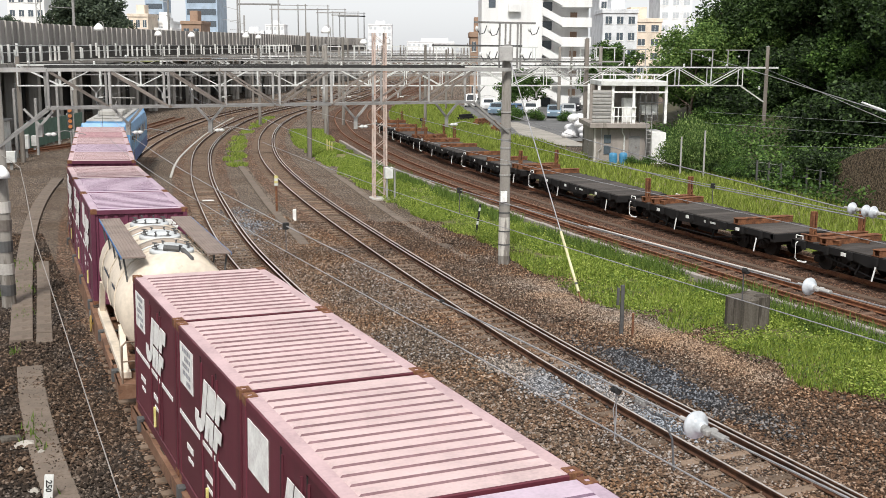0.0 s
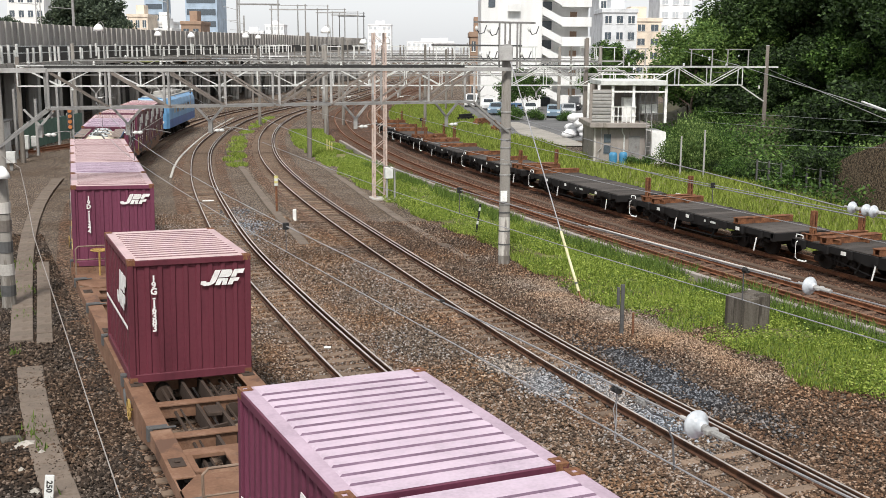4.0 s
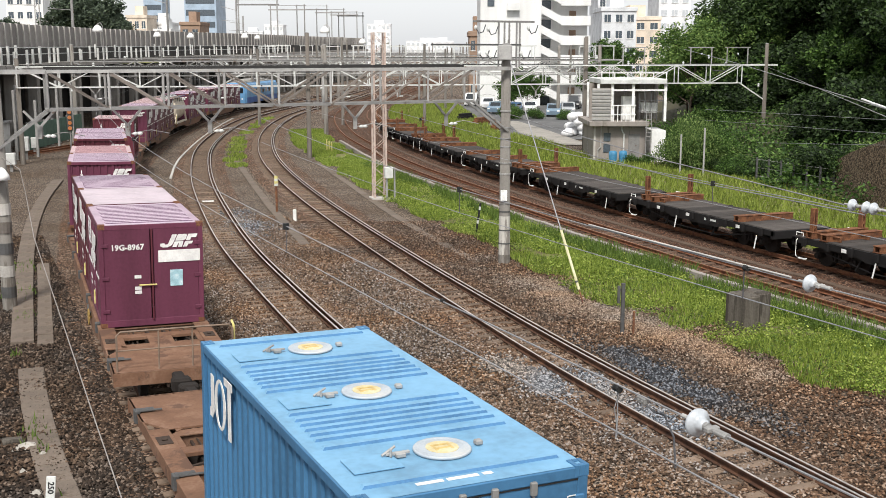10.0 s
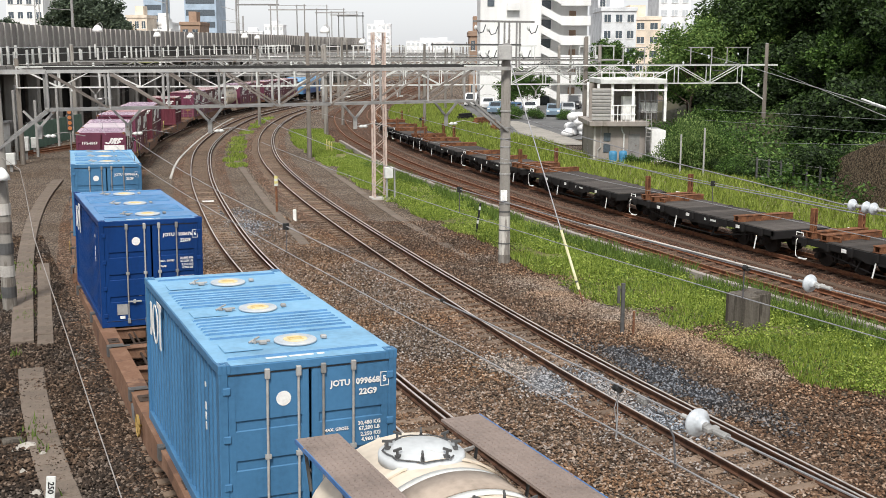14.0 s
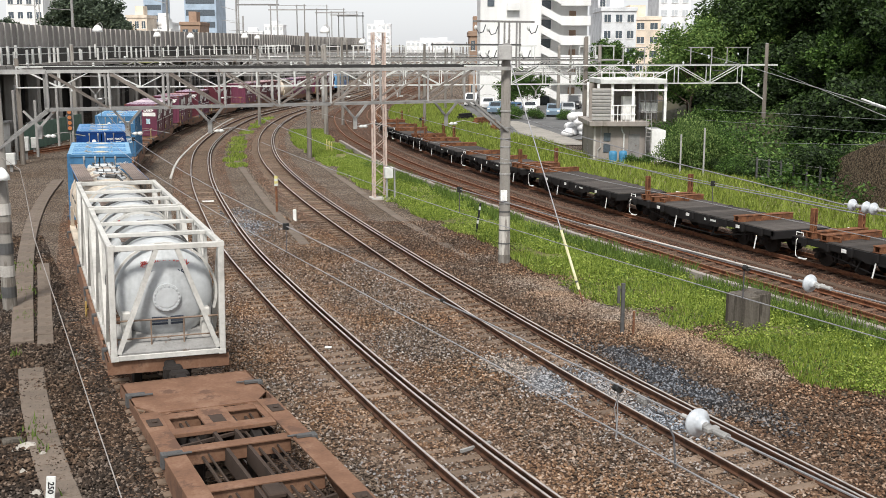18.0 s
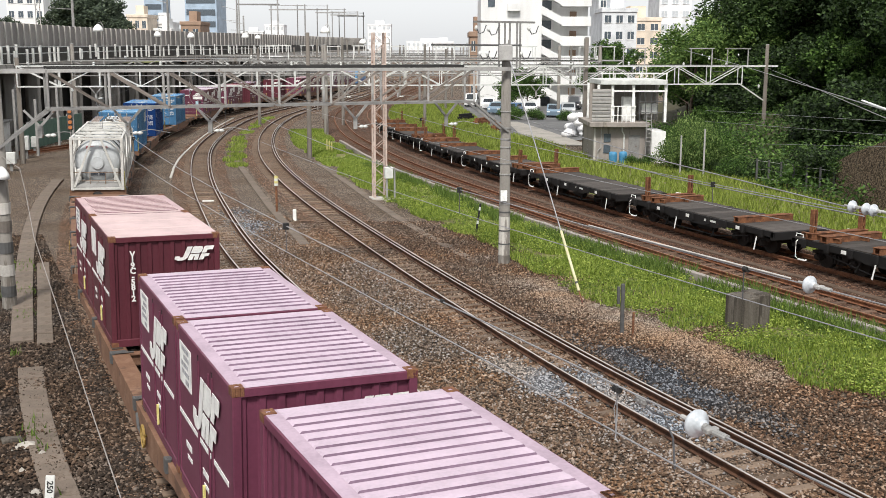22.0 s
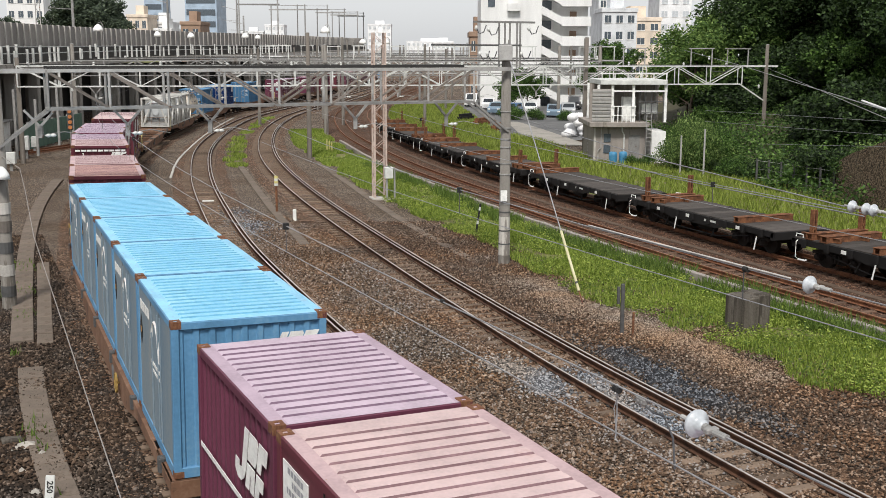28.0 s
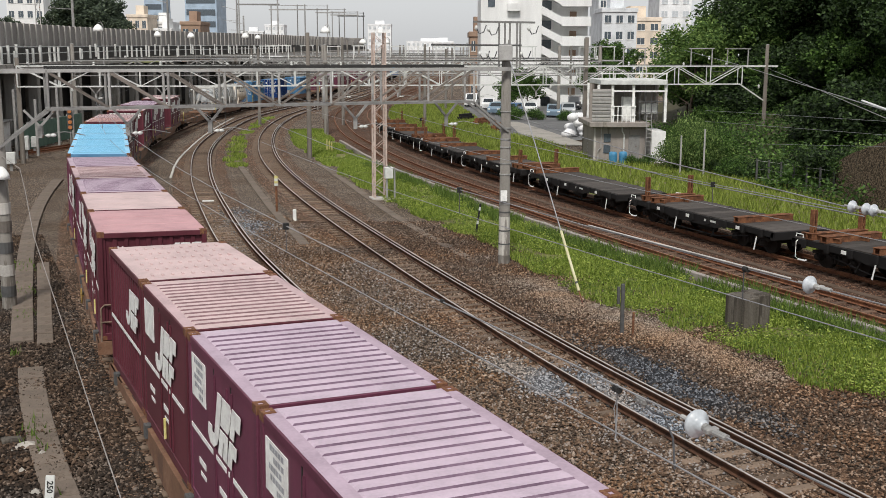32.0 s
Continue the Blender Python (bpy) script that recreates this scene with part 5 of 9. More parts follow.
def manhole():
    s = Shape().tube((0, 0.06, 0), (0, -0.03, 0), 0.3, 28)
    s.tube((0, -0.03, 0), (0, -0.045, 0), 0.22, 24)
    for k in range(18):
        a = 2 * math.pi * k / 18
        s.tube((0.265 * math.cos(a), -0.02, 0.265 * math.sin(a)), (0.265 * math.cos(a), -0.06, 0.265 * math.sin(a)), 0.018, 6)
    return s.mesh("manhole", TANKGREY)


def tread(sx):
    """Short raised bars in a chequer over a walkway plate."""
    s = Shape()
    for i in range(78):
        for j in range(7):
            x, y = sx * (0.66 + j * 0.067), -2.66 + i * 0.069 + (0.034 if j % 2 else 0)
            a = 0.022 if (i + j) % 2 else -0.022
            s.add([(x - 0.022, y - a, 2.45), (x - 0.016, y - a - 0.008, 2.45), (x + 0.022, y + a, 2.45), (x + 0.016, y + a + 0.008, 2.45), (x, y, 2.457)], [(0, 1, 4), (1, 2, 4), (2, 3, 4), (3, 0, 4)])
    return s.mesh("tread_studs", TREAD)


def cream_tank(u, label):
    """A cream powder tank on a low frame, with two walkways and three lids."""
    L = 6.058
    ob = thing("tank_container", pose(0, 0, 0), label, "tank container", "cream tank containers")
    zc = 1.28
    part("tank", cached("ctank", lambda: tank_body(1.17, 5.9, 32).mesh("tank", CREAM, True)), None, ob, "cream tank barrel with brown stains", pose(0, 0, zc))
    for y in (-1.6, 1.6, 0.0):
        part("band", cached(("cband", y), lambda: arc_band(1.175, y, zc, 0.02, 0.08).mesh("band", CREAM)), None, ob, "weld strap")
    for sx in (-1, 1):
        w = part("walkway", cached(("cwalk", sx), lambda: Shape().box(sx * 0.62, sx * 1.1, -2.7, 2.75, 2.42, 2.45).mesh("walkway", TREAD)), None, ob, "brown tread plate walkway")
        part("edge_strip", cached(("cedge", sx), lambda: Shape().box(sx * 1.1, sx * 1.115, -2.7, 2.75, 2.4, 2.456, 0.004).mesh("edge_strip", KICK)), None, w, "blue walkway edge")
        part("tread_studs", cached(("cstud", sx), lambda: tread(sx)), None, w)
        for y in (-2.5, -1.2, 0.1, 1.4, 2.6):
            part("stay", cached(("cstay", sx), lambda: Shape().tube((sx * 1.05, 0, 2.42), (sx * 0.98, 0, 1.9), 0.02, 5).mesh("stay", DARKSTEEL)), None, w, "", pose(0, y, 0))
        part("side_frame", cached(("cside", sx), lambda: Shape().box(sx * 1.0, sx * 1.2, -3.0, 3.0, 0.0, 0.16, 0.02).prism([(-3.0, 0.1), (-2.6, 0.1), (-2.2, 0.95), (-2.4, 0.95)], sx * 1.05, sx * 1.17, "x").prism([(3.0, 0.1), (2.6, 0.1), (2.2, 0.95), (2.4, 0.95)], sx * 1.05, sx * 1.17, "x").mesh("side_frame", CREAM)), None, ob)
        part("small_print", cached(("cpr", sx), lambda: Shape().box(-0.005, 0.005, -1.6, -0.95, 0, 0.075).box(-0.005, 0.005, -0.2, 0.9, 0, 0.075).mesh("small_print", DARKPRINT)), None, ob, "dark unreadable lettering", pose(sx * 1.16, 0, zc + 0.25))
    for y in (-1.9, 0.0, 1.9):
        lid = part("lid", cached("clid", lambda: Shape().lathe([(0.46, -0.1), (0.46, -0.02), (0.44, 0.0), (0.34, 0.015), (0.32, 0.05), (0.28, 0.065), (0.02, 0.075)], 28).mesh("lid", TANKGREY, True)), None, ob, "round grey filling lid", pose(0, y, zc + 1.17))
        for k in range(8):
            a = 2 * math.pi * (k + 0.5) / 8
            part("wing_nut", cached("cnut", lambda: Shape().tube((0, 0, 0), (0, 0, 0.09), 0.015, 5).box(-0.055, 0.055, -0.01, 0.01, 0.075, 0.1).box(-0.08, 0.02, -0.02, 0.02, 0.0, 0.03).mesh("wing_nut", DARKSTEEL)), None, lid, "", pose(0.36 * math.cos(a), 0.36 * math.sin(a), 0.02, 0, 0, math.degrees(a)))
        n = 26
        part("chain", cached("cchain", lambda: Shape().path([((0.4 + 0.02 * math.sin(9 * 2 * math.pi * k / n)) * math.cos(2 * math.pi * k / n), (0.4 + 0.02 * math.sin(9 * 2 * math.pi * k / n)) * math.sin(2 * math.pi * k / n), 0.03) for k in range(n - 3)], 0.009, 5).mesh("chain", DARKSTEEL)), None, lid, "dark ring of linked clamps")
    for y in (-0.95, 0.95):
        for d, t, m in ((0, 0.03, SADDLE), (-0.3, 0.015, PALEPAINT), (0.3, 0.015, PALEPAINT)):
            part("saddle", cached(("csad", y, d), lambda: half_band(1.172, y + d, zc, t, 0.46 if d == 0 else 0.12).mesh("saddle", m, True)), None, ob, "dusty cover strip over the barrel")
    part("vent_pipe", cached("cpipe", lambda: Shape().path([(0.3, -2.75, 1.0), (0.3, -2.85, 1.8), (0.3, -2.6, 2.35), (0.15, -2.35, 2.5)], 0.05, 8).tube((0.1, -2.32, 2.5), (-0.2, -2.2, 2.52), 0.07, 8).mesh("vent_pipe", DARKSTEEL)), None, ob, "dark bent vent pipe and valve")
    RIDE.append((ob, u, L))


LOCOBLUE = mat("pale_blue_locomotive_paint", (0.13, 0.3, 0.52), 0.4, scale=1, fine=10, spots=(0.12, 0.22, 0.36), spot_scale=0.8, bump=0.02)
LOCODEEP = mat("deep_blue_locomotive_paint", (0.03, 0.1, 0.32), 0.4, scale=1, fine=10, bump=0.02)
LOCOGREY = mat("grey_locomotive_roof", (0.34, 0.33, 0.31), 0.6, scale=1, fine=10, spots=(0.2, 0.16, 0.13), spot_scale=1.5)
GLASS = mat("dark_window_glass", (0.02, 0.025, 0.03), 0.1, spec=0.6, bump=0.0)


def locomotive(u):
    ob = thing("electric_locomotive", pose(0, 0, 0), "blue electric freight locomotive with grey roof gear", "locomotive")
    h, w = 8.6, 1.4
    prof = [(-w, 1.0), (w, 1.0), (w, 2.9), (w - 0.12, 3.35), (w - 0.45, 3.62), (-w + 0.45, 3.62), (-w + 0.12, 3.35), (-w, 2.9)]
    part("body", Shape().prism(prof, -h + 0.35, h - 0.35, "y"), LOCOBLUE, ob, "pale blue body side")
    part("lower_body", Shape().box(-w - 0.01, w + 0.01, -h + 0.5, h - 0.5, 1.0, 1.75, 0.02), LOCODEEP, ob, "darker blue lower body")
    for sy in (-1, 1):
        def cab():
            v = []
            for y, k, zt in ((sy * (h - 0.36), 1.0, 3.55), (sy * h, 0.86, 3.1)):
                v += [(-w * k, y, 1.0), (w * k, y, 1.0), (w * k, y, 2.3), (w * k * 0.86, y - sy * 0.12 * (k < 1), zt), (-w * k * 0.86, y - sy * 0.12 * (k < 1), zt), (-w * k, y, 2.3)]
            f = [(0, 1, 2, 3, 4, 5), (11, 10, 9, 8, 7, 6)] + [(i, i + 6, (i + 1) % 6 + 6, (i + 1) % 6) for i in range(6)]
            return Shape().add(v, f)
        part("cab_front", cab(), LOCOBLUE, ob, "pale blue cab front")
        for sx in (-1, 1):
            part("windscreen", Shape().box(sx * 0.12, sx * 1.0, sy * (h - 0.02), sy * (h + 0.01), 2.3, 2.95), GLASS, ob, "dark windscreen")
            part("headlight", Shape().tube((sx * 0.9, sy * (h - 0.05), 1.55), (sx * 0.9, sy * (h + 0.03), 1.55), 0.11, 12), WHITE, ob, "round headlight")
        part("cab_stripe", Shape().box(-0.3, 0.3, sy * h, sy * (h + 0.02), 3.0, 3.2, 0.01), WHITE, ob, "white plate over the windscreen")
    for k in range(7):
        for sx in (-1, 1):
            part("side_window", Shape().box(sx * w, sx * (w + 0.015), -5.4 + k * 1.7, -4.5 + k * 1.7, 2.2, 2.75), GLASS if k % 2 else LOCOGREY, ob, "side window or louvre")
    part("roof", Shape().box(-0.98, 0.98, -h + 0.6, h - 0.6, 3.6, 3.7, 0.03), LOCOGREY, ob, "grey roof walkway")
    for y in (-6.0, 6.0):
        s = Shape()
        for sx in (-0.5, 0.5):
            s.tube((sx, y - 0.7, 3.75), (sx, y + 0.6, 4.15), 0.03).tube((sx, y + 0.6, 4.15), (sx, y - 0.6, 4.4), 0.025)
        s.tube((-0.8, y - 0.6, 4.4), (0.8, y - 0.6, 4.4), 0.03)
        s.box(-0.7, 0.7, y - 0.8, y + 0.8, 3.7, 3.78, 0.02)
        part("pantograph", s, LOCOGREY, ob, "folded pantograph")
    for y in (-3, -1, 1.2, 3.2):
        part("roof_box", Shape().box(-0.7, 0.7, y - 0.7, y + 0.7, 3.68, 4.0, 0.06), LOCOGREY, ob)
    for y in (-5.8, 0.0, 5.8):
        bogie(y, ob)
    part("coupler", CACHE["cpl"], None, ob, "", pose(0, -h, 0))
    WAGONS.append((ob, u))


iso_box(-68.65, STEELBLUE, "azure", "JOTU  099763 4", "22G9", "steel-blue bulk container with three round roof hatches")
iso_box(-82.75, COBALT, "cobalt", "JOTU  100676 6", "22G9", "cobalt-blue bulk container with three round roof hatches")
iso_box(-95.87, STEELBLUE, "azure", "JOTU  099668 5", "22G9", "light blue bulk container with three round roof hatches")
cream_tank(26.8, "cream powder tank container with brown walkways")
cream_tank(-104.18, "cream powder tank container with brown walkways")
framed_tank(-110.93, "pale grey tank in an off-white steel frame", "UT10C-5080")
framed_tank(-117.3, "pale grey tank in an off-white steel frame with red lettering", "UT10C-508")
locomotive(74.4)


# ---- catenary gantries, poles and wires ----
def lerp(p, q, k):
    return Vector(p) + (Vector(q) - Vector(p)) * k


def pole(ob, x, y, h, r=0.19, material=None, bands=True, n=14):
    p = part("post", Shape().lathe([(r * 1.12, -0.3), (r * 1.12, 0.0), (r * 0.86, h)], n), material or POSTGREY, ob, "round concrete post", pose(x, y, 0), True)
    part("post_cap", Shape().lathe([(r * 0.9, h), (r * 0.9, h + 0.03), (0.03, h + 0.06)], n), GALV, p)
    return p


BRACE = mat("brown_weathered_angle_steel", (0.2, 0.175, 0.155), 0.75, 0.1, scale=3, hue=0.25)
DARKPOST = mat("grey_brown_weathered_post", (0.15, 0.132, 0.115), 0.9, scale=2, fine=20, streak=True, spots=(0.3, 0.28, 0.25), spot_scale=2, spot_at=0.62)
POSTGREY = mat("mottled_grey_post", (0.22, 0.205, 0.185), 0.9, scale=2, fine=20, streak=True, spots=(0.13, 0.115, 0.1), spot_scale=2.5, spot_at=0.52)
CABLETRAY = mat("black_cable_tray", (0.035, 0.034, 0.033), 0.8, scale=3)


def truss(ob, p, q, zb, zt, panels, w=0.7, first_up=True, material=None, zigzag=False, tray=0.07, brace=None, far=False):
    """A braced box beam from p to q in plan."""
    material = material or GALV
    a, b = Vector((*p, 0)), Vector((*q, 0))
    d = (b - a).normalized()
    s = Vector((d.y, -d.x, 0))
    up = Vector((0, 0, 1))
    lace = Shape()

    def bar(name, p0, p1, t, m):
        if far:
            lace.beam(p0, p1, t, t)
        else:
            part(name, Shape().beam(p0, p1, t, t), m, ob)
    for k in (-1, 1):
        o = s * k * w / 2
        part("top_chord", Shape().beam(a + o + up * zt, b + o + up * zt, 0.09, 0.09), material, ob)
        part("bottom_chord", Shape().beam(a + o + up * zb, b + o + up * zb, 0.075, 0.075), material, ob)
        for i in range(panels + 1):
            c = lerp(a, b, i / panels) + o
            bar("upright", c + up * zb, c + up * zt, 0.07, material)
            if i < panels:
                e = lerp(a, b, (i + 1) / panels) + o
                down = (i < panels / 2) if not zigzag else i % 2 == 0
                lo, hi = (e, c) if down else (c, e)
                bar("brace", hi + up * zt, lo + up * zb, 0.06, brace or material)
    part("cable_tray", Shape().beam(a - s * (w / 2 + 0.08) + up * (zt + 0.09), b - s * (w / 2 + 0.08) + up * (zt + 0.05 + tray / 2), tray, tray), CABLETRAY, ob, "dark cable tray along the beam")
    for i in range(panels + 1):
        c = lerp(a, b, i / panels)
        bar("cross_bar", c - s * w / 2 + up * zt, c + s * w / 2 + up * zt, 0.07, material)
        bar("cross_bar", c - s * w / 2 + up * zb, c + s * w / 2 + up * zb, 0.06, material)
    if far:
        tagged(part("bracing", lace, material, ob, "zigzag bracing of the beam"), kind="stuff")




def insulator_mesh(r, n=1):
    s = Shape()
    for k in range(n):
        s.lathe([(r * 0.3, -0.1), (r * 0.42, -0.07), (r * 0.9, -0.03), (r, 0.0), (r * 0.86, 0.035), (r * 0.55, 0.065), (r * 0.3, 0.09)], 20, pose(0, 0, k * 0.13))
    return s.mesh("insulator", PALEPAINT, True)


def drop_arm(ob, p, zb, drop, d, material=None):
    """A V hanger under a beam with a pair of insulators and a short wire arm."""
    a, up = Vector((*p, 0)), Vector((0, 0, 1))
    d = Vector((*d, 0))
    s = Shape()
    for k in (-1, 1):
        s.beam(a + d * 0.45 * k + up * zb, a + up * (zb - drop * 0.6), 0.07, 0.07)
    s.beam(a + up * (zb - drop * 0.55), a + up * (zb - drop), 0.13, 0.13)
    h = part("drop_bracket", s, material or GALV, ob, "V-shaped hanging bracket")
    for k in (1, 2):
        part("insulator", cached("ins9", lambda: insulator_mesh(0.06)), None, h, "small white insulator", Matrix.Translation(a + d * (0.14 * k + 0.08) + up * (zb - drop * 0.92)) @ Vector((*d.xy, 0)).to_track_quat("Z", "Y").to_matrix().to_4x4())
    part("arm", Shape().path([a + up * (zb - drop * 0.92), a + d * 0.7 + up * (zb - drop * 0.8), a + d * 1.3 + up * (zb - drop * 0.95)], 0.014), GALV, h)


# first gantry, over three tracks
g1a, g1b = Vector((-13.3, 32.5)), Vector((2.29, 39.93))
g1d = (g1b - g1a).normalized()
gantry = thing("catenary_gantry", pose(0, 0, 0), "grey steel catenary gantry on two concrete posts over the tracks", "catenary gantry", "catenary gantries")
pole(gantry, *g1b, 8.0)
pole(gantry, *g1a, 7.6)
for z, m in ((0.35, DARKSTEEL), (1.0, PALECONC), (1.7, DARKSTEEL), (2.35, BRACE), (2.9, PALECONC)):
    part("band", Shape().lathe([(0.222, z), (0.222, z + 0.34)], 14), m, gantry, "band round the post", pose(*g1a, 0))
truss(gantry, g1a + g1d * 1.45, g1b - g1d * 1.5, 6.02, 7.16, 8, 0.75, True, None, False, 0.09, BRACE)
for a, k in ((g1a, 1), (g1b, -1)):
    for o in (-0.3, 0.3):
        s = Vector((g1d.y, -g1d.x)) * o
        part("top_chord", Shape().beam((*(a + s), 7.16), (*(a + g1d * 1.45 * k + s), 7.16), 0.13, 0.13), GALV, gantry)
        part("knee_brace", Shape().beam((*(a + s * 0.6), 4.9), (*(a + g1d * 1.5 * k + s), 6.02), 0.075, 0.075), GALV, gantry)
for k in (0.07, 0.22, 0.37, 0.66, 0.86):
    drop_arm(gantry, g1a + (g1b - g1a) * k, 6.0, 0.85, g1d)
# ironwork on top of the near post
top = Shape()
c = Vector((2.29, 39.93, 0))
dx = Vector((*g1d, 0))
for o in (-0.32, -0.08, 0.12, 0.42, 0.55):
    top.tube(c + dx * o + Vector((0, 0, 7.2)), c + dx * o + Vector((0, 0, 8.85)), 0.035)
part("mast_frame", top, GALV, gantry, "upright pipes on top of the post")
part("cross_arm", Shape().beam(c - dx * 1.35 + Vector((0, 0, 8.82)), c + dx * 1.15 + Vector((0, 0, 8.82)), 0.07, 0.07), GALV, gantry)
part("cross_arm", Shape().beam(c - dx * 3.0 + Vector((0, 0, 8.0)), c + dx * 0.6 + Vector((0, 0, 8.0)), 0.06, 0.06), DARKSTEEL, gantry)
part("switch_box", Shape().box(1.98, 2.48, 39.5, 39.72, 7.45, 8.0, 0.03), GALV, gantry, "grey switch box")
for o, z in ((-1.25, 8.6), (-0.75, 8.55), (0.9, 8.6), (-1.1, 7.7), (-0.8, 7.7), (0.6, 7.7)):
    q = c + dx * o + Vector((0, -0.1, z))
    part("insulator", cached("ins9", lambda: insulator_mesh(0.06)), None, gantry, "small white insulator", Matrix.Translation(q))
    part("jumper", Shape().path([q, q + dx * 0.12 + Vector((0, 0, -0.2)), q + dx * 0.3 + Vector((0, 0, -0.15)), q + dx * 0.4 + Vector((0, 0, 0.1))], 0.02), DARKWIRE, gantry, "hanging black jumper cable")
for z in (5.6, 5.0, 4.6, 4.3, 3.7, 3.3, 2.2, 1.9, 1.2, 0.7):
    part("band", Shape().lathe([(0.222 - 0.004 * z, z), (0.222 - 0.004 * z, z + 0.05)], 14), DARKSTEEL if z < 2 else GALV, gantry, "steel band round the post", pose(2.29, 39.93, 0))
part("number_plate", Shape().box(2.12, 2.36, 39.66, 39.68, 2.35, 2.75), WHITE, gantry, "small white plate")
part("guard_sleeve", Shape().lathe([(0.213, 0.3), (0.209, 1.75)], 14), cached("patch", lambda: mat("patchy_white_post_paint", (0.5, 0.48, 0.44), 0.85, scale=1.6, fine=20, streak=True, spots=(0.22, 0.2, 0.18), spot_scale=2.2, spot_at=0.52)), gantry, "pale painted band", pose(2.29, 39.93, 0))

# second gantry, wider and farther
g2a, g2b = Vector((-29.6, 76.4)), Vector((26.1, 88.9))
g2d = (g2b - g2a).normalized()
gantry = thing("catenary_gantry", pose(0, 0, 0), "long pale steel catenary gantry on concrete posts over the yard", "catenary gantry", "catenary gantries")
for k, h in ((0.0, 7.3), (0.353, 9.1), (0.731, 8.9), (1.0, 8.4)):
    p = g2a + (g2b - g2a) * k
    pole(gantry, p.x, p.y, h, 0.16, DARKPOST)
truss(gantry, g2a, g2b - g2d * 2.3, 5.3, 6.72, 20, 0.75, True, PALEPAINT, True)
part("knee_brace", Shape().beam((*(g2b - g2d * 2.3), 5.3), (*g2b, 3.9), 0.1, 0.1), PALEPAINT, gantry)
part("top_chord", Shape().beam((*(g2b - g2d * 2.3), 6.72), (*(g2b + g2d * 1.0), 6.72), 0.14, 0.14), PALEPAINT, gantry)
for k in (0.8, 0.9, 0.955):
    p = g2a + (g2b - g2a) * k
    s = Shape()
    for e in (-0.9, 0.9):
        s.beam((*(p + g2d * e), 6.7), (*(p + g2d * e), 8.1), 0.08, 0.08)
    s.beam((*(p - g2d * 1.1), 8.1), (*(p + g2d * 1.1), 8.1), 0.08, 0.08)
    part("top_frame", s, GALV, gantry, "small upright frame on the beam")
    part("insulator", cached("ins9", lambda: insulator_mesh(0.06)), None, gantry, "small white insulator", pose(p.x, p.y - 0.2, 7.6))
for k in (0.09, 0.17, 0.24, 0.4, 0.47, 0.58, 0.66, 0.76):
    drop_arm(gantry, g2a + (g2b - g2a) * k, 5.3, 0.9, g2d)

frng = np.random.default_rng(12)
for k in range(26):
    p = g2a + (g2b - g2a) * (k + 0.3 + 0.4 * frng.random()) / 26
    z = (6.95, 5.15, 6.9, 7.4)[k % 4]
    part("insulator", cached("ins8", lambda: insulator_mesh(0.09, 2)), None, gantry, "white porcelain insulator", pose(p.x, p.y - 0.4, z - 0.1, 0 if k % 3 else 60))
for k in range(7):
    p = g2a + (g2b - g2a) * (k + 0.5) / 7
    part("jumper", Shape().path([(p.x - 1.2, p.y - 0.4, 6.75), (p.x - 0.6, p.y - 0.4, 6.3), (p.x + 0.3, p.y - 0.4, 6.25), (p.x + 1.1, p.y - 0.4, 6.7)], 0.03), DARKWIRE, gantry, "hanging black jumper cable")
# gantries beyond it
for gy, x0, x1, zb, zt in ((104.0, -34.0, 15.5, 5.55, 6.9), (128.0, -38.0, 14.0, 5.6, 7.0), (165.0, -36.0, 8.0, 5.7, 7.2), (215.0, -34.0, 4.0, 5.8, 7.4)):
    gantry = thing("catenary_gantry", pose(0, 0, 0), "distant grey catenary gantry spanning the tracks", "catenary gantry", "catenary gantries")
    a, b = Vector((x0, gy - 3)), Vector((x1, gy + 5))
    for k in (0.0, 0.46, 1.0):
        p = a + (b - a) * k
        pole(gantry, p.x, p.y, zt + 1.5, 0.2, None, False, 10)
    truss(gantry, a, b, zb, zt, 18, 0.75, True, GALV, True, far=True)

def far_gantry(y, x0, x1, zb, zt, posts):
    """A thin far portal: two chords, its bracing, posts and upright frames."""
    ob = thing("catenary_gantry", pose(0, 0, 0), "thin distant catenary portal with upright frames", "catenary gantry", "catenary gantries")
    for z in (zb, zt):
        part("chord", Shape().beam((x0, y, z), (x1, y + 6, z), 0.16, 0.16), GALV, ob)
    s, n = Shape(), int((x1 - x0) / 2.2)
    at_x = lambda k: (x0 + (x1 - x0) * k / n, y + 6 * k / n)
    for k in range(n):
        s.beam((*at_x(k), zb if k % 2 else zt), (*at_x(k + 1), zt if k % 2 else zb), 0.09, 0.09)
    tagged(part("bracing", s, PALEPAINT, ob, "pale zigzag bracing"), kind="stuff")
    for k in range(posts):
        p = at_x(n * (k + 0.5) / posts)
        part("post", Shape().lathe([(0.17, -0.3), (0.14, zt + (1.2, 2.4, 1.7)[k % 3])], 8), POSTGREY, ob, "", pose(*p, 0))
        f = Shape()
        for e in (-1.0, 1.0):
            f.beam((p[0] + 2.2 + e, p[1], zt), (p[0] + 2.2 + e, p[1], zt + 1.5), 0.1, 0.1)
        f.beam((p[0] + 1.0, p[1], zt + 1.5), (p[0] + 3.4, p[1], zt + 1.5), 0.1, 0.1)
        part("top_frame", f, PALEPAINT, ob, "small pale upright frame on the beam")


for y, x0, x1, zb, zt, posts in ((116, -24, 20, 5.5, 6.9, 5), (147, -30, 22, 5.5, 7.0, 6), (188, -30, 24, 5.7, 7.3, 6), (245, -34, 26, 5.9, 7.6, 6), (300, -40, 22, 6.2, 8.0, 6), (370, -46, 20, 6.4, 8.4, 7)):
    far_gantry(y, x0, x1, zb, zt, posts)

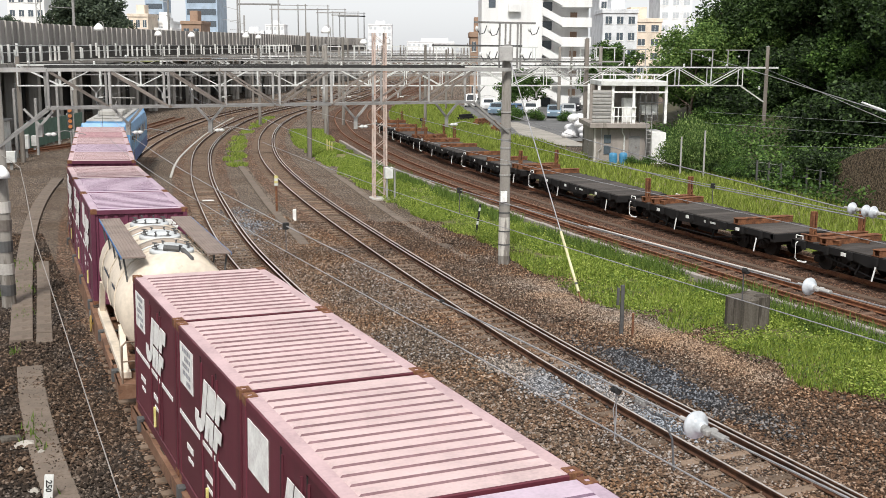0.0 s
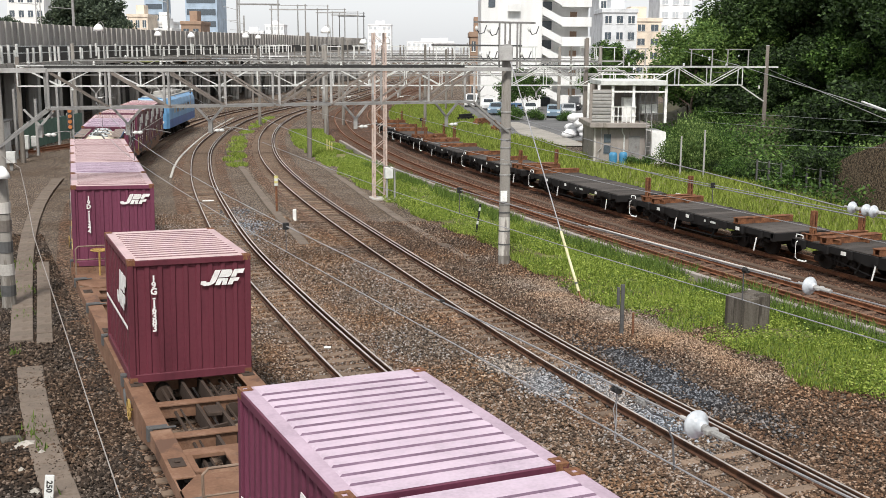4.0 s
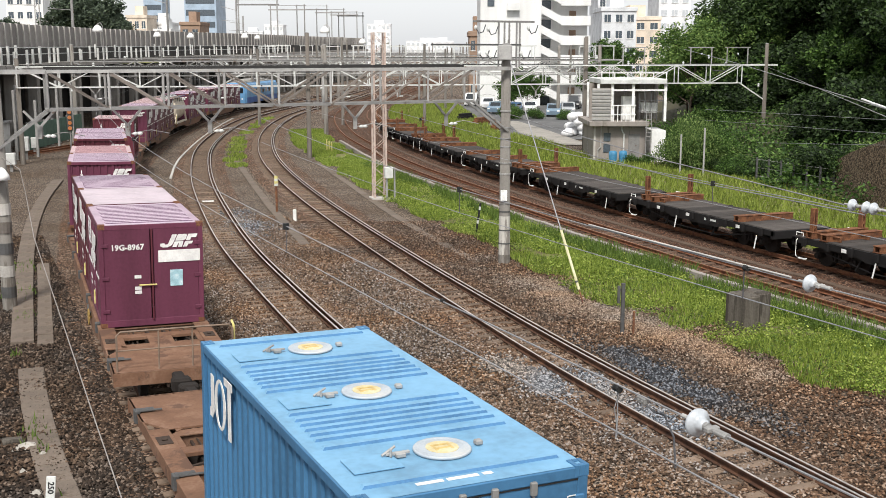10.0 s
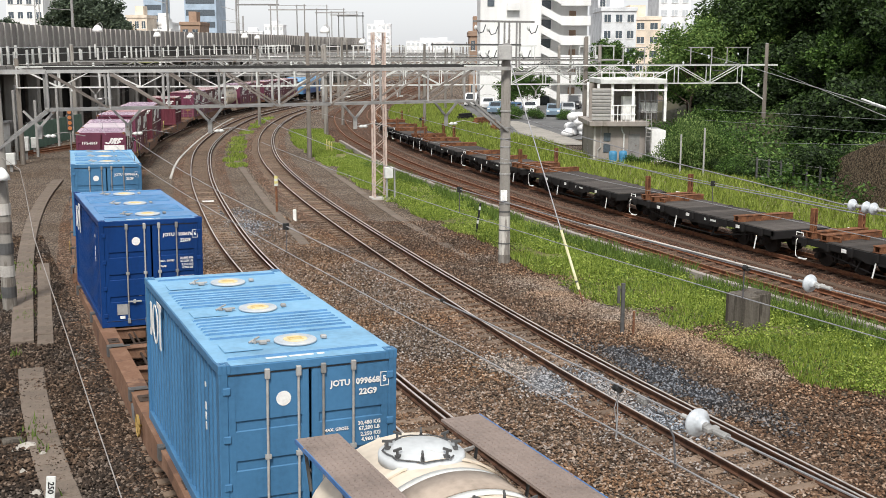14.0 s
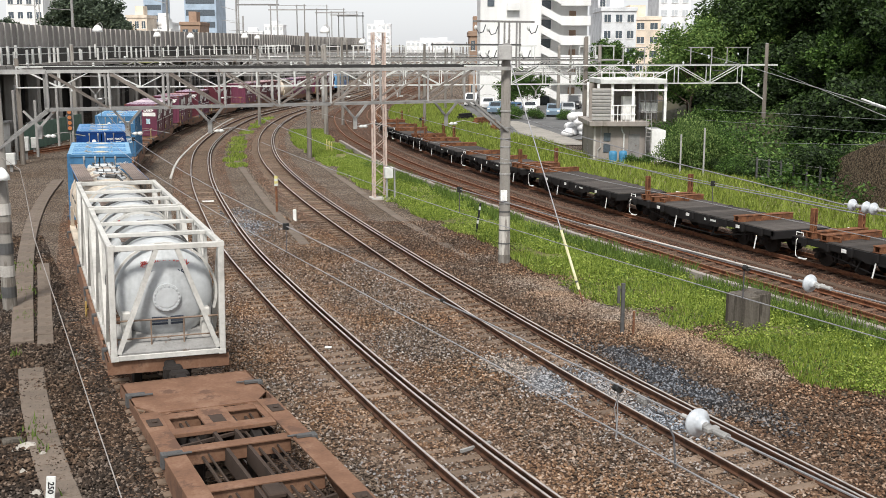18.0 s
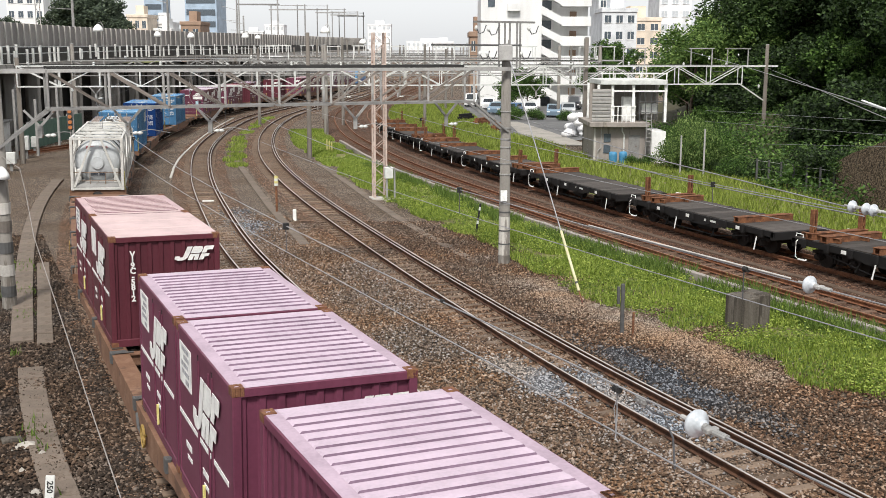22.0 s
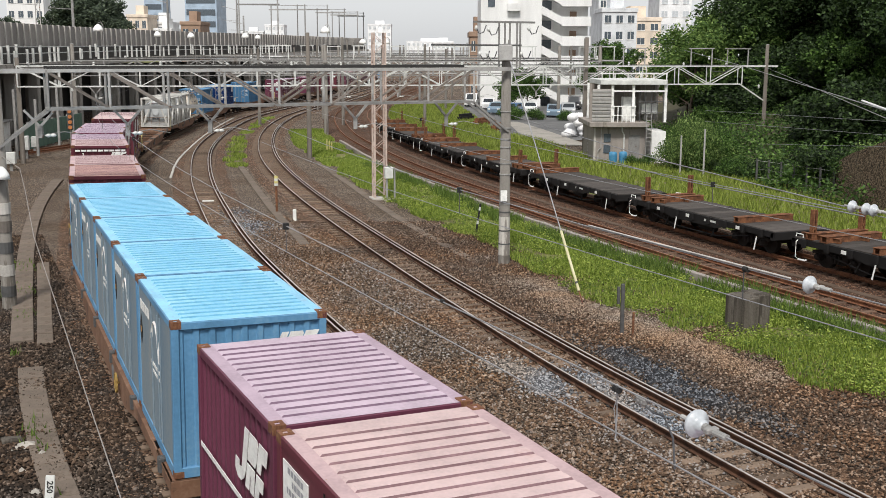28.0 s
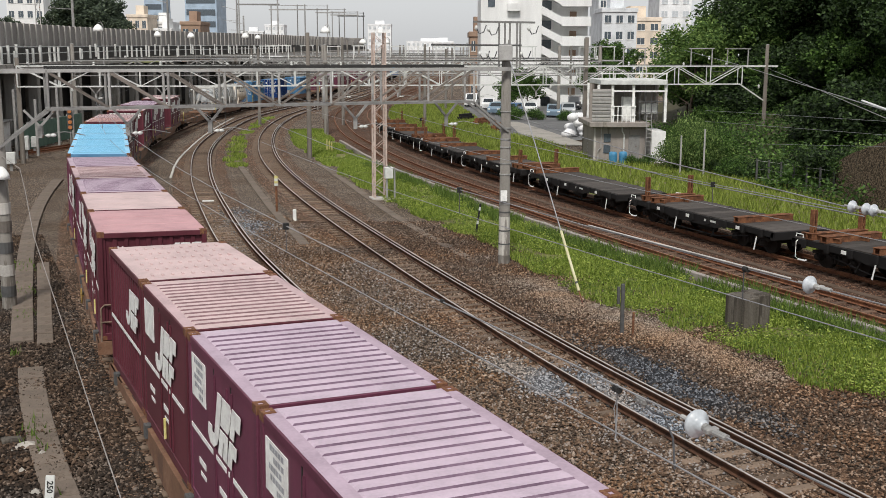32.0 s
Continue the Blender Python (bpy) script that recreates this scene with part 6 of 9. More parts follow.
# lattice tower beside the third track
tower = thing("lattice_mast", pose(-3.41, 58.07, 0, 0, 0, 18), "faded pink-white lattice steel mast with rust", "lattice mast")
for sx in (-1, 1):
    for sy in (-1, 1):
        part("leg", Shape().beam((sx * 0.32, sy * 0.24, 0), (sx * 0.3, sy * 0.22, 8.75), 0.085, 0.085), PINKLATTICE, tower)
for k in range(17):
    z = 0.15 + k * 0.5
    for sy in (-1, 1):
        d = 1 if k % 2 else -1
        part("lattice_bar", cached(("lat", d), lambda: Shape().beam((-0.31 * d, 0, 0), (0.31 * d, 0, 0.5), 0.055, 0.02).mesh("lattice_bar", PINKLATTICE)), None, tower, "", pose(0, sy * 0.24, z))
    for sx in (-1, 1):
        d = 1 if k % 2 else -1
        part("lattice_bar", cached(("lat2", d), lambda: Shape().beam((0, -0.23 * d, 0), (0, 0.23 * d, 0.5), 0.02, 0.05).mesh("lattice_bar", PINKLATTICE)), None, tower, "", pose(sx * 0.31, 0, z))
part("base", Shape().box(-0.5, 0.5, -0.42, 0.42, -0.2, 0.06, 0.02), PALECONC, tower, "concrete footing")
part("lamp", Shape().lathe([(0.04, 0.3), (0.16, 0.2), (0.22, 0.0), (0.04, -0.02)], 14), WHITE, tower, "white bell lamp on top", pose(0.1, 0, 8.75))
cab = thing("equipment_cabinet", pose(-2.78, 57.4, 0, 0, 0, 15), "small grey trackside cabinet on posts", "cabinet")
part("post", Shape().box(-0.25, -0.17, -0.04, 0.04, -0.1, 1.7), GALV, cab)
part("post", Shape().box(0.17, 0.25, -0.04, 0.04, -0.1, 1.7), GALV, cab)
part("box", Shape().box(-0.34, 0.1, -0.2, 0.15, 1.15, 1.75, 0.03), PALEPAINT, cab)
part("base", Shape().box(-0.3, 0.75, -0.3, 0.3, -0.15, 0.05, 0.02), PALECONC, cab)

# wires over the tracks
WIRES = []


def wire(pts, r, name, label, material=None):
    WIRES.append(solid(name, Shape().path(pts, r, 5), material or WIRE, label, "overhead wire", "overhead wires"))


def catenary(C, off, stops, z_c=5.0, z_m=5.35):
    """A contact wire and its messenger in spans between stops, with droppers."""
    L = aside(C, off)
    for a, b, zm in stops:
        S = cut(L, a, b)
        S = S[:: max(1, len(S) // 14)]
        n = len(S) - 1
        t = np.linspace(0, 1, n + 1)
        con = thing("overhead_wire", pose(0, 0, 0), "contact wire and messenger wire with droppers", "overhead wire", "overhead wires")
        m = [(p[0], p[1], z_m + (zm - z_m) * (2 * k - 1) ** 2) for p, k in zip(S, t)]
        part("contact_wire", Shape().path([(p[0], p[1], z_c) for p in S], 0.0065, 5), WIRE, con)
        part("messenger_wire", Shape().path(m, 0.0075, 5), WIRE, con)
        for k in range(1, n, 4):
            part("dropper", Shape().tube((S[k][0], S[k][1], z_c), m[k], 0.008, 4), DARKWIRE, con)
            part("clip", Shape().tube((S[k][0], S[k][1], m[k][2] - 0.05), (S[k][0], S[k][1], m[k][2] + 0.04), 0.045, 8), BLACK, con, "black wire clip")


for C, off, first in ((TRACK_A, 0.05, 36), (TRACK_B, -0.48, 37), (TRACK_C, -0.8, 40)):
    catenary(C, off, [(-14, first, 5.75), (first + 0.5, 80, 5.9), (80.5, 122, 5.9), (122.5, 165, 5.9)])
for C, first in ((TRACK_D, 41), (TRACK_E, 42)):
    catenary(C, 0.0, [(85, 122, 5.9), (122.5, 165, 5.9)])


# ---- viaduct behind the freight track ----
VIA = aside(TRACK_A, -10.5)
BARRIER = mat("grey_noise_barrier", (0.27, 0.25, 0.235), 0.8, scale=0.6, fine=8, hue=0.22, streak=True)
# near-black concrete: the viaduct's own shade is put into this colour
SHADEWALL = mat("under_deck_shade_wall", (0.06, 0.056, 0.052), 0.9, scale=0.6, streak=True)


def rise(y):
    return max(0.0, (y - 90) * 0.0075)


def lifted(shape):
    shape.v = [(x, y, z + rise(y)) for x, y, z in shape.v]
    return shape


VL = cut(VIA, 60, 345)[::8]
via = thing("railway_viaduct", pose(0, 0, 0), "grey concrete railway viaduct with noise barrier", "viaduct", kind="structure")
part("deck", lifted(sweep(VL, [(0.0, 6.15), (0.0, 8.1), (-9.5, 8.1), (-9.5, 6.15)])), SHADEWALL, via, "deck side coloured dark as shade")
part("fascia", lifted(sweep(VL, [(0.95, 6.2), (0.95, 6.6), (0.01, 6.6), (0.01, 6.2)])), CONCRETE, via, "weathered concrete edge beam")
part("ledge", lifted(sweep(VL, [(0.9, 6.6), (0.9, 6.72), (0.004, 6.72), (0.004, 6.6)])), CONCRETE, via)
# added wall whose dark colour stands for the shade below the deck
part("back_wall", sweep(VL, [(-9.0, -0.1), (-9.0, 6.1), (-9.4, 6.1), (-9.4, -0.1)]), SHADEWALL, via, "dark wall added to fill the shade under the deck")
acc = np.r_[0, np.cumsum(np.hypot(*np.diff(VL, axis=0).T))]


def on(s, off=0.0):
    L = aside(VL, off)
    return Vector((np.interp(s, acc, L[:, 0]), np.interp(s, acc, L[:, 1])))


def turn_at(s):
    d = on(s + 0.5) - on(s - 0.5)
    return -math.degrees(math.atan2(d.x, d.y))


for s in np.arange(2, acc[-1] - 2, 7.5):
    for off in (-0.8, -8.0):
        p = on(s, off)
        part("column", cached("vcol", lambda: Shape().box(-0.45, 0.45, -0.5, 0.5, -0.2, 6.2, 0.05).mesh("column", CONCRETE)), None, via, "", pose(p.x, p.y, 0, 0, 0, turn_at(s)))
for s in np.arange(1, acc[-1] - 3, 2.0):
    p = on(s, -0.25)
    z = 8.1 + rise(p.y)
    part("barrier_post", cached(("vbp", round(s) % 3), lambda: Shape().box(-0.12, 0.12, -0.09, 0.09, -0.5 - 0.6 * (round(s) % 3), 1.97).mesh("barrier_post", PALECONC)), None, via, "", pose(p.x, p.y, z, 0, 0, turn_at(s)))
    q = on(s + 1.0, -0.3)
    part("panel", cached("vpan", lambda: Shape().box(-0.05, 0.05, -0.95, 0.95, -0.3, 1.95, 0.01).mesh("panel", BARRIER)), None, via, "", pose(q.x, q.y, z, 0, 0, turn_at(s + 1)))
for s in np.arange(1.5, 160, 2.1):
    p = on(s, 0.8)
    part("rail_post", cached("vrp", lambda: Shape().box(-0.09, 0.09, -0.09, 0.09, -0.1, 1.25).mesh("rail_post", PALEPAINT)), None, via, "", pose(p.x + random.uniform(-0.3, 0.3), p.y, 6.75 + rise(p.y) + random.uniform(-0.25, 0.35)))
for z in (7.5, 8.05):
    part("hand_rail", lifted(sweep(VL[:40], [(0.78, z), (0.78, z + 0.07), (0.85, z + 0.07), (0.85, z)])), PALEPAINT, via)

# masts and portals standing on the viaduct
for px, top, wide in ((88, 15.5, 0), (140, 15.5, 0), (300, 16, 0), (425, 16, 0), (437, 13, 0), (497, 17, 1), (547, 17, 1), (585, 18, 1), (612, 18, 1), (636, 18, 1), (655, 18, 1), (668, 18, 1)):
    k = (px - 784) / 1951
    i = int(np.argmin(np.abs(VL[:, 0] / VL[:, 1] - k)))
    x, y = VL[i]
    m = thing("catenary_mast", pose(x - 0.6, y, 8.1 + rise(y)), "grey steel catenary mast on the viaduct", "catenary mast", "viaduct masts")
    h = top - 8.1
    if px == 88:
        for a in (-0.2, 0.2):
            part("post", Shape().beam((a, 0, 0), (a, 0, h), 0.07, 0.07), GALV, m)
        for j in range(10):
            part("lattice_bar", Shape().beam((-0.2 if j % 2 else 0.2, 0, j * 0.7), (0.2 if j % 2 else -0.2, 0, j * 0.7 + 0.7), 0.04, 0.04), GALV, m)
    else:
        part("post", Shape().lathe([(0.16, 0), (0.13, h)], 8), GALV, m)
    if wide:
        part("post", Shape().lathe([(0.16, 0), (0.13, h)], 8), GALV, m, "", pose(-7.5, 0, 0))
        part("cross_arm", Shape().beam((0.4, 0, h - 1.2), (-8, 0, h - 1.2), 0.2, 0.3), GALV, m)
        part("cross_arm", Shape().beam((0.4, 0, h - 0.3), (-8, 0, h - 0.3), 0.12, 0.12), GALV, m)
    else:
        part("cross_arm", Shape().beam((0, 0, h * 0.72), (-2.4, 0, h * 0.8), 0.07, 0.07), GALV, m)
        part("cross_arm", Shape().beam((0, 0, h * 0.5), (-2.4, 0, h * 0.52), 0.06, 0.06), GALV, m)

# bell lamps over the yard
for x, y, z, foot in ((-23.9, 76.6, 9.2, 6.7), (-26.5, 102.5, 9.2, 6.9), (-23.5, 102.9, 9.1, 6.9), (-18.6, 103.7, 9.1, 6.9), (-8.7, 81.3, 9.2, 6.7), (-7.7, 105.4, 8.6, 6.9), (-5.5, 105.6, 8.6, 6.9), (-21.5, 128, 9.3, 7.0)):
    lamp = thing("yard_lamp", pose(x, y, foot), "white bell-shaped yard lamp on a thin bracket", "lamp", "yard lamps")
    h = z - foot
    part("stem", Shape().path([(0.35, 0, 0), (0.35, 0, h + 0.3), (0.2, 0, h + 0.55), (0, 0, h + 0.45)], 0.03), GALV, lamp)
    part("shade", Shape().lathe([(0.05, 0.4), (0.2, 0.3), (0.34, 0.1), (0.36, -0.1), (0.32, -0.1), (0.05, 0.25)], 16), WHITE, lamp, "white enamel shade", pose(0, 0, h), True)

# ---- buildings ----
WHITEWALL = mat("white_rendered_wall", (0.74, 0.74, 0.73), 0.8, scale=0.4, fine=6, bump=0.02, dark=(0.64, 0.64, 0.63), streak=True)
BEIGEWALL = mat("beige_tiled_wall", (0.72, 0.62, 0.51), 0.8, scale=0.4, fine=6, bump=0.02)
GREYWALL = mat("light_grey_wall", (0.64, 0.66, 0.68), 0.8, scale=0.4, fine=6, bump=0.02)
BLUEWALL = mat("blue_grey_curtain_wall", (0.36, 0.45, 0.55), 0.5, scale=0.4, fine=6, bump=0.02)
BROWNWALL = mat("brown_wall", (0.32, 0.22, 0.16), 0.85, scale=0.4, fine=6, bump=0.02)
PANE = mat("grey_window_pane", (0.08, 0.1, 0.12), 0.15, spec=0.6, bump=0.0)


# distance haze is put into these wall and pane colours
HAZEWALL = mat("haze_pale_wall", (0.78, 0.79, 0.8), 0.8, scale=0.3, fine=4, bump=0.0)
HAZEPANE = mat("haze_pale_pane", (0.5, 0.53, 0.56), 0.3, bump=0.0)


def block(name, x0, x1, y, depth, h, floors, cols, wall, label, band=False, roof_h=0.8):
    ob = thing(name, pose((x0 + x1) / 2, y, 0), label, "building", "buildings in the distance")
    w = x1 - x0
    part("wall", Shape().box(-w / 2, w / 2, 0, depth, -0.5, h), wall, ob)
    part("roof", Shape().box(-w / 2 - 0.2, w / 2 + 0.2, -0.2, depth + 0.2, h, h + roof_h, 0.05), wall, ob)
    part("roof_house", Shape().box(-w * 0.2, w * 0.2, depth * 0.3, depth * 0.7, h + roof_h, h + roof_h + 2.4), wall, ob)
    fh = h / floors
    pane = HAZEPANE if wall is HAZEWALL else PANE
    for f in range(floors):
        if band:
            wd = part("window", Shape().box(-w / 2 + 0.4, w / 2 - 0.4, -0.08, 0.05, f * fh + fh * 0.35, f * fh + fh * 0.85), pane, ob, "long window band")
            continue
        for c in range(cols):
            cx = -w / 2 + (c + 0.5) * w / cols
            ww = min(1.7, w / cols * 0.55)
            wd = part("window", cached(("win", round(ww, 2), round(fh, 2), pane.name), lambda: Shape().box(-ww / 2, ww / 2, -0.03, 0.05, 0, fh * 0.45).mesh("window", pane)), None, ob, "", pose(cx, 0, f * fh + fh * 0.35))
            part("frame", cached(("winf", round(ww, 2)), lambda: Shape().box(-ww / 2 - 0.1, ww / 2 + 0.1, -0.12, 0.02, -0.1, 0.0).box(-0.03, 0.03, -0.06, 0.0, 0, fh * 0.45).mesh("frame", WHITE)), None, wd)
    return ob


# white apartment house with an open zigzag stair
apt = thing("apartment_building", pose(0, 0, 0), "white apartment building with open zigzag stairs", "building", "buildings in the distance")
part("wall", Shape().box(5.4, 14.2, 160, 176, -0.5, 24), WHITEWALL, apt)
part("stair_wall", Shape().box(14.2, 21.3, 163.5, 176, -0.5, 24), WHITEWALL, apt, "shaded wall behind the stairs")
part("roof", Shape().box(5.2, 21.5, 159.8, 176.2, 24, 24.6, 0.05), WHITEWALL, apt)
for f in range(8):
    z = 0.55 + f * 2.79
    part("landing", Shape().box(17.2, 21.3, 159.9, 163.5, z - 0.15, z), WHITEWALL, apt)
    part("parapet", Shape().box(17.0, 21.3, 159.8, 160.0, z - 0.2, z + 1.15, 0.02), WHITEWALL, apt, "white landing parapet")
    part("flight", Shape().prism([(14.2, z + 1.45), (17.2, z - 1.3 + 1.45), (17.2, z - 1.3 + 1.75), (14.2, z + 1.75)], 160.0, 162.5, "y"), WHITEWALL, apt, "sloping stair flight")
    part("parapet", Shape().prism([(14.2, z + 1.5), (17.05, z + 0.0), (17.05, z + 1.15), (14.2, z + 2.65)], 159.8, 159.95, "y"), WHITEWALL, apt, "sloping white parapet")
    part("landing", Shape().box(14.2, 15.4, 160, 163.5, z + 1.3, z + 1.5), WHITEWALL, apt)
    part("window", Shape().box(14.5, 15.9, 163.4, 163.52, z + 0.0 - 0.6, z + 0.7), PANE, apt)
    part("door", Shape().box(18.6, 19.6, 163.4, 163.52, z, z + 2.0), BROWNWALL, apt, "stair door")
for z in (13.6, 16.4, 19.2):
    b = part("balcony", Shape().box(9.2, 11.0, 159.2, 160.0, z, z + 1.1, 0.03), WHITEWALL, apt, "small white balcony")
    part("window", Shape().box(6.4, 7.4, 159.94, 160.05, z + 0.6, z + 2.2), PANE, apt)
block("office_building", 4.2, 6.4, 175, 10, 10.2, 3, 2, BROWNWALL, "low brown building beyond the yard")
block("apartment_building", 30.8, 37.5, 215, 12, 15.5, 5, 3, GREYWALL, "light grey apartment building with few windows")
block("apartment_building", 36.6, 44.8, 228, 14, 14.2, 5, 3, BEIGEWALL, "beige apartment building with square windows")
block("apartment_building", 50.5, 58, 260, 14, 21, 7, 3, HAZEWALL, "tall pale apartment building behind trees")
block("apartment_building", 33.5, 37.5, 240, 14, 26, 8, 2, GREYWALL, "grey office building with rooftop frame")
block("office_building", -74.5, -65.4, 320, 14, 27, 8, 4, BLUEWALL, "pale blue office tower with window bands", True)
block("house", -60.5, -56, 255, 10, 13.8, 3, 2, BROWNWALL, "brown house above the viaduct wall")
block("house", -82.8, -77.5, 290, 10, 16.5, 4, 3, BEIGEWALL, "beige house above the viaduct wall")
block("house", -79.5, -74, 300, 10, 15, 4, 3, WHITEWALL, "white house above the viaduct wall")
block("house", -70, -66, 268, 10, 12.5, 3, 2, WHITEWALL, "pale house above the viaduct wall")
block("apartment_building", -118, -108, 300, 12, 23, 6, 4, WHITEWALL, "white apartment building on the skyline")
block("office_building", -97, -91, 360, 10, 30, 9, 3, BLUEWALL, "blue-grey office tower on the skyline", True)
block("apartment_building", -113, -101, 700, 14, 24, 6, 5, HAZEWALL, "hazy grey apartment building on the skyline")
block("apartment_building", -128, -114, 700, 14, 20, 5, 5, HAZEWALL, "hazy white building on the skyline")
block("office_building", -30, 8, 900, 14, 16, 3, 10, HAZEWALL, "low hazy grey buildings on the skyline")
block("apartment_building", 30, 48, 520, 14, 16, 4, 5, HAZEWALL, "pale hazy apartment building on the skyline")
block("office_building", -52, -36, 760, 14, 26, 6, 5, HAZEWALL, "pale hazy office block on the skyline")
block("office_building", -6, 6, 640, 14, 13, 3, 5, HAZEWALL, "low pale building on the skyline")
block("office_building", 22, 60, 420, 14, 9, 2, 10, WHITEWALL, "low white building beyond the car park")

# relay house beside the siding
ASPHALT = mat("grey_asphalt", (0.13, 0.13, 0.13), 0.9, scale=0.5, fine=30)
STAINED = mat("stained_grey_brown_concrete", (0.3, 0.27, 0.245), 0.9, scale=1.2, fine=20, streak=True, spots=(0.16, 0.14, 0.12), spot_scale=1.2, spot_at=0.56)
hut = thing("relay_house", pose(0, 0, 0), "concrete relay house with white steel enclosure on top", "building")
part("wall", Shape().box(10.9, 14.6, 78.6, 84.5, -0.2, 2.5), STAINED, hut, "stained concrete lower room")
part("slab", Shape().box(10.5, 14.75, 77.9, 84.8, 2.5, 2.85, 0.03), STAINED, hut, "overhanging concrete slab")
part("door", Shape().box(13.4, 14.2, 78.54, 78.62, 0.0, 1.9, 0.01), GALV, hut, "grey steel door")
part("wall", Shape().box(15.0, 16.0, 78.2, 82, -0.2, 2.2), WHITEWALL, hut, "pale concrete side wall")
part("drainpipe", Shape().path([(12.9, 78.5, 2.5), (12.9, 78.45, 2.2), (13.05, 78.45, 1.9), (13.05, 78.45, 0)], 0.05), PALEPAINT, hut)
part("lintel", Shape().box(11.0, 16.0, 78.2, 78.4, 5.0, 5.12), WHITE, hut)
for k in range(5):
    part("frame_bar", Shape().box(12.6 + k * 0.75, 12.66 + k * 0.75, 80.8, 80.86, 2.85, 5.5), GALV, hut)
for x in (11.1, 12.1, 13.6, 15.9):
    for y in (78.3, 83.8):
        part("column", Shape().box(x - 0.09, x + 0.09, y - 0.09, y + 0.09, 2.85, 5.5), WHITE, hut)
part("roof", Shape().box(11.2, 15.95, 78.0, 84.2, 5.5, 5.85, 0.03), PALEPAINT, hut, "white steel roof box")
part("roof_pipe", Shape().path([(11.0, 79, 6.5), (13.0, 79, 6.5), (13.2, 79, 6.3), (15.5, 79, 6.3)], 0.06), GALV, hut)
part("inner_wall", Shape().box(10.9, 16.0, 81.5, 81.7, 2.85, 5.5), STAINED, hut)
part("side_panel", Shape().box(10.65, 12.0, 78.05, 78.12, 2.86, 5.2, 0.01), cached('hp', lambda: mat("beige_grey_panel", (0.36, 0.34, 0.32), 0.7, scale=1, streak=True)), hut, "beige-grey sheet panel")
for k in range(9):
    part("louvre", Shape().box(10.63, 11.95, 78.0, 78.05, 2.95 + k * 0.25, 3.1 + k * 0.25, 0.01), GALV, hut)
for k in range(5):
    part("cage_bar", Shape().box(14.05 + k * 0.42, 14.1 + k * 0.42, 78.3, 78.34, 2.85, 5.0), DARKSTEEL, hut)
for z in (3.5, 4.3):
    part("cage_bar", Shape().box(13.9, 15.8, 78.29, 78.33, z, z + 0.05), DARKSTEEL, hut)
part("roof_rail", Shape().box(11.2, 15.95, 78.05, 78.12, 6.25, 6.32), WHITE, hut)
for k in range(6):
    part("roof_post", Shape().box(11.25 + k * 0.92, 11.32 + k * 0.92, 78.05, 78.12, 5.85, 6.25), WHITE, hut)
for x, z in ((11.6, 0.6), (11.6, 1.4)):
    part("window", Shape().box(x, x + 0.5, 78.55, 78.62, z, z + 0.6), PANE, hut, "small dark window")
part("wall_edge", Shape().box(10.88, 11.02, 78.52, 78.6, 0, 2.5), PALECONC, hut, "pale corner strip")
part("conduit", Shape().path([(11.4, 78.5, 2.5), (11.4, 78.5, 1.0), (11.2, 78.5, 0.8), (11.2, 78.5, 0)], 0.04), GALV, hut)
part("cabinet", Shape().box(13.0, 13.9, 79.0, 80.0, 2.85, 4.6, 0.03), WHITE, hut, "white cabinet")
part("cabinet", Shape().box(14.4, 15.6, 79.4, 80.4, 3.4, 4.1, 0.03), WHITE, hut, "white air unit")
part("cabinet", Shape().box(11.3, 12.2, 79.4, 80.4, 3.6, 4.3, 0.05), GALV, hut, "grey transformer box")
for x in (12.2, 12.5, 12.8, 13.1, 13.4, 13.7):
    part("fence_bar", Shape().box(x - 0.03, x + 0.03, 78.1, 78.16, 2.85, 4.0), WHITE, hut)
for z in (3.3, 3.95):
    part("fence_rail", Shape().box(12.1, 13.8, 78.09, 78.17, z, z + 0.06), WHITE, hut)
for x in (14.5, 14.85):
    part("ladder_rail", Shape().box(x - 0.025, x + 0.025, 77.7, 77.75, 0, 3.6), GALV, hut)
for k in range(11):
    part("rung", Shape().tube((14.5, 77.72, 0.3 + k * 0.3), (14.85, 77.72, 0.3 + k * 0.3), 0.015, 5), GALV, hut)
BLUEPLASTIC = mat("faded_blue_plastic", (0.06, 0.22, 0.38), 0.45, scale=2)
for x, y in ((12.0, 76.6), (12.75, 76.8)):
    solid("plastic_barrel", Shape().lathe([(0.26, 0), (0.3, 0.1), (0.28, 0.3), (0.3, 0.6), (0.28, 0.85), (0.2, 0.92), (0.02, 0.93)], 18), BLUEPLASTIC, "blue plastic barrel standing in grass", "barrel", "blue barrels", m=pose(x, y, -0.05), smooth=True)
solid("utility_box", Shape().box(-0.4, 0.4, -0.3, 0.3, 0, 1.2, 0.03), PALEPAINT, "pale utility box beside the post", "utility box", m=pose(11.3, 82.0, -0.05))

# car park
solid("car_park", Shape().add([(2, 104, 0.0), (8.8, 98, 0.0), (24, 98, 0.0), (34, 158, 0.0), (2, 165, 0.0)], [(0, 1, 2, 3, 4)]), ASPHALT, "grey asphalt car park", "car park", kind="structure")
TROUGH_PATH = mat("dusty_path_concrete", (0.3, 0.28, 0.25), 0.92, scale=0.8, fine=20, spots=(0.22, 0.2, 0.17), spot_scale=0.7)
solid("pavement", Shape().add([(7.4, 104, 0.02), (10.2, 92, 0.02), (12.5, 92, 0.02), (10.2, 112, 0.02), (8.5, 124, 0.02), (7.2, 124, 0.02)], [(0, 1, 2, 3, 4, 5)]), TROUGH_PATH, "pale concrete path into the car park", "path", kind="structure")
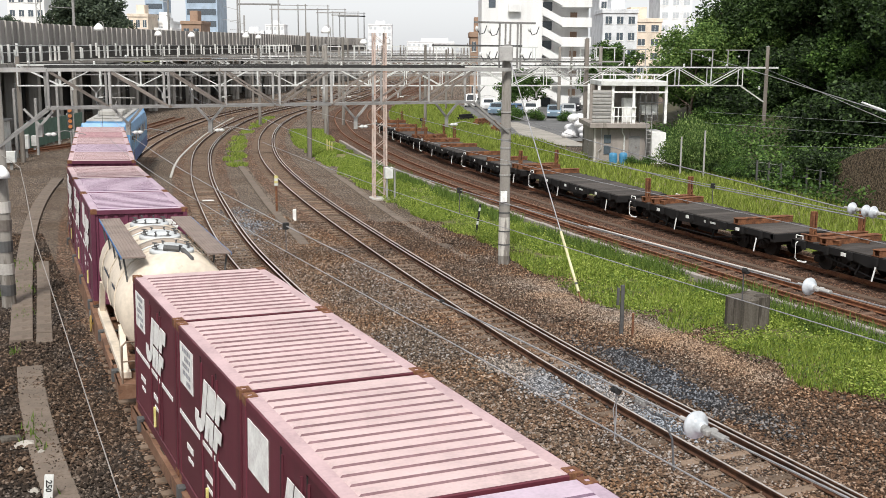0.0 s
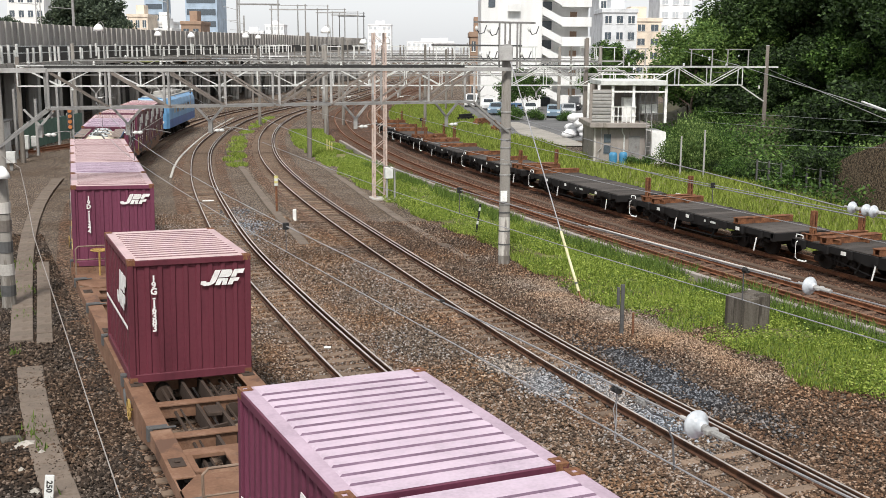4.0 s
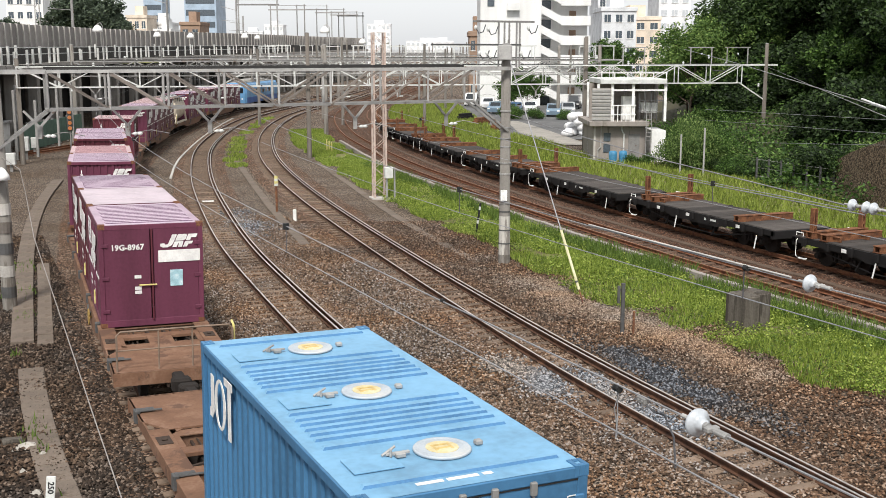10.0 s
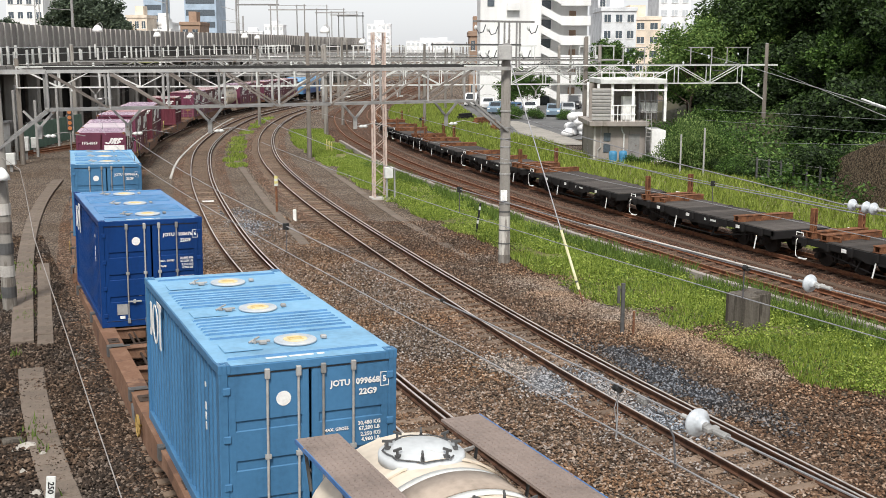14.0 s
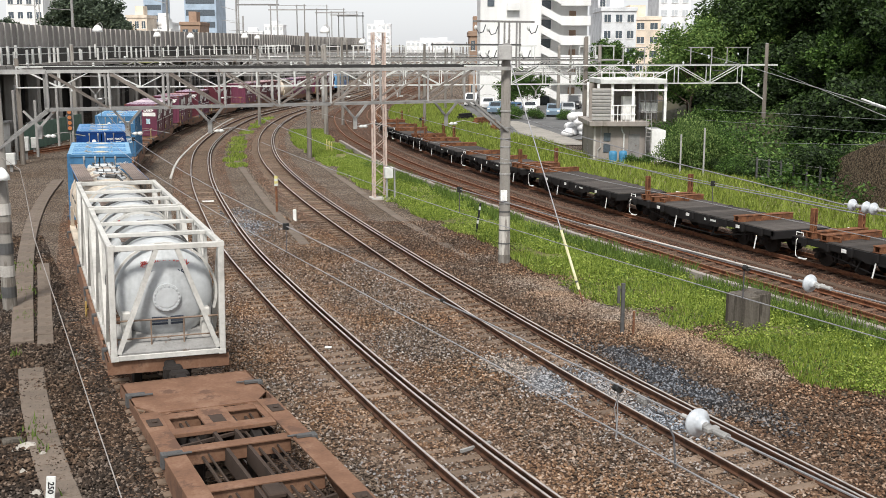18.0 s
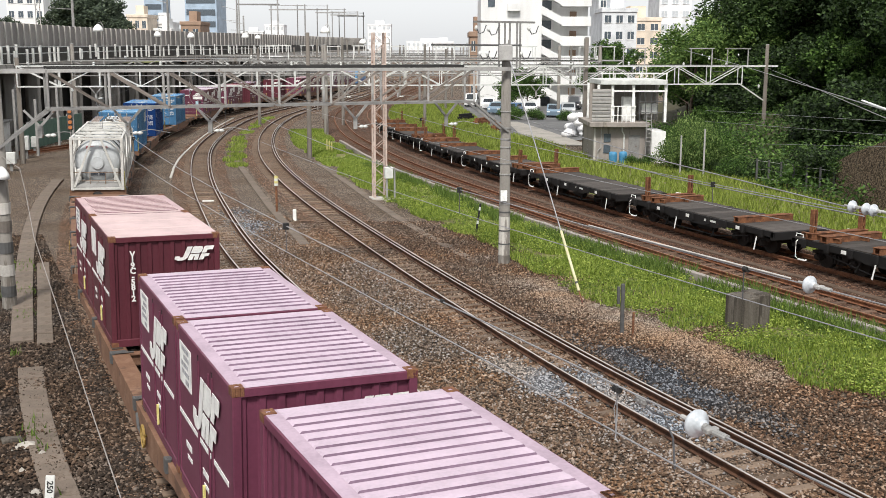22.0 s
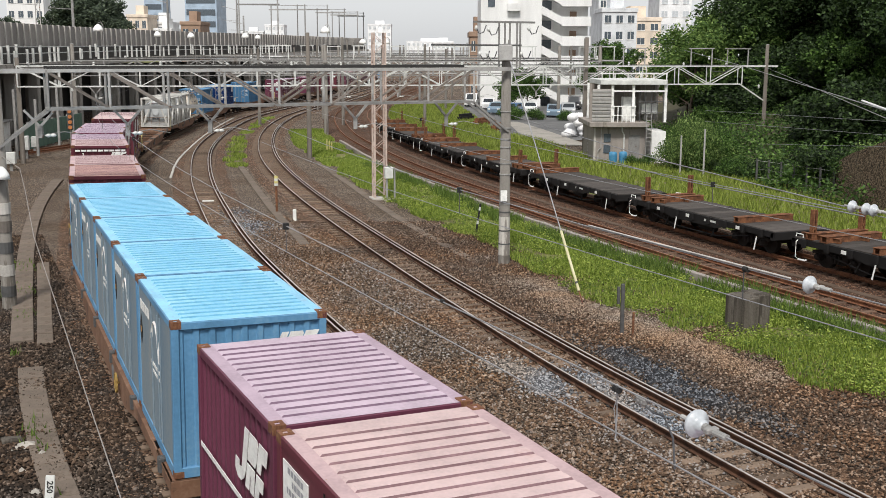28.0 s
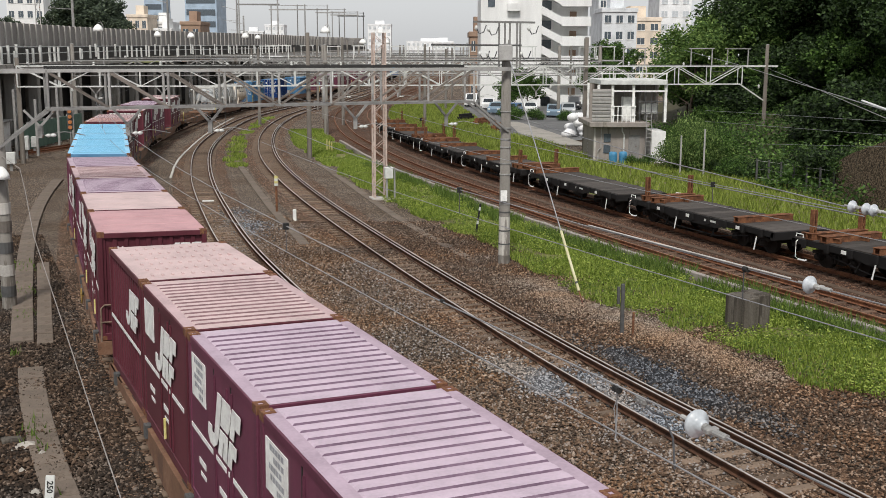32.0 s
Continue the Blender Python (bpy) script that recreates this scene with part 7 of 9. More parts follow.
PAINTS = [mat(n, c, 0.3, 0.2, spec=0.5, bump=0.0, scale=1) for n, c in (("white_car_paint", (0.75, 0.75, 0.75)), ("silver_car_paint", (0.42, 0.44, 0.46)), ("blue_car_paint", (0.06, 0.15, 0.32)), ("black_car_paint", (0.025, 0.025, 0.03)), ("grey_blue_car_paint", (0.2, 0.28, 0.36)))]
NAMES = ["white", "silver", "blue", "black", "grey-blue"]


def car(x, y, turn, k, van=False):
    ob = thing("parked_car", pose(x, y, 0.02, 0, 0, turn), NAMES[k] + (" van" if van else " small car") + " parked on the asphalt car park", "car", "parked cars")
    h = 1.85 if van else 1.5
    side = [(-2.0, 0.25), (2.0, 0.25), (2.05, 0.75), (1.9, 0.92), (1.1, 1.0), (0.6, h - 0.06), (-1.5, h), (-1.95, 1.0), (-2.05, 0.7)]
    part("body", Shape().prism(side, -0.83, 0.83, "x"), PAINTS[k], ob)
    part("windscreen", Shape().add([(-0.7, 1.08, 1.0), (0.7, 1.08, 1.0), (0.62, 0.62, h - 0.1), (-0.62, 0.62, h - 0.1), (-0.7, 1.12, 1.02), (0.7, 1.12, 1.02), (0.62, 0.66, h - 0.08), (-0.62, 0.66, h - 0.08)], [(4, 5, 6, 7), (0, 1, 5, 4), (2, 3, 7, 6), (1, 2, 6, 5), (3, 0, 4, 7)]), GLASS, ob)
    part("rear_window", Shape().box(-0.65, 0.65, -1.86, -1.7, 1.05, h - 0.2, 0.02), GLASS, ob)
    for sx in (-1, 1):
        part("side_window", Shape().prism([(-1.4, 1.0), (0.85, 1.0), (0.5, h - 0.16), (-1.3, h - 0.12)], sx * 0.82, sx * 0.845, "x"), GLASS, ob)
        part("headlight", Shape().box(sx * 0.45, sx * 0.78, 1.98, 2.06, 0.62, 0.78, 0.02), WHITE, ob)
        part("tail_light", Shape().box(sx * 0.6, sx * 0.8, -2.08, -1.95, 0.7, 0.95, 0.02), RED, ob)
        for y in (-1.25, 1.25):
            w = part("wheel", cached(("cw", sx), lambda: Shape().tube((sx * 0.66, 0, 0), (sx * 0.86, 0, 0), 0.3, 16).mesh("wheel", BLACK)), None, ob, "", pose(0, y, 0.3))
            part("rim", cached(("cr", sx), lambda: Shape().tube((sx * 0.85, 0, 0), (sx * 0.875, 0, 0), 0.18, 12).mesh("rim", GALV)), None, w)


for x, y, t, k, v in ((4.2, 160, 170, 0, True), (6.3, 152, 175, 0, False), (8.6, 137, 160, 2, False), (11.2, 141, 178, 0, False), (13.6, 134, 172, 4, False), (15.8, 138, 175, 1, False), (18.2, 152, 170, 3, True), (20.5, 146, 180, 4, True), (6.9, 140, 165, 4, False)):
    car(x, y, t, k, v)
SACK = mat("white_woven_sack", (0.74, 0.74, 0.75), 0.85, scale=3, bump=0.4)
for k in range(15):
    row = (0, 0, 0, 0, 0, 1, 1, 1, 1, 2, 2, 2, 3, 3, 0)[k]
    x, y, z = 11.8 + (k % 4) * 0.5 + row * 0.12 + random.uniform(-0.15, 0.15), 101.5 + (k * 7 % 3) * 0.7, row * 0.5
    me = bmesh.new()
    bmesh.ops.create_icosphere(me, subdivisions=2, radius=1)
    v = [(p.co.x * 0.62 * (1 + 0.25 * noise.noise(p.co * 1.5 + Vector((k, 0, 0)))), p.co.y * 0.5 * (1 + 0.2 * noise.noise(p.co * 1.7 + Vector((0, k, 0)))),
          0.34 + max(-0.34, p.co.z * 0.42 * (1 + 0.35 * noise.noise(p.co * 2 + Vector((0, 0, k)))))) for p in me.verts]
    f = [tuple(q.index for q in p.verts) for p in me.faces]
    me.free()
    solid("sack", Shape().add(v, f), SACK, "slumped white sack in a pile", "sack", "white sacks", m=pose(x, y, z, random.uniform(-8, 8), random.uniform(-12, 12), random.uniform(0, 180)), smooth=True)


# ---- plants ----
def leaf_material(name, a, b, c, thin=0.3):
    m = bpy.data.materials.new(name)
    m.use_nodes = True
    n, l = m.node_tree.nodes, m.node_tree.links
    bs = n["Principled BSDF"]
    bs.inputs["Roughness"].default_value, bs.inputs["Specular IOR Level"].default_value = 0.6, 0.25
    g = n.new("ShaderNodeNewGeometry")
    r = n.new("ShaderNodeValToRGB")
    r.color_ramp.elements[0].color, r.color_ramp.elements[1].color = (*a, 1), (*c, 1)
    e = r.color_ramp.elements.new(0.55)
    e.color = (*b, 1)
    l.new(g.outputs["Random Per Island"], r.inputs["Fac"])
    l.new(r.outputs["Color"], bs.inputs["Base Color"])
    tr = n.new("ShaderNodeBsdfTranslucent")
    l.new(r.outputs["Color"], tr.inputs["Color"])
    mx = n.new("ShaderNodeMixShader")
    mx.inputs["Fac"].default_value = thin
    l.new(bs.outputs[0], mx.inputs[1])
    l.new(tr.outputs[0], mx.inputs[2])
    l.new(mx.outputs[0], n["Material Output"].inputs["Surface"])
    return m


LEAF_DARK = leaf_material("dark_tree_leaf", (0.014, 0.028, 0.009), (0.036, 0.066, 0.02), (0.1, 0.165, 0.05), 0.16)
# darker copy of LEAF_DARK with the canopy's shade in its colour
LEAF_SHADE = leaf_material("shade_dark_leaf", (0.008, 0.016, 0.006), (0.02, 0.038, 0.012), (0.07, 0.12, 0.034), 0.1)
LEAF_MID = leaf_material("mid_green_leaf", (0.018, 0.042, 0.01), (0.05, 0.105, 0.02), (0.15, 0.25, 0.06), 0.2)
# greyed and lightened leaves: the haze before the far hill is in their colour
LEAF_FAR = leaf_material("haze_grey_green_leaf", (0.04, 0.055, 0.04), (0.07, 0.095, 0.062), (0.12, 0.155, 0.095), 0.2)
LEAF_LIGHT = leaf_material("light_green_leaf", (0.05, 0.1, 0.025), (0.11, 0.19, 0.045), (0.25, 0.35, 0.1))
LEAF_PALE = leaf_material("pale_bush_leaf", (0.026, 0.055, 0.013), (0.085, 0.15, 0.035), (0.27, 0.36, 0.12), 0.25)
GRASS_MAT = leaf_material("bright_grass", (0.085, 0.13, 0.02), (0.205, 0.285, 0.04), (0.42, 0.49, 0.12))
GRASS_BANK = leaf_material("tall_bank_grass", (0.11, 0.145, 0.024), (0.2, 0.26, 0.045), (0.35, 0.41, 0.09))
GRASS_DARK = leaf_material("dark_weed", (0.06, 0.1, 0.02), (0.1, 0.16, 0.03), (0.18, 0.26, 0.06))
BARK = mat("grey_brown_bark", (0.12, 0.09, 0.07), 0.95, scale=3, fine=20, bump=0.5)


def leaves(centres, size, rng, per):
    """Leaves as small bent quads in clumps round centres (x, y, z, radius)."""
    P = []
    for cx, cy, cz, r in centres:
        n = int(per * r * r)
        d = rng.normal(size=(n, 3))
        d /= np.linalg.norm(d, axis=1)[:, None]
        k = r * 1.25 * rng.random(n)[:, None] ** 0.55
        P.append(np.array([cx, cy, cz]) + d * k * np.array([1, 1, 0.8]))
    P = np.concatenate(P)
    n = len(P)
    a = rng.normal(size=(n, 3))
    a[:, 2] *= 0.5
    a /= np.linalg.norm(a, axis=1)[:, None]
    b = np.cross(a, rng.normal(size=(n, 3)))
    b /= np.linalg.norm(b, axis=1)[:, None]
    s = size * rng.uniform(0.6, 1.35, n)[:, None]
    drop = np.array([0, 0, -0.25]) * s
    V = np.stack([P - a * s, P + b * s * 0.55, P + a * s + drop, P - b * s * 0.55], 1).reshape(-1, 3)
    me = bpy.data.meshes.new("crown")
    me.from_pydata(V.tolist(), [], [(i, i + 1, i + 2, i + 3) for i in range(0, 4 * n, 4)])
    return me


def tree_meshes(seed, h, spread, leaf, size=0.15, per=300):
    rng = np.random.default_rng(seed)
    wood, tips = Shape(), []
    top = Vector((rng.uniform(-0.4, 0.4), rng.uniform(-0.4, 0.4), h * 0.72))
    wood.path([(0, 0, -0.3), (0.05, 0.03, h * 0.25), (top.x * 0.5, top.y * 0.5, h * 0.5), top], 0.13, 8)
    wood.tube((0, 0, -0.3), (0.03, 0.02, h * 0.25), 0.24, 8, 0.15)
    n = 13
    for k in range(n):
        z = h * (0.28 + 0.5 * k / n)
        a = k * 2.4 + rng.uniform(-0.4, 0.4)
        reach = spread * (0.55 + 0.55 * math.sin(math.pi * (0.25 + 0.65 * k / n))) * rng.uniform(0.75, 1.1)
        p = Vector((0, 0, z))
        q = p + Vector((math.cos(a) * reach * 0.6, math.sin(a) * reach * 0.6, h * 0.1))
        e = q + Vector((math.cos(a + 0.3) * reach * 0.4, math.sin(a + 0.3) * reach * 0.4, h * 0.06))
        wood.path([p, q, e], 0.05, 5)
        tips += [(q.x, q.y, q.z + 0.3, spread * 0.3 * rng.uniform(0.8, 1.2)), (e.x, e.y, e.z, spread * 0.3 * rng.uniform(0.7, 1.25))]
        tips.append((e.x * 0.8 + rng.normal() * 0.6, e.y * 0.8 + rng.normal() * 0.6, e.z + spread * 0.2, spread * 0.22))
    tips += [(top.x + rng.normal() * 0.7, top.y + rng.normal() * 0.7, h * 0.8 + rng.uniform(-0.5, 0.3) * 2, spread * 0.34) for _ in range(4)]
    tips.append((top.x, top.y, h * 0.9, spread * 0.28))
    crown = leaves(tips, size, rng, per)
    crown.materials.append(leaf)
    return wood.mesh("trunk", BARK), crown


KINDS = [tree_meshes(1, 12, 4.0, LEAF_DARK), tree_meshes(2, 14, 4.6, LEAF_DARK), tree_meshes(3, 11, 3.6, LEAF_LIGHT, 0.14), tree_meshes(4, 13, 4.2, LEAF_DARK),
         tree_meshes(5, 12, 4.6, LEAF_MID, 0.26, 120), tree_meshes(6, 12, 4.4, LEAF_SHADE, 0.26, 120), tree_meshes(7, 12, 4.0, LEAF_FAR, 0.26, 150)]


def tree(x, y, z, k, scale, turn, label):
    ob = thing("tree", pose(x, y, z, 0, 0, turn), label, "tree", "hillside trees")
    ob.scale = (scale, scale, scale)
    part("trunk", KINDS[k][0], None, ob, "grey-brown trunk and limbs")
    part("crown", KINDS[k][1], None, ob, "uneven leafy crown")


HILLS = "large dark green broadleaf tree on the bank"
for x, y, z, k, s in ((22.9, 101, 0, 2, 0.95), (26.4, 104, 0.2, 2, 1.0), (28.4, 105, 0.5, 2, 1.12), (30.5, 105, 1, 0, 1.2), (33.0, 103, 2, 1, 1.2), (35, 112, 2, 0, 1.3), (35.0, 100, 3, 3, 1.2),
                      (36.2, 93, 3, 3, 1.25), (39, 106, 3, 1, 1.3), (37.5, 86, 4, 1, 1.2), (33.5, 114, 1, 0, 1.2), (34.0, 76, 3.5, 0, 1.2), (38, 90, 5, 1, 1.25), (27.5, 112, 0.3, 2, 0.95), (32.5, 71, 3, 3, 1.05),
                      (42, 86, 6, 3, 1.3), (38, 104, 4, 1, 1.3), (46, 98, 7, 0, 1.4), (33, 63, 3.5, 3, 1.0), (37, 66, 5, 0, 1.2), (41, 74, 6, 1, 1.25), (36, 114, 3, 3, 1.35), (35, 57, 4.5, 0, 1.1), (40, 62, 6, 3, 1.2), (52, 106, 8, 1, 1.5), (58, 96, 9, 0, 1.5), (50, 88, 8, 3, 1.4), (60, 118, 9, 1, 1.6), (46, 118, 6, 0, 1.5), (48, 74, 8, 1, 1.4), (54, 82, 9, 3, 1.4)):
    tree(x, y, z, k, s, random.uniform(0, 360), HILLS if k != 2 else "mid-green leafy tree at the foot of the bank")
for k in range(30):
    u = (k + 0.5) / 30
    x, y = 24.6 + 11.5 * u + random.uniform(-0.8, 0.8), 109 - 25 * u + random.uniform(-1, 4)
    tree(x, y, max(-0.05, (x - 21) * 0.25) - 0.6, (4, 5, 5)[k % 3] if u > 0.25 else 4, random.uniform(0.45, 0.65), random.uniform(0, 360), "young green tree crowding the bank")
for x, y, z, k, s in ((15.6, 205, 0, 4, 0.85), (21.5, 152, -0.5, 4, 0.55), (9.2, 146, -0.5, 4, 0.42), (11.5, 150, -0.5, 4, 0.5), (29.5, 190, 0, 4, 0.8), (24, 168, 0, 4, 0.6)):
    tree(x, y, z, k, s, random.uniform(0, 360), "small green tree beside the car park")
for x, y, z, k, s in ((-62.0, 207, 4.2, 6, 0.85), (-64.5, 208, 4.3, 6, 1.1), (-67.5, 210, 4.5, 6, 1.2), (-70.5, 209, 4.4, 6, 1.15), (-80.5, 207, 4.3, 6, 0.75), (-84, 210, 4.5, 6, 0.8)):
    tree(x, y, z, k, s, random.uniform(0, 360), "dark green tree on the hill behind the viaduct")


def bush_mesh(seed, r, leaf, size=0.13, per=520):
    rng = np.random.default_rng(seed)
    c = [(rng.normal() * r * 0.45, rng.normal() * r * 0.45, r * rng.uniform(0.3, 0.95), r * rng.uniform(0.35, 0.6)) for _ in range(9)]
    me = leaves(c, size, rng, per)
    me.materials.append(leaf)
    w = Shape()
    for a in range(5):
        w.tube((0, 0, -0.1), (math.cos(a * 1.3) * r * 0.5, math.sin(a * 1.3) * r * 0.5, r * 0.7), 0.035, 5, 0.015)
    return w.mesh("stem", BARK), me


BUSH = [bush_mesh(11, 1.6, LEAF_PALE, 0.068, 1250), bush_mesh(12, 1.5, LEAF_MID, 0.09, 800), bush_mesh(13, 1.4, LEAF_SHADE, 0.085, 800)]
# a tall pale-leaved shrub beside the hut
for k in range(15):
    u = (k + 0.5) / 15
    y = 73.5 + random.uniform(-3.0, 3.0)
    x = (0.215 + 0.05 * u) * y + random.uniform(-0.25, 0.25)
    b = thing("bush", pose(x, y, -0.05, 0, 0, random.uniform(0, 360)), "tall leafy green bush beside the hut", "bush", "bushes")
    s = random.uniform(0.8, 1.05)
    b.scale = (s * 0.82, s * 0.82, s * (1.05 + 1.05 * math.sin(math.pi * min(1, u * 1.15 + 0.1)) * random.uniform(0.75, 1.05)))
    i = 0 if u < 0.62 or k % 3 == 0 else 1
    part("stem", BUSH[i][0], None, b)
    part("foliage", BUSH[i][1], None, b)
for k in range(10, 34):
    u = k / 33
    x = 15.9 + 6.5 * u + random.uniform(-0.5, 1.6)
    y = 78.5 - 20 * u + random.uniform(-1.0, 2.2)
    b = thing("bush", pose(x, y, -0.05 + max(0, (x - 19) * 0.25), 0, 0, random.uniform(0, 360)), "leafy green bush at the foot of the bank", "bush", "bushes")
    s = random.uniform(0.8, 1.5) * (0.42 if u < 0.8 else 0.75)
    b.scale = (s, s, s)
    b.location.x = max(x, 0.192 * y + 1.2 * s)
    i = 0 if k % 4 == 0 else 1 + k % 2
    part("stem", BUSH[i][0], None, b)
    part("foliage", BUSH[i][1], None, b)
# low dark trees closing the foot of the bank
for k in range(22):
    u = (k + 0.5) / 22
    y = 80 - 9 * u + random.uniform(-2.5, 2.5)
    x = (0.262 + 0.13 * u) * y + random.uniform(-0.6, 0.6)
    if x / y < 0.345:
        x, y = x * (y + 22) / y, y + 22
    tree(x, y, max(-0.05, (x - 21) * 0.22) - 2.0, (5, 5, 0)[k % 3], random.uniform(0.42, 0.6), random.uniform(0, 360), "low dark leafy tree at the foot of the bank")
for k in range(30):
    u = (k + 0.5) / 30
    x, y = 21.0 + 11 * u + random.uniform(-1, 1), 84 - 17 * u + random.uniform(-4, 6)
    b = thing("bush", pose(x, y, max(-0.05, (x - 20) * 0.25), 0, 0, random.uniform(0, 360)), "dark green undergrowth on the bank", "bush", "bushes")
    if abs(x / y - 0.292) < 0.045:
        x, y = x * 96 / y, 96 + 4 * random.random()
    s = random.uniform(0.9, 1.7)
    b.location = (x, y, max(-0.05, (x - 20) * 0.25))
    b.scale = (s, s, s)
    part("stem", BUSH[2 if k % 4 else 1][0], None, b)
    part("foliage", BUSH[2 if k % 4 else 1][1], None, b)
for x, y, s in ((8.0, 131, 0.8), (13.4, 76.5, 0.35), (14.2, 76, 0.4), (8.2, 128, 0.7), (11, 128, 0.7), (14, 127, 0.6)):
    b = thing("bush", pose(x, y, -0.05, 0, 0, random.uniform(0, 360)), "low green shrub beside the car park", "bush", "bushes")
    b.scale = (s, s, s)
    part("stem", BUSH[1][0], None, b)
    part("foliage", BUSH[1][1], None, b)


for k in range(16):
    x, y = 19.6 + (k % 8) * 0.55 + random.uniform(-0.3, 0.3), 68.5 - (k % 8) * 1.1 + (k // 8) * 1.6
    b = thing("bush", pose(x, y, -0.05, 0, 0, random.uniform(0, 360)), "tangled dark green bush behind the fence", "bush", "bushes")
    s = random.uniform(0.4, 0.75)
    b.scale = (s, s, s)
    part("stem", BUSH[2][0], None, b)
    part("foliage", BUSH[1 if k % 3 == 0 else 2][1], None, b)


def grass(name, y0, y1, left, right, count, h, material, label, seed, gaps=0.42, width=0.018):
    """Blades in a strip between two edges given as functions of y, thinned by noise."""
    rng = np.random.default_rng(seed)
    V = []
    tries = 0
    while len(V) < count * 3 and tries < count * 4:
        tries += 1
        y = y0 + (y1 - y0) * rng.random() ** 1.5
        a, b = left(y), right(y)
        if b <= a:
            continue
        x = a + (b - a) * rng.random()
        edge = min(x - a, b - x)
        if noise.noise((x * 0.45, y * 0.45, seed)) * 0.5 + 0.5 + min(edge, 0.8) * 0.25 < gaps:
            continue
        hh = h * rng.uniform(0.4, 1.2) * (0.35 + 1.3 * (noise.noise((x * 0.5, y * 0.3, 5)) * 0.5 + 0.5))
        t = rng.uniform(0, 6.28)
        dx, dy = math.cos(t), math.sin(t)
        w = width * (1 + y / 60)
        lx, ly = rng.normal() * hh * 0.35, rng.normal() * hh * 0.35
        V += [(x - dx * w, y - dy * w, -0.05), (x + dx * w, y + dy * w, -0.05), (x + lx, y + ly, hh)]
    me = bpy.data.meshes.new(name)
    me.from_pydata(V, [], [(i, i + 1, i + 2) for i in range(0, len(V), 3)])
    me.materials.append(material)
    return tagged(new(name, me), label, "grass", kind="stuff")


GL = np.array([(12.5, 20), (10.2, 23.0), (8.6, 24.6), (8.2, 26.4), (7.4, 28.1), (6.3, 29.6), (5.7, 31.8), (4.6, 33.7), (3.9, 35.7), (3.4, 37.5), (2.8, 40.0), (2.2, 42.5), (1.3, 45.5), (0.5, 46.9), (-0.9, 50.9), (-2.2, 53.9), (-3.3, 58.0), (-6.2, 67.4), (-9.8, 81.1), (-13.6, 96), (-16, 112)])
KERB = aside(TRACK_D, -1.85)
ED = aside(TRACK_E, 2.1)
BD, CD = aside(TRACK_B, 1.6), aside(TRACK_C, -1.5)
gl = lambda y: float(np.interp(y, GL[:, 1], GL[:, 0]))
kx = lambda y: float(np.interp(y, KERB[:, 1], KERB[:, 0])) - 0.1
ex = lambda y: float(np.interp(y, ED[:, 1], ED[:, 0]))
far_edge = lambda y: float(np.interp(y, [30, 60, 66, 75, 77, 86, 100, 106, 165], [27, 23, 20, 17, 13, 10.3, 8.4, 5.5, 2]))
grass("grass_strip", 20, 110, gl, kx, 84000, 0.2, GRASS_MAT, "bright green tall grass between the tracks", 1, 0.56, 0.012)
grass("grass_bank", 34, 165, ex, far_edge, 60000, 0.34, GRASS_BANK, "bright green grass beside the siding", 2, 0.36, 0.02)
grass("weeds", 22, 75, lambda y: kx(y) - 1.1, lambda y: kx(y) + (0.75 if y < 38 else 0.3), 13000, 0.42, GRASS_DARK, "dark green weeds along the kerb", 3, 0.5)
grass("weeds", 74, 132, lambda y: float(np.interp(y, BD[:, 1], BD[:, 0])), lambda y: float(np.interp(y, CD[:, 1], CD[:, 0])), 4200, 0.2, GRASS_MAT, "green weeds between two tracks", 4, 0.62, 0.01)
grass("weeds", 16, 40, lambda y: float(np.interp(y, [16, 18, 28, 40], [-7.2, -7.4, -11.9, -16.5])), lambda y: float(np.interp(y, [16, 18, 28, 40], [-6.0, -6.3, -10.9, -15.0])), 260, 0.18, GRASS_DARK, "sparse weeds along the cable trough", 5, 0.62)
def weed_leaves(name, y0, y1, left, right, count, material, label, seed):
    rng = np.random.default_rng(seed)
    y = y0 + (y1 - y0) * rng.random(count) ** 1.6
    x = np.array([left(v) for v in y]) + (np.array([right(v) - left(v) for v in y])) * rng.random(count)
    keep = np.array([noise.noise((a * 0.5, b * 0.5, seed)) > -0.12 for a, b in zip(x, y)])
    x, y = x[keep], y[keep]
    n = len(x)
    tall = np.array([0.16 + 0.22 * abs(noise.noise((a * 1.3, b * 1.3, seed))) for a, b in zip(x, y)])
    P = np.stack([x, y, 0.02 + tall * rng.random(n)], 1)
    a = rng.normal(size=(n, 3)) * np.array([1, 1, 0.5])
    a /= np.linalg.norm(a, axis=1)[:, None]
    b = np.cross(a, rng.normal(size=(n, 3)))
    b /= np.linalg.norm(b, axis=1)[:, None]
    s = 0.032 * rng.uniform(0.5, 1.6, n)[:, None]
    V = np.stack([P - a * s, P + b * s * 0.6, P + a * s, P - b * s * 0.6], 1).reshape(-1, 3)
    me = bpy.data.meshes.new(name)
    me.from_pydata(V.tolist(), [], [(i, i + 1, i + 2, i + 3) for i in range(0, 4 * n, 4)])
    me.materials.append(material)
    return tagged(new(name, me), label, "weeds", kind="stuff")


weed_leaves("weed_leaves", 21, 80, gl, kx, 75000, GRASS_MAT, "broad-leaved weeds in the grass strip", 21)
weed_leaves("weed_leaves", 21, 60, gl, kx, 14000, GRASS_DARK, "darker weeds in the grass strip", 22)
SOIL = mat("mossy_green_soil", (0.15, 0.15, 0.055), 0.95, dark=(0.13, 0.095, 0.06), light=(0.18, 0.23, 0.06), scale=0.8, fine=12, bump=0.4)


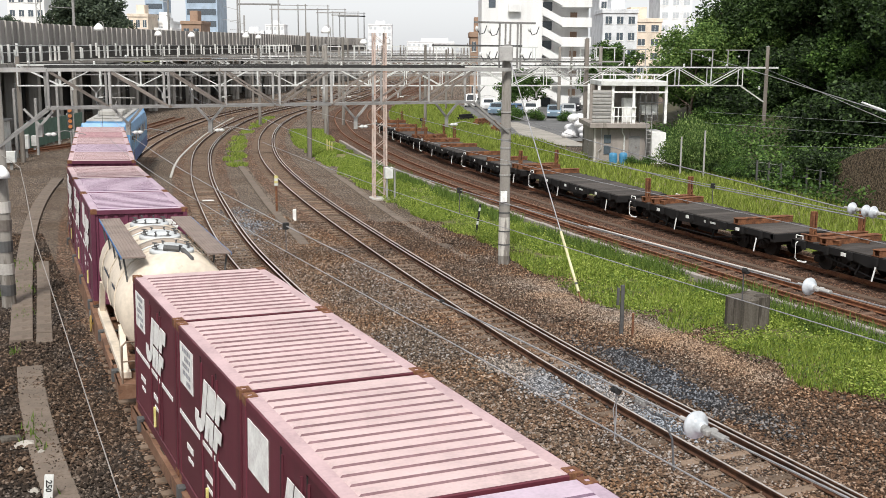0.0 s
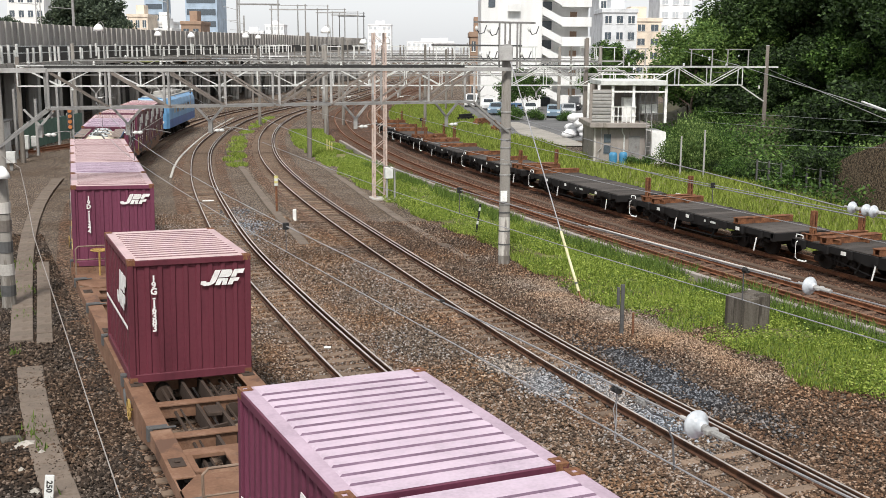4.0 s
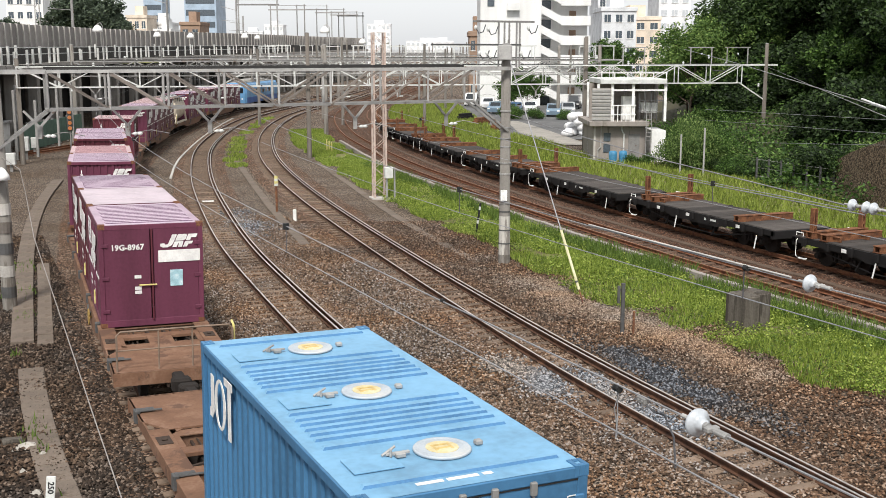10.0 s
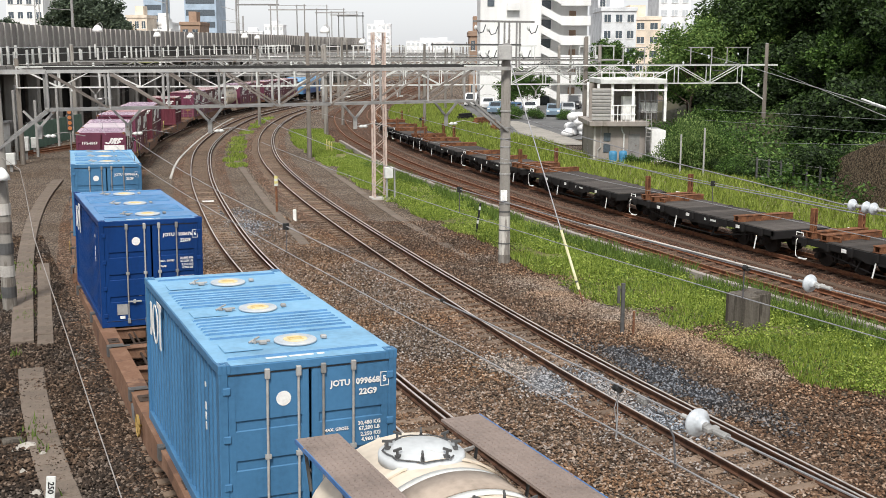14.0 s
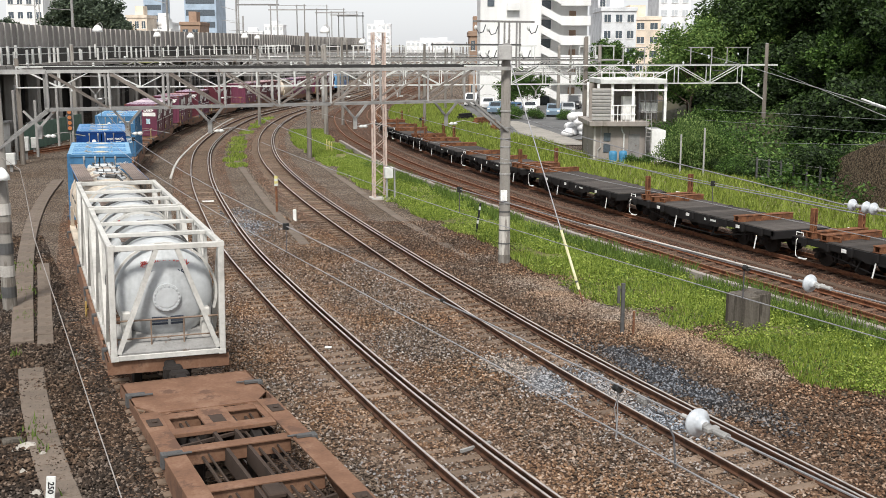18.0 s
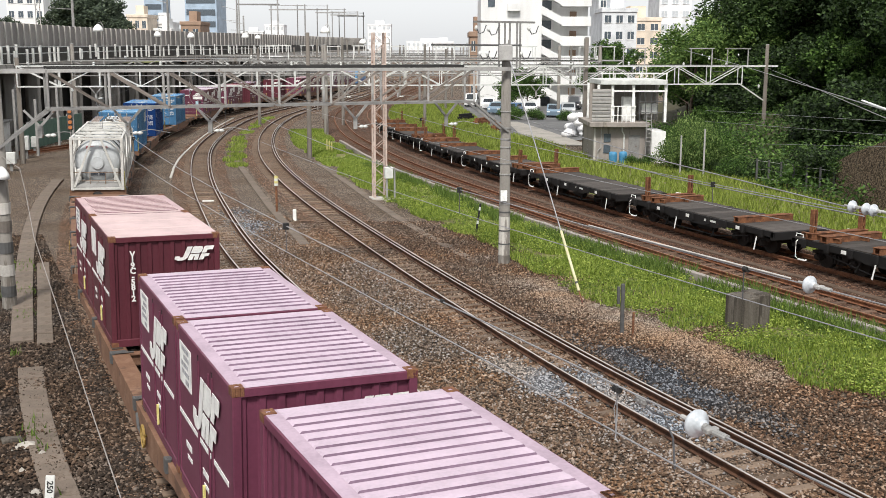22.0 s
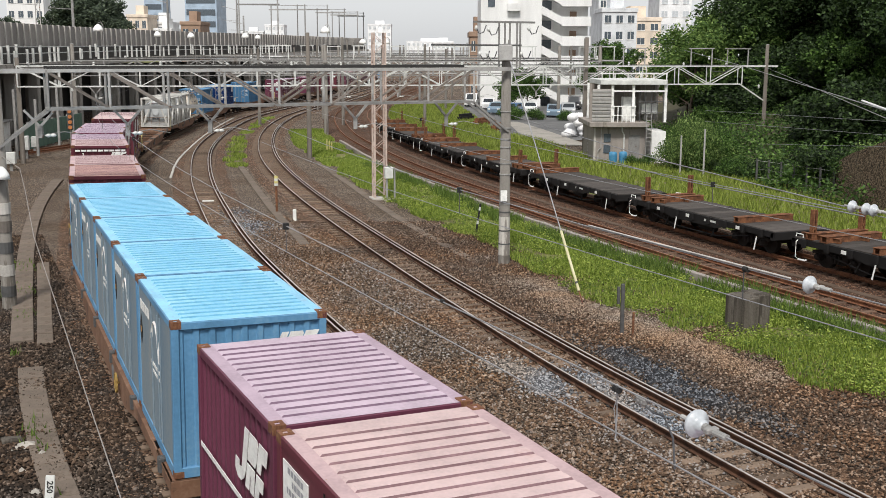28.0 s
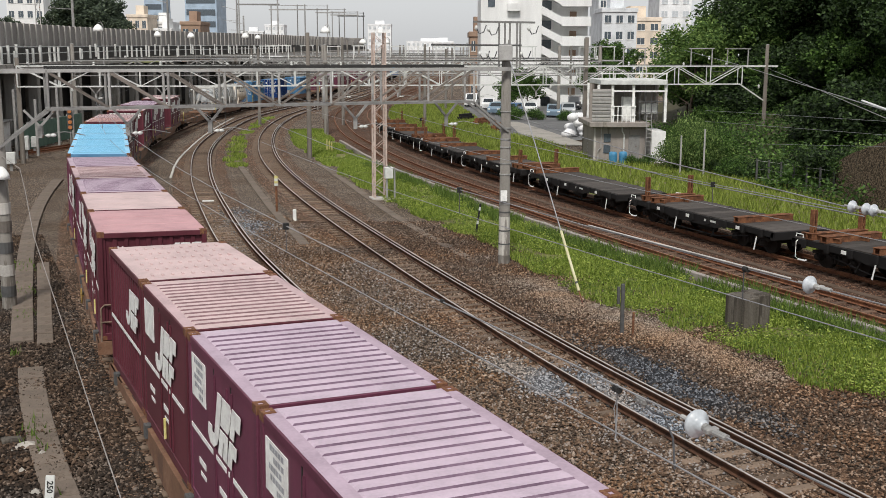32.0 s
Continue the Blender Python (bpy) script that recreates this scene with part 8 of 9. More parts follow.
def verge(y0, y1, left, right, label, inset=0.35):
    ys = np.arange(y0, y1, 0.8)
    v, jag = [], 0
    for y in ys:
        j = noise.noise((y * 0.6, 3.1, 0)) * 0.5
        v += [(left(y) + inset + j, y, -0.045), (right(y), y, -0.045)]
    return solid("grass_verge", Shape().add(v, [(2 * i, 2 * i + 1, 2 * i + 3, 2 * i + 2) for i in range(len(ys) - 1)]), SOIL, label, "grass verge", kind="structure")


verge(20, 108, gl, kx, "mossy soil under the grass strip", 0.6)
verge(34, 165, ex, far_edge, "mossy soil under the grass bank", 0.0)

# undergrowth creeping over the bank
irng = np.random.default_rng(33)
n = 46000
iy = irng.uniform(52, 104, n)
ix = 18.6 + np.maximum(0, 62 - iy) * 0.32 + 15 * irng.random(n) ** 1.3
iz = np.maximum(0, (ix - 19 - np.maximum(0, 62 - iy) * 0.32) * 0.27) - 0.1 + irng.random(n) ** 1.6 * np.array([0.5 + 1.5 * max(0.0, noise.noise((a * 0.35, b * 0.35, 8)) + 0.35) for a, b in zip(ix, iy)])
P = np.stack([ix, iy, iz], 1)
ia = irng.normal(size=(n, 3)) * np.array([1, 1, 0.5])
ia /= np.linalg.norm(ia, axis=1)[:, None]
ib = np.cross(ia, irng.normal(size=(n, 3)))
ib /= np.linalg.norm(ib, axis=1)[:, None]
isz = 0.1 * irng.uniform(0.5, 1.5, n)[:, None]
me = bpy.data.meshes.new("undergrowth")
me.from_pydata(np.stack([P - ia * isz, P + ib * isz * 0.6, P + ia * isz, P - ib * isz * 0.6], 1).reshape(-1, 3).tolist(), [], [(i, i + 1, i + 2, i + 3) for i in range(0, 4 * n, 4)])
me.materials.append(LEAF_MID)
tagged(new("undergrowth", me), "tangled green undergrowth covering the bank", "undergrowth", kind="stuff")

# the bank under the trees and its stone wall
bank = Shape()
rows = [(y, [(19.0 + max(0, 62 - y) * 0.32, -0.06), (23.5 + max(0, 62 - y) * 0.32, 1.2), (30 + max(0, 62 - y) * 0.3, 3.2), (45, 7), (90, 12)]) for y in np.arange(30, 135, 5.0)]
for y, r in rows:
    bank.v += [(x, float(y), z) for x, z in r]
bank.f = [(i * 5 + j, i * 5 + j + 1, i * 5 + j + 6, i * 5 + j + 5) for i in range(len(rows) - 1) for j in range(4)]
# litter colour darkened to hold the shade of the trees
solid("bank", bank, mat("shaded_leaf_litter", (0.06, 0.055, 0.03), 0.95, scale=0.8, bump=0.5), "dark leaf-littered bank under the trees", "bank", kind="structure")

hill = Shape().add([(-130, 195, -0.1), (-50, 190, -0.1), (-56, 204, 4.2), (-130, 204, 4.2), (-60, 250, 7.5), (-130, 250, 8)], [(0, 1, 2, 3), (3, 2, 4, 5)])
solid("hill", hill, SOIL, "green slope behind the viaduct", "hill", kind="structure")


# ---- parked flat wagons ----
BLACKSTEEL = mat("sooty_black_wagon_steel", (0.013, 0.012, 0.012), 0.75, 0.1, scale=2, spots=(0.06, 0.035, 0.022), spot_scale=2, spot_at=0.62)
PLANK = mat("weathered_grey_plank", (0.06, 0.052, 0.047), 0.9, scale=2, fine=25, hue=0.4, bump=0.3)
OLDRUST = mat("dark_orange_rust", (0.15, 0.062, 0.03), 0.9, scale=4, fine=25, dark=(0.05, 0.025, 0.015), light=(0.32, 0.15, 0.07), bump=0.3)
FL = 10.5


def flat_wagon(m, tall_at, low_at):
    ob = thing("flat_wagon", m, "black steel flat wagon with plank deck and rusty bolsters", "railway wagon", "parked flat wagons")
    h = FL / 2
    for sx in (-1, 1):
        part("side_sill", cached(("fsill", sx), lambda: Shape().prism([(-h, 1.0), (h, 1.0), (h, 0.8), (2.2, 0.76), (1.6, 0.62), (-1.6, 0.62), (-2.2, 0.76), (-h, 0.8)], sx * 1.25, sx * 1.32, "x").mesh("side_sill", BLACKSTEEL)), None, ob)
        for k in range(9):
            part("stake_pocket", cached("pocket", lambda: Shape().box(-0.05, 0.05, -0.09, 0.09, 0.72, 1.02, 0.012).mesh("stake_pocket", BLACKSTEEL)), None, ob, "", pose(sx * 1.37, -h + 0.7 + k * (FL - 1.4) / 8, 0))
        for y in (-h + 2.2, 0.4, h - 2.6):
            part("notice", cached(("fnote", sx), lambda: Shape().box(sx * 1.322, sx * 1.33, -0.12, 0.12, 0.8, 0.93).mesh("notice", WHITE)), None, ob, "white painted notice", pose(0, y, 0))
        part("grab_rail", cached(("fgrab", sx), lambda: Shape().path([(sx * 1.35, 0, 0.95), (sx * 1.42, 0, 0.9), (sx * 1.42, 0, 0.35), (sx * 1.35, 0, 0.3)], 0.017).path([(sx * 1.2, -0.1, 1.03), (sx * 1.2, -0.1, 1.15), (sx * 1.2, 0.25, 1.15), (sx * 1.2, 0.25, 1.03)], 0.02).path([(sx * 1.35, -0.5, 0.3), (sx * 1.42, -0.5, 0.28), (sx * 1.42, -0.15, 0.28)], 0.03).mesh("grab_rail", WHITE)), None, ob, "white step and grab rail", pose(0, h - 0.35, 0))
        part("truss_rod", cached(("ftr", sx), lambda: Shape().path([(sx * 1.2, -3.6, 0.62), (sx * 1.2, -1.5, 0.3), (sx * 1.2, 1.5, 0.3), (sx * 1.2, 3.6, 0.62)], 0.025, 6).mesh("truss_rod", BLACKSTEEL)), None, ob)
        for y in (-h + 0.9, 1.1):
            part("brake_lever", cached(("flev", sx), lambda: Shape().beam((sx * 1.4, 0, 0.72), (sx * 1.42, 0.1, 0.2), 0.05, 0.025).mesh("brake_lever", WHITE)), None, ob, "white painted hanging lever", pose(0, y, 0))
        for y in (-1.5, 1.9):
            part("hanger", cached(("fhan", sx), lambda: Shape().beam((sx * 1.22, 0, 0.7), (sx * 1.22, 0.25, 0.25), 0.07, 0.05).mesh("hanger", BLACKSTEEL)), None, ob, "", pose(0, y, 0))
        part("small_print", cached(("fpri", sx), lambda: Shape().box(sx * 1.322, sx * 1.328, -0.5, -0.1, 0.82, 0.9).box(sx * 1.322, sx * 1.328, 0.1, 0.3, 0.8, 0.9).mesh("small_print", PALEPAINT)), None, ob, "", pose(0, -1.1, 0))
    part("end_beam", cached("fend", lambda: Shape().box(-1.32, 1.32, -0.1, 0.1, 0.68, 1.0, 0.02).mesh("end_beam", BLACKSTEEL)), None, ob, "", pose(0, h - 0.1, 0))
    part("end_beam", CACHE["fend"], None, ob, "", pose(0, -h + 0.1, 0))
    part("centre_sill", cached("fcs", lambda: Shape().box(-0.25, 0.25, -h, h, 0.6, 0.95).mesh("centre_sill", BLACKSTEEL)), None, ob)
    for k in range(20):
        part("plank", cached("plank", lambda: Shape().box(-1.25, 1.25, -0.25, 0.25, 0.985, 1.035, 0.012).mesh("plank", PLANK)), None, ob, "", pose(0, -h + 0.32 + k * (FL - 0.64) / 19, random.uniform(-0.006, 0.006)))
    for y in (-h + 1.9, h - 1.9):
        bogie(y, ob)
    part("coupler", CACHE["cpl"], None, ob, "", pose(0, -h, 0))
    part("coupler", CACHE["cpl"], None, ob, "", pose(0, h, 0, 0, 0, 180))
    part("brake_gear", cached("fgear", lambda: Shape().tube((-0.9, -1.0, 0.5), (-0.9, 0.0, 0.5), 0.16, 12).box(0.6, 1.1, 0.6, 1.2, 0.4, 0.7, 0.03).mesh("brake_gear", BLACKSTEEL)), None, ob)
    spots = [(y, True) for y in tall_at] + [(y, False) for y in low_at]
    for y in tall_at:
        for x in (-1.0, 0.3):
            part("load_beam", cached("lbeam", lambda: Shape().box(-0.05, 0.05, -0.9, 0.9, 1.04, 1.2, 0.012).box(-0.09, 0.09, -0.9, 0.9, 1.2, 1.22).mesh("load_beam", OLDRUST)), None, ob, "rusty beam lying on the deck", pose(x, y - 0.3, 0, 0, 0, random.uniform(-4, 4)))
    for y, tall in spots:
        b = part("bolster", cached("bols", lambda: Shape().box(-1.3, 1.3, -0.16, -0.1, 1.04, 1.24, 0.01).box(-1.3, 1.3, 0.1, 0.16, 1.04, 1.24, 0.01).box(-1.32, 1.32, -0.18, 0.18, 1.24, 1.27, 0.01).box(-1.32, 1.32, -0.18, 0.18, 1.035, 1.06).mesh("bolster", OLDRUST)), None, ob, "rusty steel load bolster", pose(0, y, 0))
        for k in range(5):
            part("rib", cached("brib", lambda: Shape().box(-0.03, 0.03, -0.15, 0.15, 1.06, 1.24).mesh("rib", OLDRUST)), None, b, "", pose(-1.0 + k * 0.5, 0, 0))
        if tall:
            for sx in (-1, 1):
                part("stanchion", cached("stan", lambda: Shape().box(-0.09, -0.03, -0.1, 0.1, 1.0, 2.1, 0.01).box(0.03, 0.09, -0.1, 0.1, 1.0, 2.1, 0.01).box(-0.06, 0.06, -0.1, 0.1, 1.4, 1.5).mesh("stanchion", OLDRUST)), None, b, "rusty stanchion", pose(sx * 1.12, 0, 0))
            part("bolster", CACHE["bols"], None, ob, "rusty steel load bolster", pose(0, y + 0.7 * (1 if y < 0 else -1), 0.0, 0, 0, 1.5))


EDIST = np.r_[0, np.cumsum(np.hypot(*np.diff(TRACK_E, axis=0).T))]
s0 = float(np.interp(39.9, TRACK_E[:, 1], EDIST))
LOADS = [([4.4], [1.2]), ([3.9], [-2.9]), ([], [4.3]), ([-4.6], [0.4, 4.2]), ([4.2], [-1.0]), ([-3.8, 4.0], []), ([3.6], [-3.0])]
for k in range(-1, 6):
    s = s0 + (k + 0.5) * 11.45
    p, q = [Vector((np.interp(s + e, EDIST, TRACK_E[:, 0]), np.interp(s + e, EDIST, TRACK_E[:, 1]))) for e in (-3.6, 3.6)]
    c = (p + q) / 2
    flat_wagon(pose(c.x, c.y, RAIL, 0, 0, -math.degrees(math.atan2(q.x - p.x, q.y - p.y))), *LOADS[k + 1])
# stored material in the grass beyond the siding
for k in range(3):
    solid("rail_stack", Shape().box(-1.5, 1.5, -0.3, 0.3, 0, 0.5, 0.02).box(-1.3, 1.3, -0.2, 0.2, 0.5, 0.8, 0.02), OLDRUST if k else BLACKSTEEL, "rusty stack of stored steel in the grass", "steel stack", "stored steel", m=pose(2.6 + k * 1.6, 127 - k * 8, -0.05, 0, 0, 60))

# ---- cable troughs, kerb and small lineside things ----
def slabs(name, pts, w, h, material, label, step=1.0, z=-0.06):
    """A row of concrete cover slabs along a line."""
    C = curve(pts, 0.25)
    d = np.r_[0, np.cumsum(np.hypot(*np.diff(C, axis=0).T))]
    ob = thing(name, pose(0, 0, 0), label, "cable trough", "cable troughs", "structure")
    me = Shape().box(-w / 2, w / 2, -step / 2 + 0.012, step / 2 - 0.012, z - 0.1, z + h, 0.015).mesh("slab", material)
    for s in np.arange(step / 2, d[-1] - step / 2, step):
        x, y = np.interp(s, d, C[:, 0]), np.interp(s, d, C[:, 1])
        i = min(int(np.searchsorted(d, s)), len(C) - 1)
        v = C[i] - C[i - 1]
        part("slab", me, None, ob, "", pose(x, y, random.uniform(-0.015, 0.015), random.uniform(-0.5, 0.5), random.uniform(-0.8, 0.8), -math.degrees(math.atan2(v[0], v[1])) + random.uniform(-0.8, 0.8)))
    return ob


TROUGH = mat("dusty_trough_concrete", (0.155, 0.124, 0.1), 0.92, scale=1.5, fine=25, hue=0.1, spots=(0.12, 0.092, 0.07), spot_scale=2.2, spot_at=0.55, bump=0.25)
slabs("cable_trough", [(-11.35, 28.37), (-14.5, 36.8), (-18.5, 48.2), (-21.9, 59.6), (-23.9, 67.5)], 0.6, 0.12, TROUGH, "row of dusty concrete trough covers")
slabs("cable_trough", [(-10.7, 28.3), (-13.6, 36.2), (-15.2, 40.5)], 0.42, 0.095, TROUGH, "narrow row of worn concrete slabs")
slabs("cable_trough", [(-3.9, 12.5), (-5.49, 15.76), (-6.74, 18.16), (-8.11, 21.0), (-9.41, 23.96), (-10.7, 27.2)], 0.6, 0.072, TROUGH, "row of soil-covered concrete trough covers")
slabs("cable_trough", [(-9.1, 78), (-4.56, 60.5), (-1.1, 47.6), (1.4, 39.8)], 0.4, 0.05, TROUGH, "half-buried concrete trough beside the grass")
slabs("cable_trough", [(-15.0, 78.5), (-12.1, 67.4), (-8.0, 51.9), (-5.5, 43.3)], 0.4, 0.08, TROUGH, "low concrete trough between two tracks")
slabs("cable_trough", [(-25.0, 130), (-23.3, 110), (-20.9, 90), (-19.0, 77.3), (-16.8, 66.5)], 0.15, 0.08, PALECONC, "white painted trough along the curve")
kl = cut(aside(TRACK_D, -1.75), 26, 95)[::8]
ks = slabs("kerb", [tuple(p) for p in kl], 0.22, 0.3, STAINED, "low concrete kerb wall beside the grass", 2.0)
tagged(ks, category="kerb")
slabs("kerb", [tuple(p) for p in cut(aside(TRACK_D, 1.95), 30, 100)[::8]], 0.3, 0.06, mat("rust_dusted_slab", (0.105, 0.072, 0.052), 0.95, scale=1.5, fine=25, bump=0.25), "dusty strip of slabs between siding and track", 2.0)

BLOCKCONC = mat("dark_stained_concrete", (0.11, 0.096, 0.08), 0.92, scale=2.2, fine=20, dark=(0.05, 0.043, 0.035), light=(0.19, 0.172, 0.15), spots=(0.05, 0.042, 0.034), spot_scale=2.4, spot_at=0.5, streak=True, bump=0.3)
solid("concrete_block", Shape().box(-0.55, 0.0, -0.42, 0.42, -0.1, 1.0, 0.05).box(0.004, 0.5, -0.36, 0.4, -0.1, 1.03, 0.05), BLOCKCONC, "stained grey concrete foundation block in the grass", "concrete block", m=pose(8.75, 30.2, 0, 0, 0, 30))
guy = thing("guy_wire", pose(0, 0, 0), "slanting guy wire with a yellow sleeve", "guy wire")
ga, gb = Vector((4.41, 33.21, -0.05)), Vector((2.36, 39.7, 7.6))
part("wire", Shape().tube(ga, gb, 0.02, 6), WIRE, guy)
part("sleeve", Shape().tube(lerp(ga, gb, 0.05), lerp(ga, gb, 0.27), 0.045, 8), mat("sun_bleached_yellow_sleeve", (0.6, 0.56, 0.34), 0.5, scale=2, light=(0.7, 0.68, 0.5)), guy, "pale yellow plastic sleeve")
part("joint", Shape().tube(lerp(ga, gb, 0.075), lerp(ga, gb, 0.082), 0.05, 8), DARKSTEEL, guy, "dark sleeve joint")
part("anchor", Shape().tube(lerp(ga, gb, 0.0), lerp(ga, gb, 0.05), 0.022, 6), RUST, guy, "rusty anchor rod")
solid("short_post", Shape().box(-0.05, 0.05, -0.06, 0.06, -0.2, 1.38, 0.01).box(-0.16, -0.08, -0.04, 0.04, 0.8, 1.3, 0.01), DARKSTEEL, "short dark steel post at the grass edge", "post", m=pose(5.05, 29.7, 0))
solid("short_post", Shape().box(-0.03, 0.03, -0.03, 0.03, -0.2, 0.6, 0.01), RUST, "short rusty stake in bare ground", "post", m=pose(5.35, 29.6, 0))
rod = thing("marker_rod", pose(1.45, 46.7, 0, 0, 8, 0), "black and white striped leaning rod", "marker rod")
for k in range(9):
    part("band", Shape().tube((0, 0, k * 0.15 - 0.05), (0, 0, k * 0.15 + 0.1), 0.045, 8), PALEPAINT if k % 4 == 3 else BLACK, rod)
st = thing("marker_post", pose(-8.16, 52.8, 0), "weathered trackside post with a striped top", "marker post")
part("post", Shape().box(-0.05, 0.05, -0.05, 0.05, -0.2, 1.3, 0.01), RUST, st, "brown post")
for k in range(4):
    part("band", Shape().tube((0, 0, 1.3 + k * 0.12), (0, 0, 1.42 + k * 0.12), 0.1, 10), YELLOW if k % 2 else PALEPAINT, st)
solid("distance_post", Shape().box(-0.08, 0.08, -0.07, 0.07, -0.2, 0.48, 0.02), WHITE, "short white trackside stump", "marker post", m=pose(-6.96, 50.4, 0))
for k in range(3):
    solid("marker_post", Shape().box(-0.05, 0.05, -0.03, 0.03, -0.2, 0.95 - 0.1 * k, 0.01), YELLOW, "pale yellow stake in the grass", "marker post", "yellow stakes", m=pose(-9.2 + 0.22 * k, 86.0 - 0.3 * k, 0))
tt = thing("distance_sign", pose(-6.86, 17.85, 0, -12, 4, 8), "small white distance sign with black figures", "sign")
part("plate", Shape().box(-0.08, 0.08, -0.02, 0.02, 0.03, 0.46, 0.01), PALEPAINT, tt)
part("figures", printed("250", 0.14, BLACK), None, tt, "black figures 250 set sideways", pose(0, -0.024, 0.26, 0, 90, 0))
part("foot", Shape().box(-0.09, 0.09, -0.06, 0.06, -0.1, 0.05), BLACK, tt)
solid("broken_slab", Shape().box(-0.2, 0.2, -0.14, 0.14, -0.05, 0.05, 0.03), BLOCKCONC, "broken piece of stained concrete on the ground", "rubble", m=pose(-8.7, 20.9, 0, 0, 5, 30))
for x, y in ((-8.3, 18.6), (-9.8, 22.3), (-8.0, 17.6)):
    solid("rubble", Shape().box(-0.12, 0.12, -0.09, 0.09, -0.05, 0.06, 0.03), PALECONC, "small lump of pale concrete rubble", "rubble", "rubble", m=pose(x, y, 0, 0, 8, x * 40))
solid("rail_bar", Shape().beam((0.35, 20.2, 0.05), (0.95, 20.7, 0.05), 0.06, 0.06), GALV, "loose grey steel bar between the rails", "steel bar")
solid("slip", Shape().box(-0.09, 0.09, -0.06, 0.06, 0.0, 0.03, 0.005), WHITE, "small white marker between the rails", "marker", m=pose(-3.05, 27.9, 0.01))
solid("slip", Shape().box(-0.3, 0.3, -0.05, 0.05, 0.0, 0.06, 0.005), WHITE, "white painted tie plate across the rails", "marker", m=pose(-12.3, 56.4, 0.02, 0, 0, 12))
# drooping cable on the left
solid("cable", Shape().path([(-13.2, 32.4, 4.65), (-12.32, 31.5, 4.38), (-11.43, 29.5, 3.97), (-9.94, 26.0, 3.31), (-7.13, 20.0, 2.37), (-5.66, 16.8, 1.96), (-4.46, 14.2, 1.65), (-1.5, 7.5, 0.9), (0.8, 2.2, -0.05)], 0.01, 6), mat("dusty_steel_rope", (0.27, 0.25, 0.235), 0.8, scale=8, fine=60), "pale twisted stay rope from the gantry post", "rope")
# insulators strung on the wires
for C, off, ys, z in ((TRACK_A, 0.05, (6.77,), 5.36), (TRACK_B, -0.48, (11.1,), 5.36), (TRACK_C, -0.8, (16.5, 16.23, 16.09), 5.43)):
    L = aside(C, off)
    for y in ys:
        x = float(np.interp(y, L[:, 1], L[:, 0]))
        d = Vector((0.42, -0.9, 0))
        ins = thing("strain_insulator", Matrix.Translation((x, y, z)) @ d.to_track_quat("Z", "Y").to_matrix().to_4x4(), "large pale grey porcelain strain insulator on a wire", "insulator", "strain insulators")
        part("shed", Shape().lathe([(0.02, -0.03), (0.05, -0.022), (0.055, -0.035), (0.07, -0.018), (0.075, -0.03), (0.09, -0.016), (0.096, 0.0), (0.09, 0.012), (0.06, 0.026), (0.045, 0.045), (0.042, 0.07), (0.02, 0.085)], 28), PORCELAIN, ins, "porcelain disc", None, True)
        part("clevis", Shape().tube((0, 0, 0.1), (0, 0, 0.3), 0.022, 8).box(-0.03, 0.03, -0.012, 0.012, 0.18, 0.3, 0.006).box(-0.05, 0.05, -0.02, 0.02, 0.12, 0.17, 0.008).tube((0, 0, 0.08), (0, 0, 0.11), 0.03, 10), GALV, ins, "galvanised clevis")
        part("pin", Shape().tube((0, 0, -0.16), (0, 0, -0.02), 0.016, 8), GALV, ins, "galvanised pin")

L = aside(TRACK_B, -0.48)
on_b = lambda y: float(np.interp(y, L[:, 1], L[:, 0]))
sleeve = solid("wire_sleeve", Shape().path([(on_b(y), y, 5.375 + 0.004 * (y - 11.3)) for y in np.arange(11.35, 15.2, 0.35)], 0.011, 8), PALECONC, "white insulating sleeve over the wire", "wire sleeve", "overhead wires")
part("clip", Shape().tube((on_b(12.0), 12.0, 5.35), (on_b(11.94), 11.94, 5.35), 0.035, 12), BLACK, sleeve, "black rubber clip")
part("dropper", Shape().tube((on_b(12.0), 12.0, 5.35), (on_b(12.0), 12.0, 5.0), 0.008, 5), DARKWIRE, sleeve)
A2 = aside(TRACK_A, 0.05)
on_a = lambda y: float(np.interp(y, A2[:, 1], A2[:, 0]))
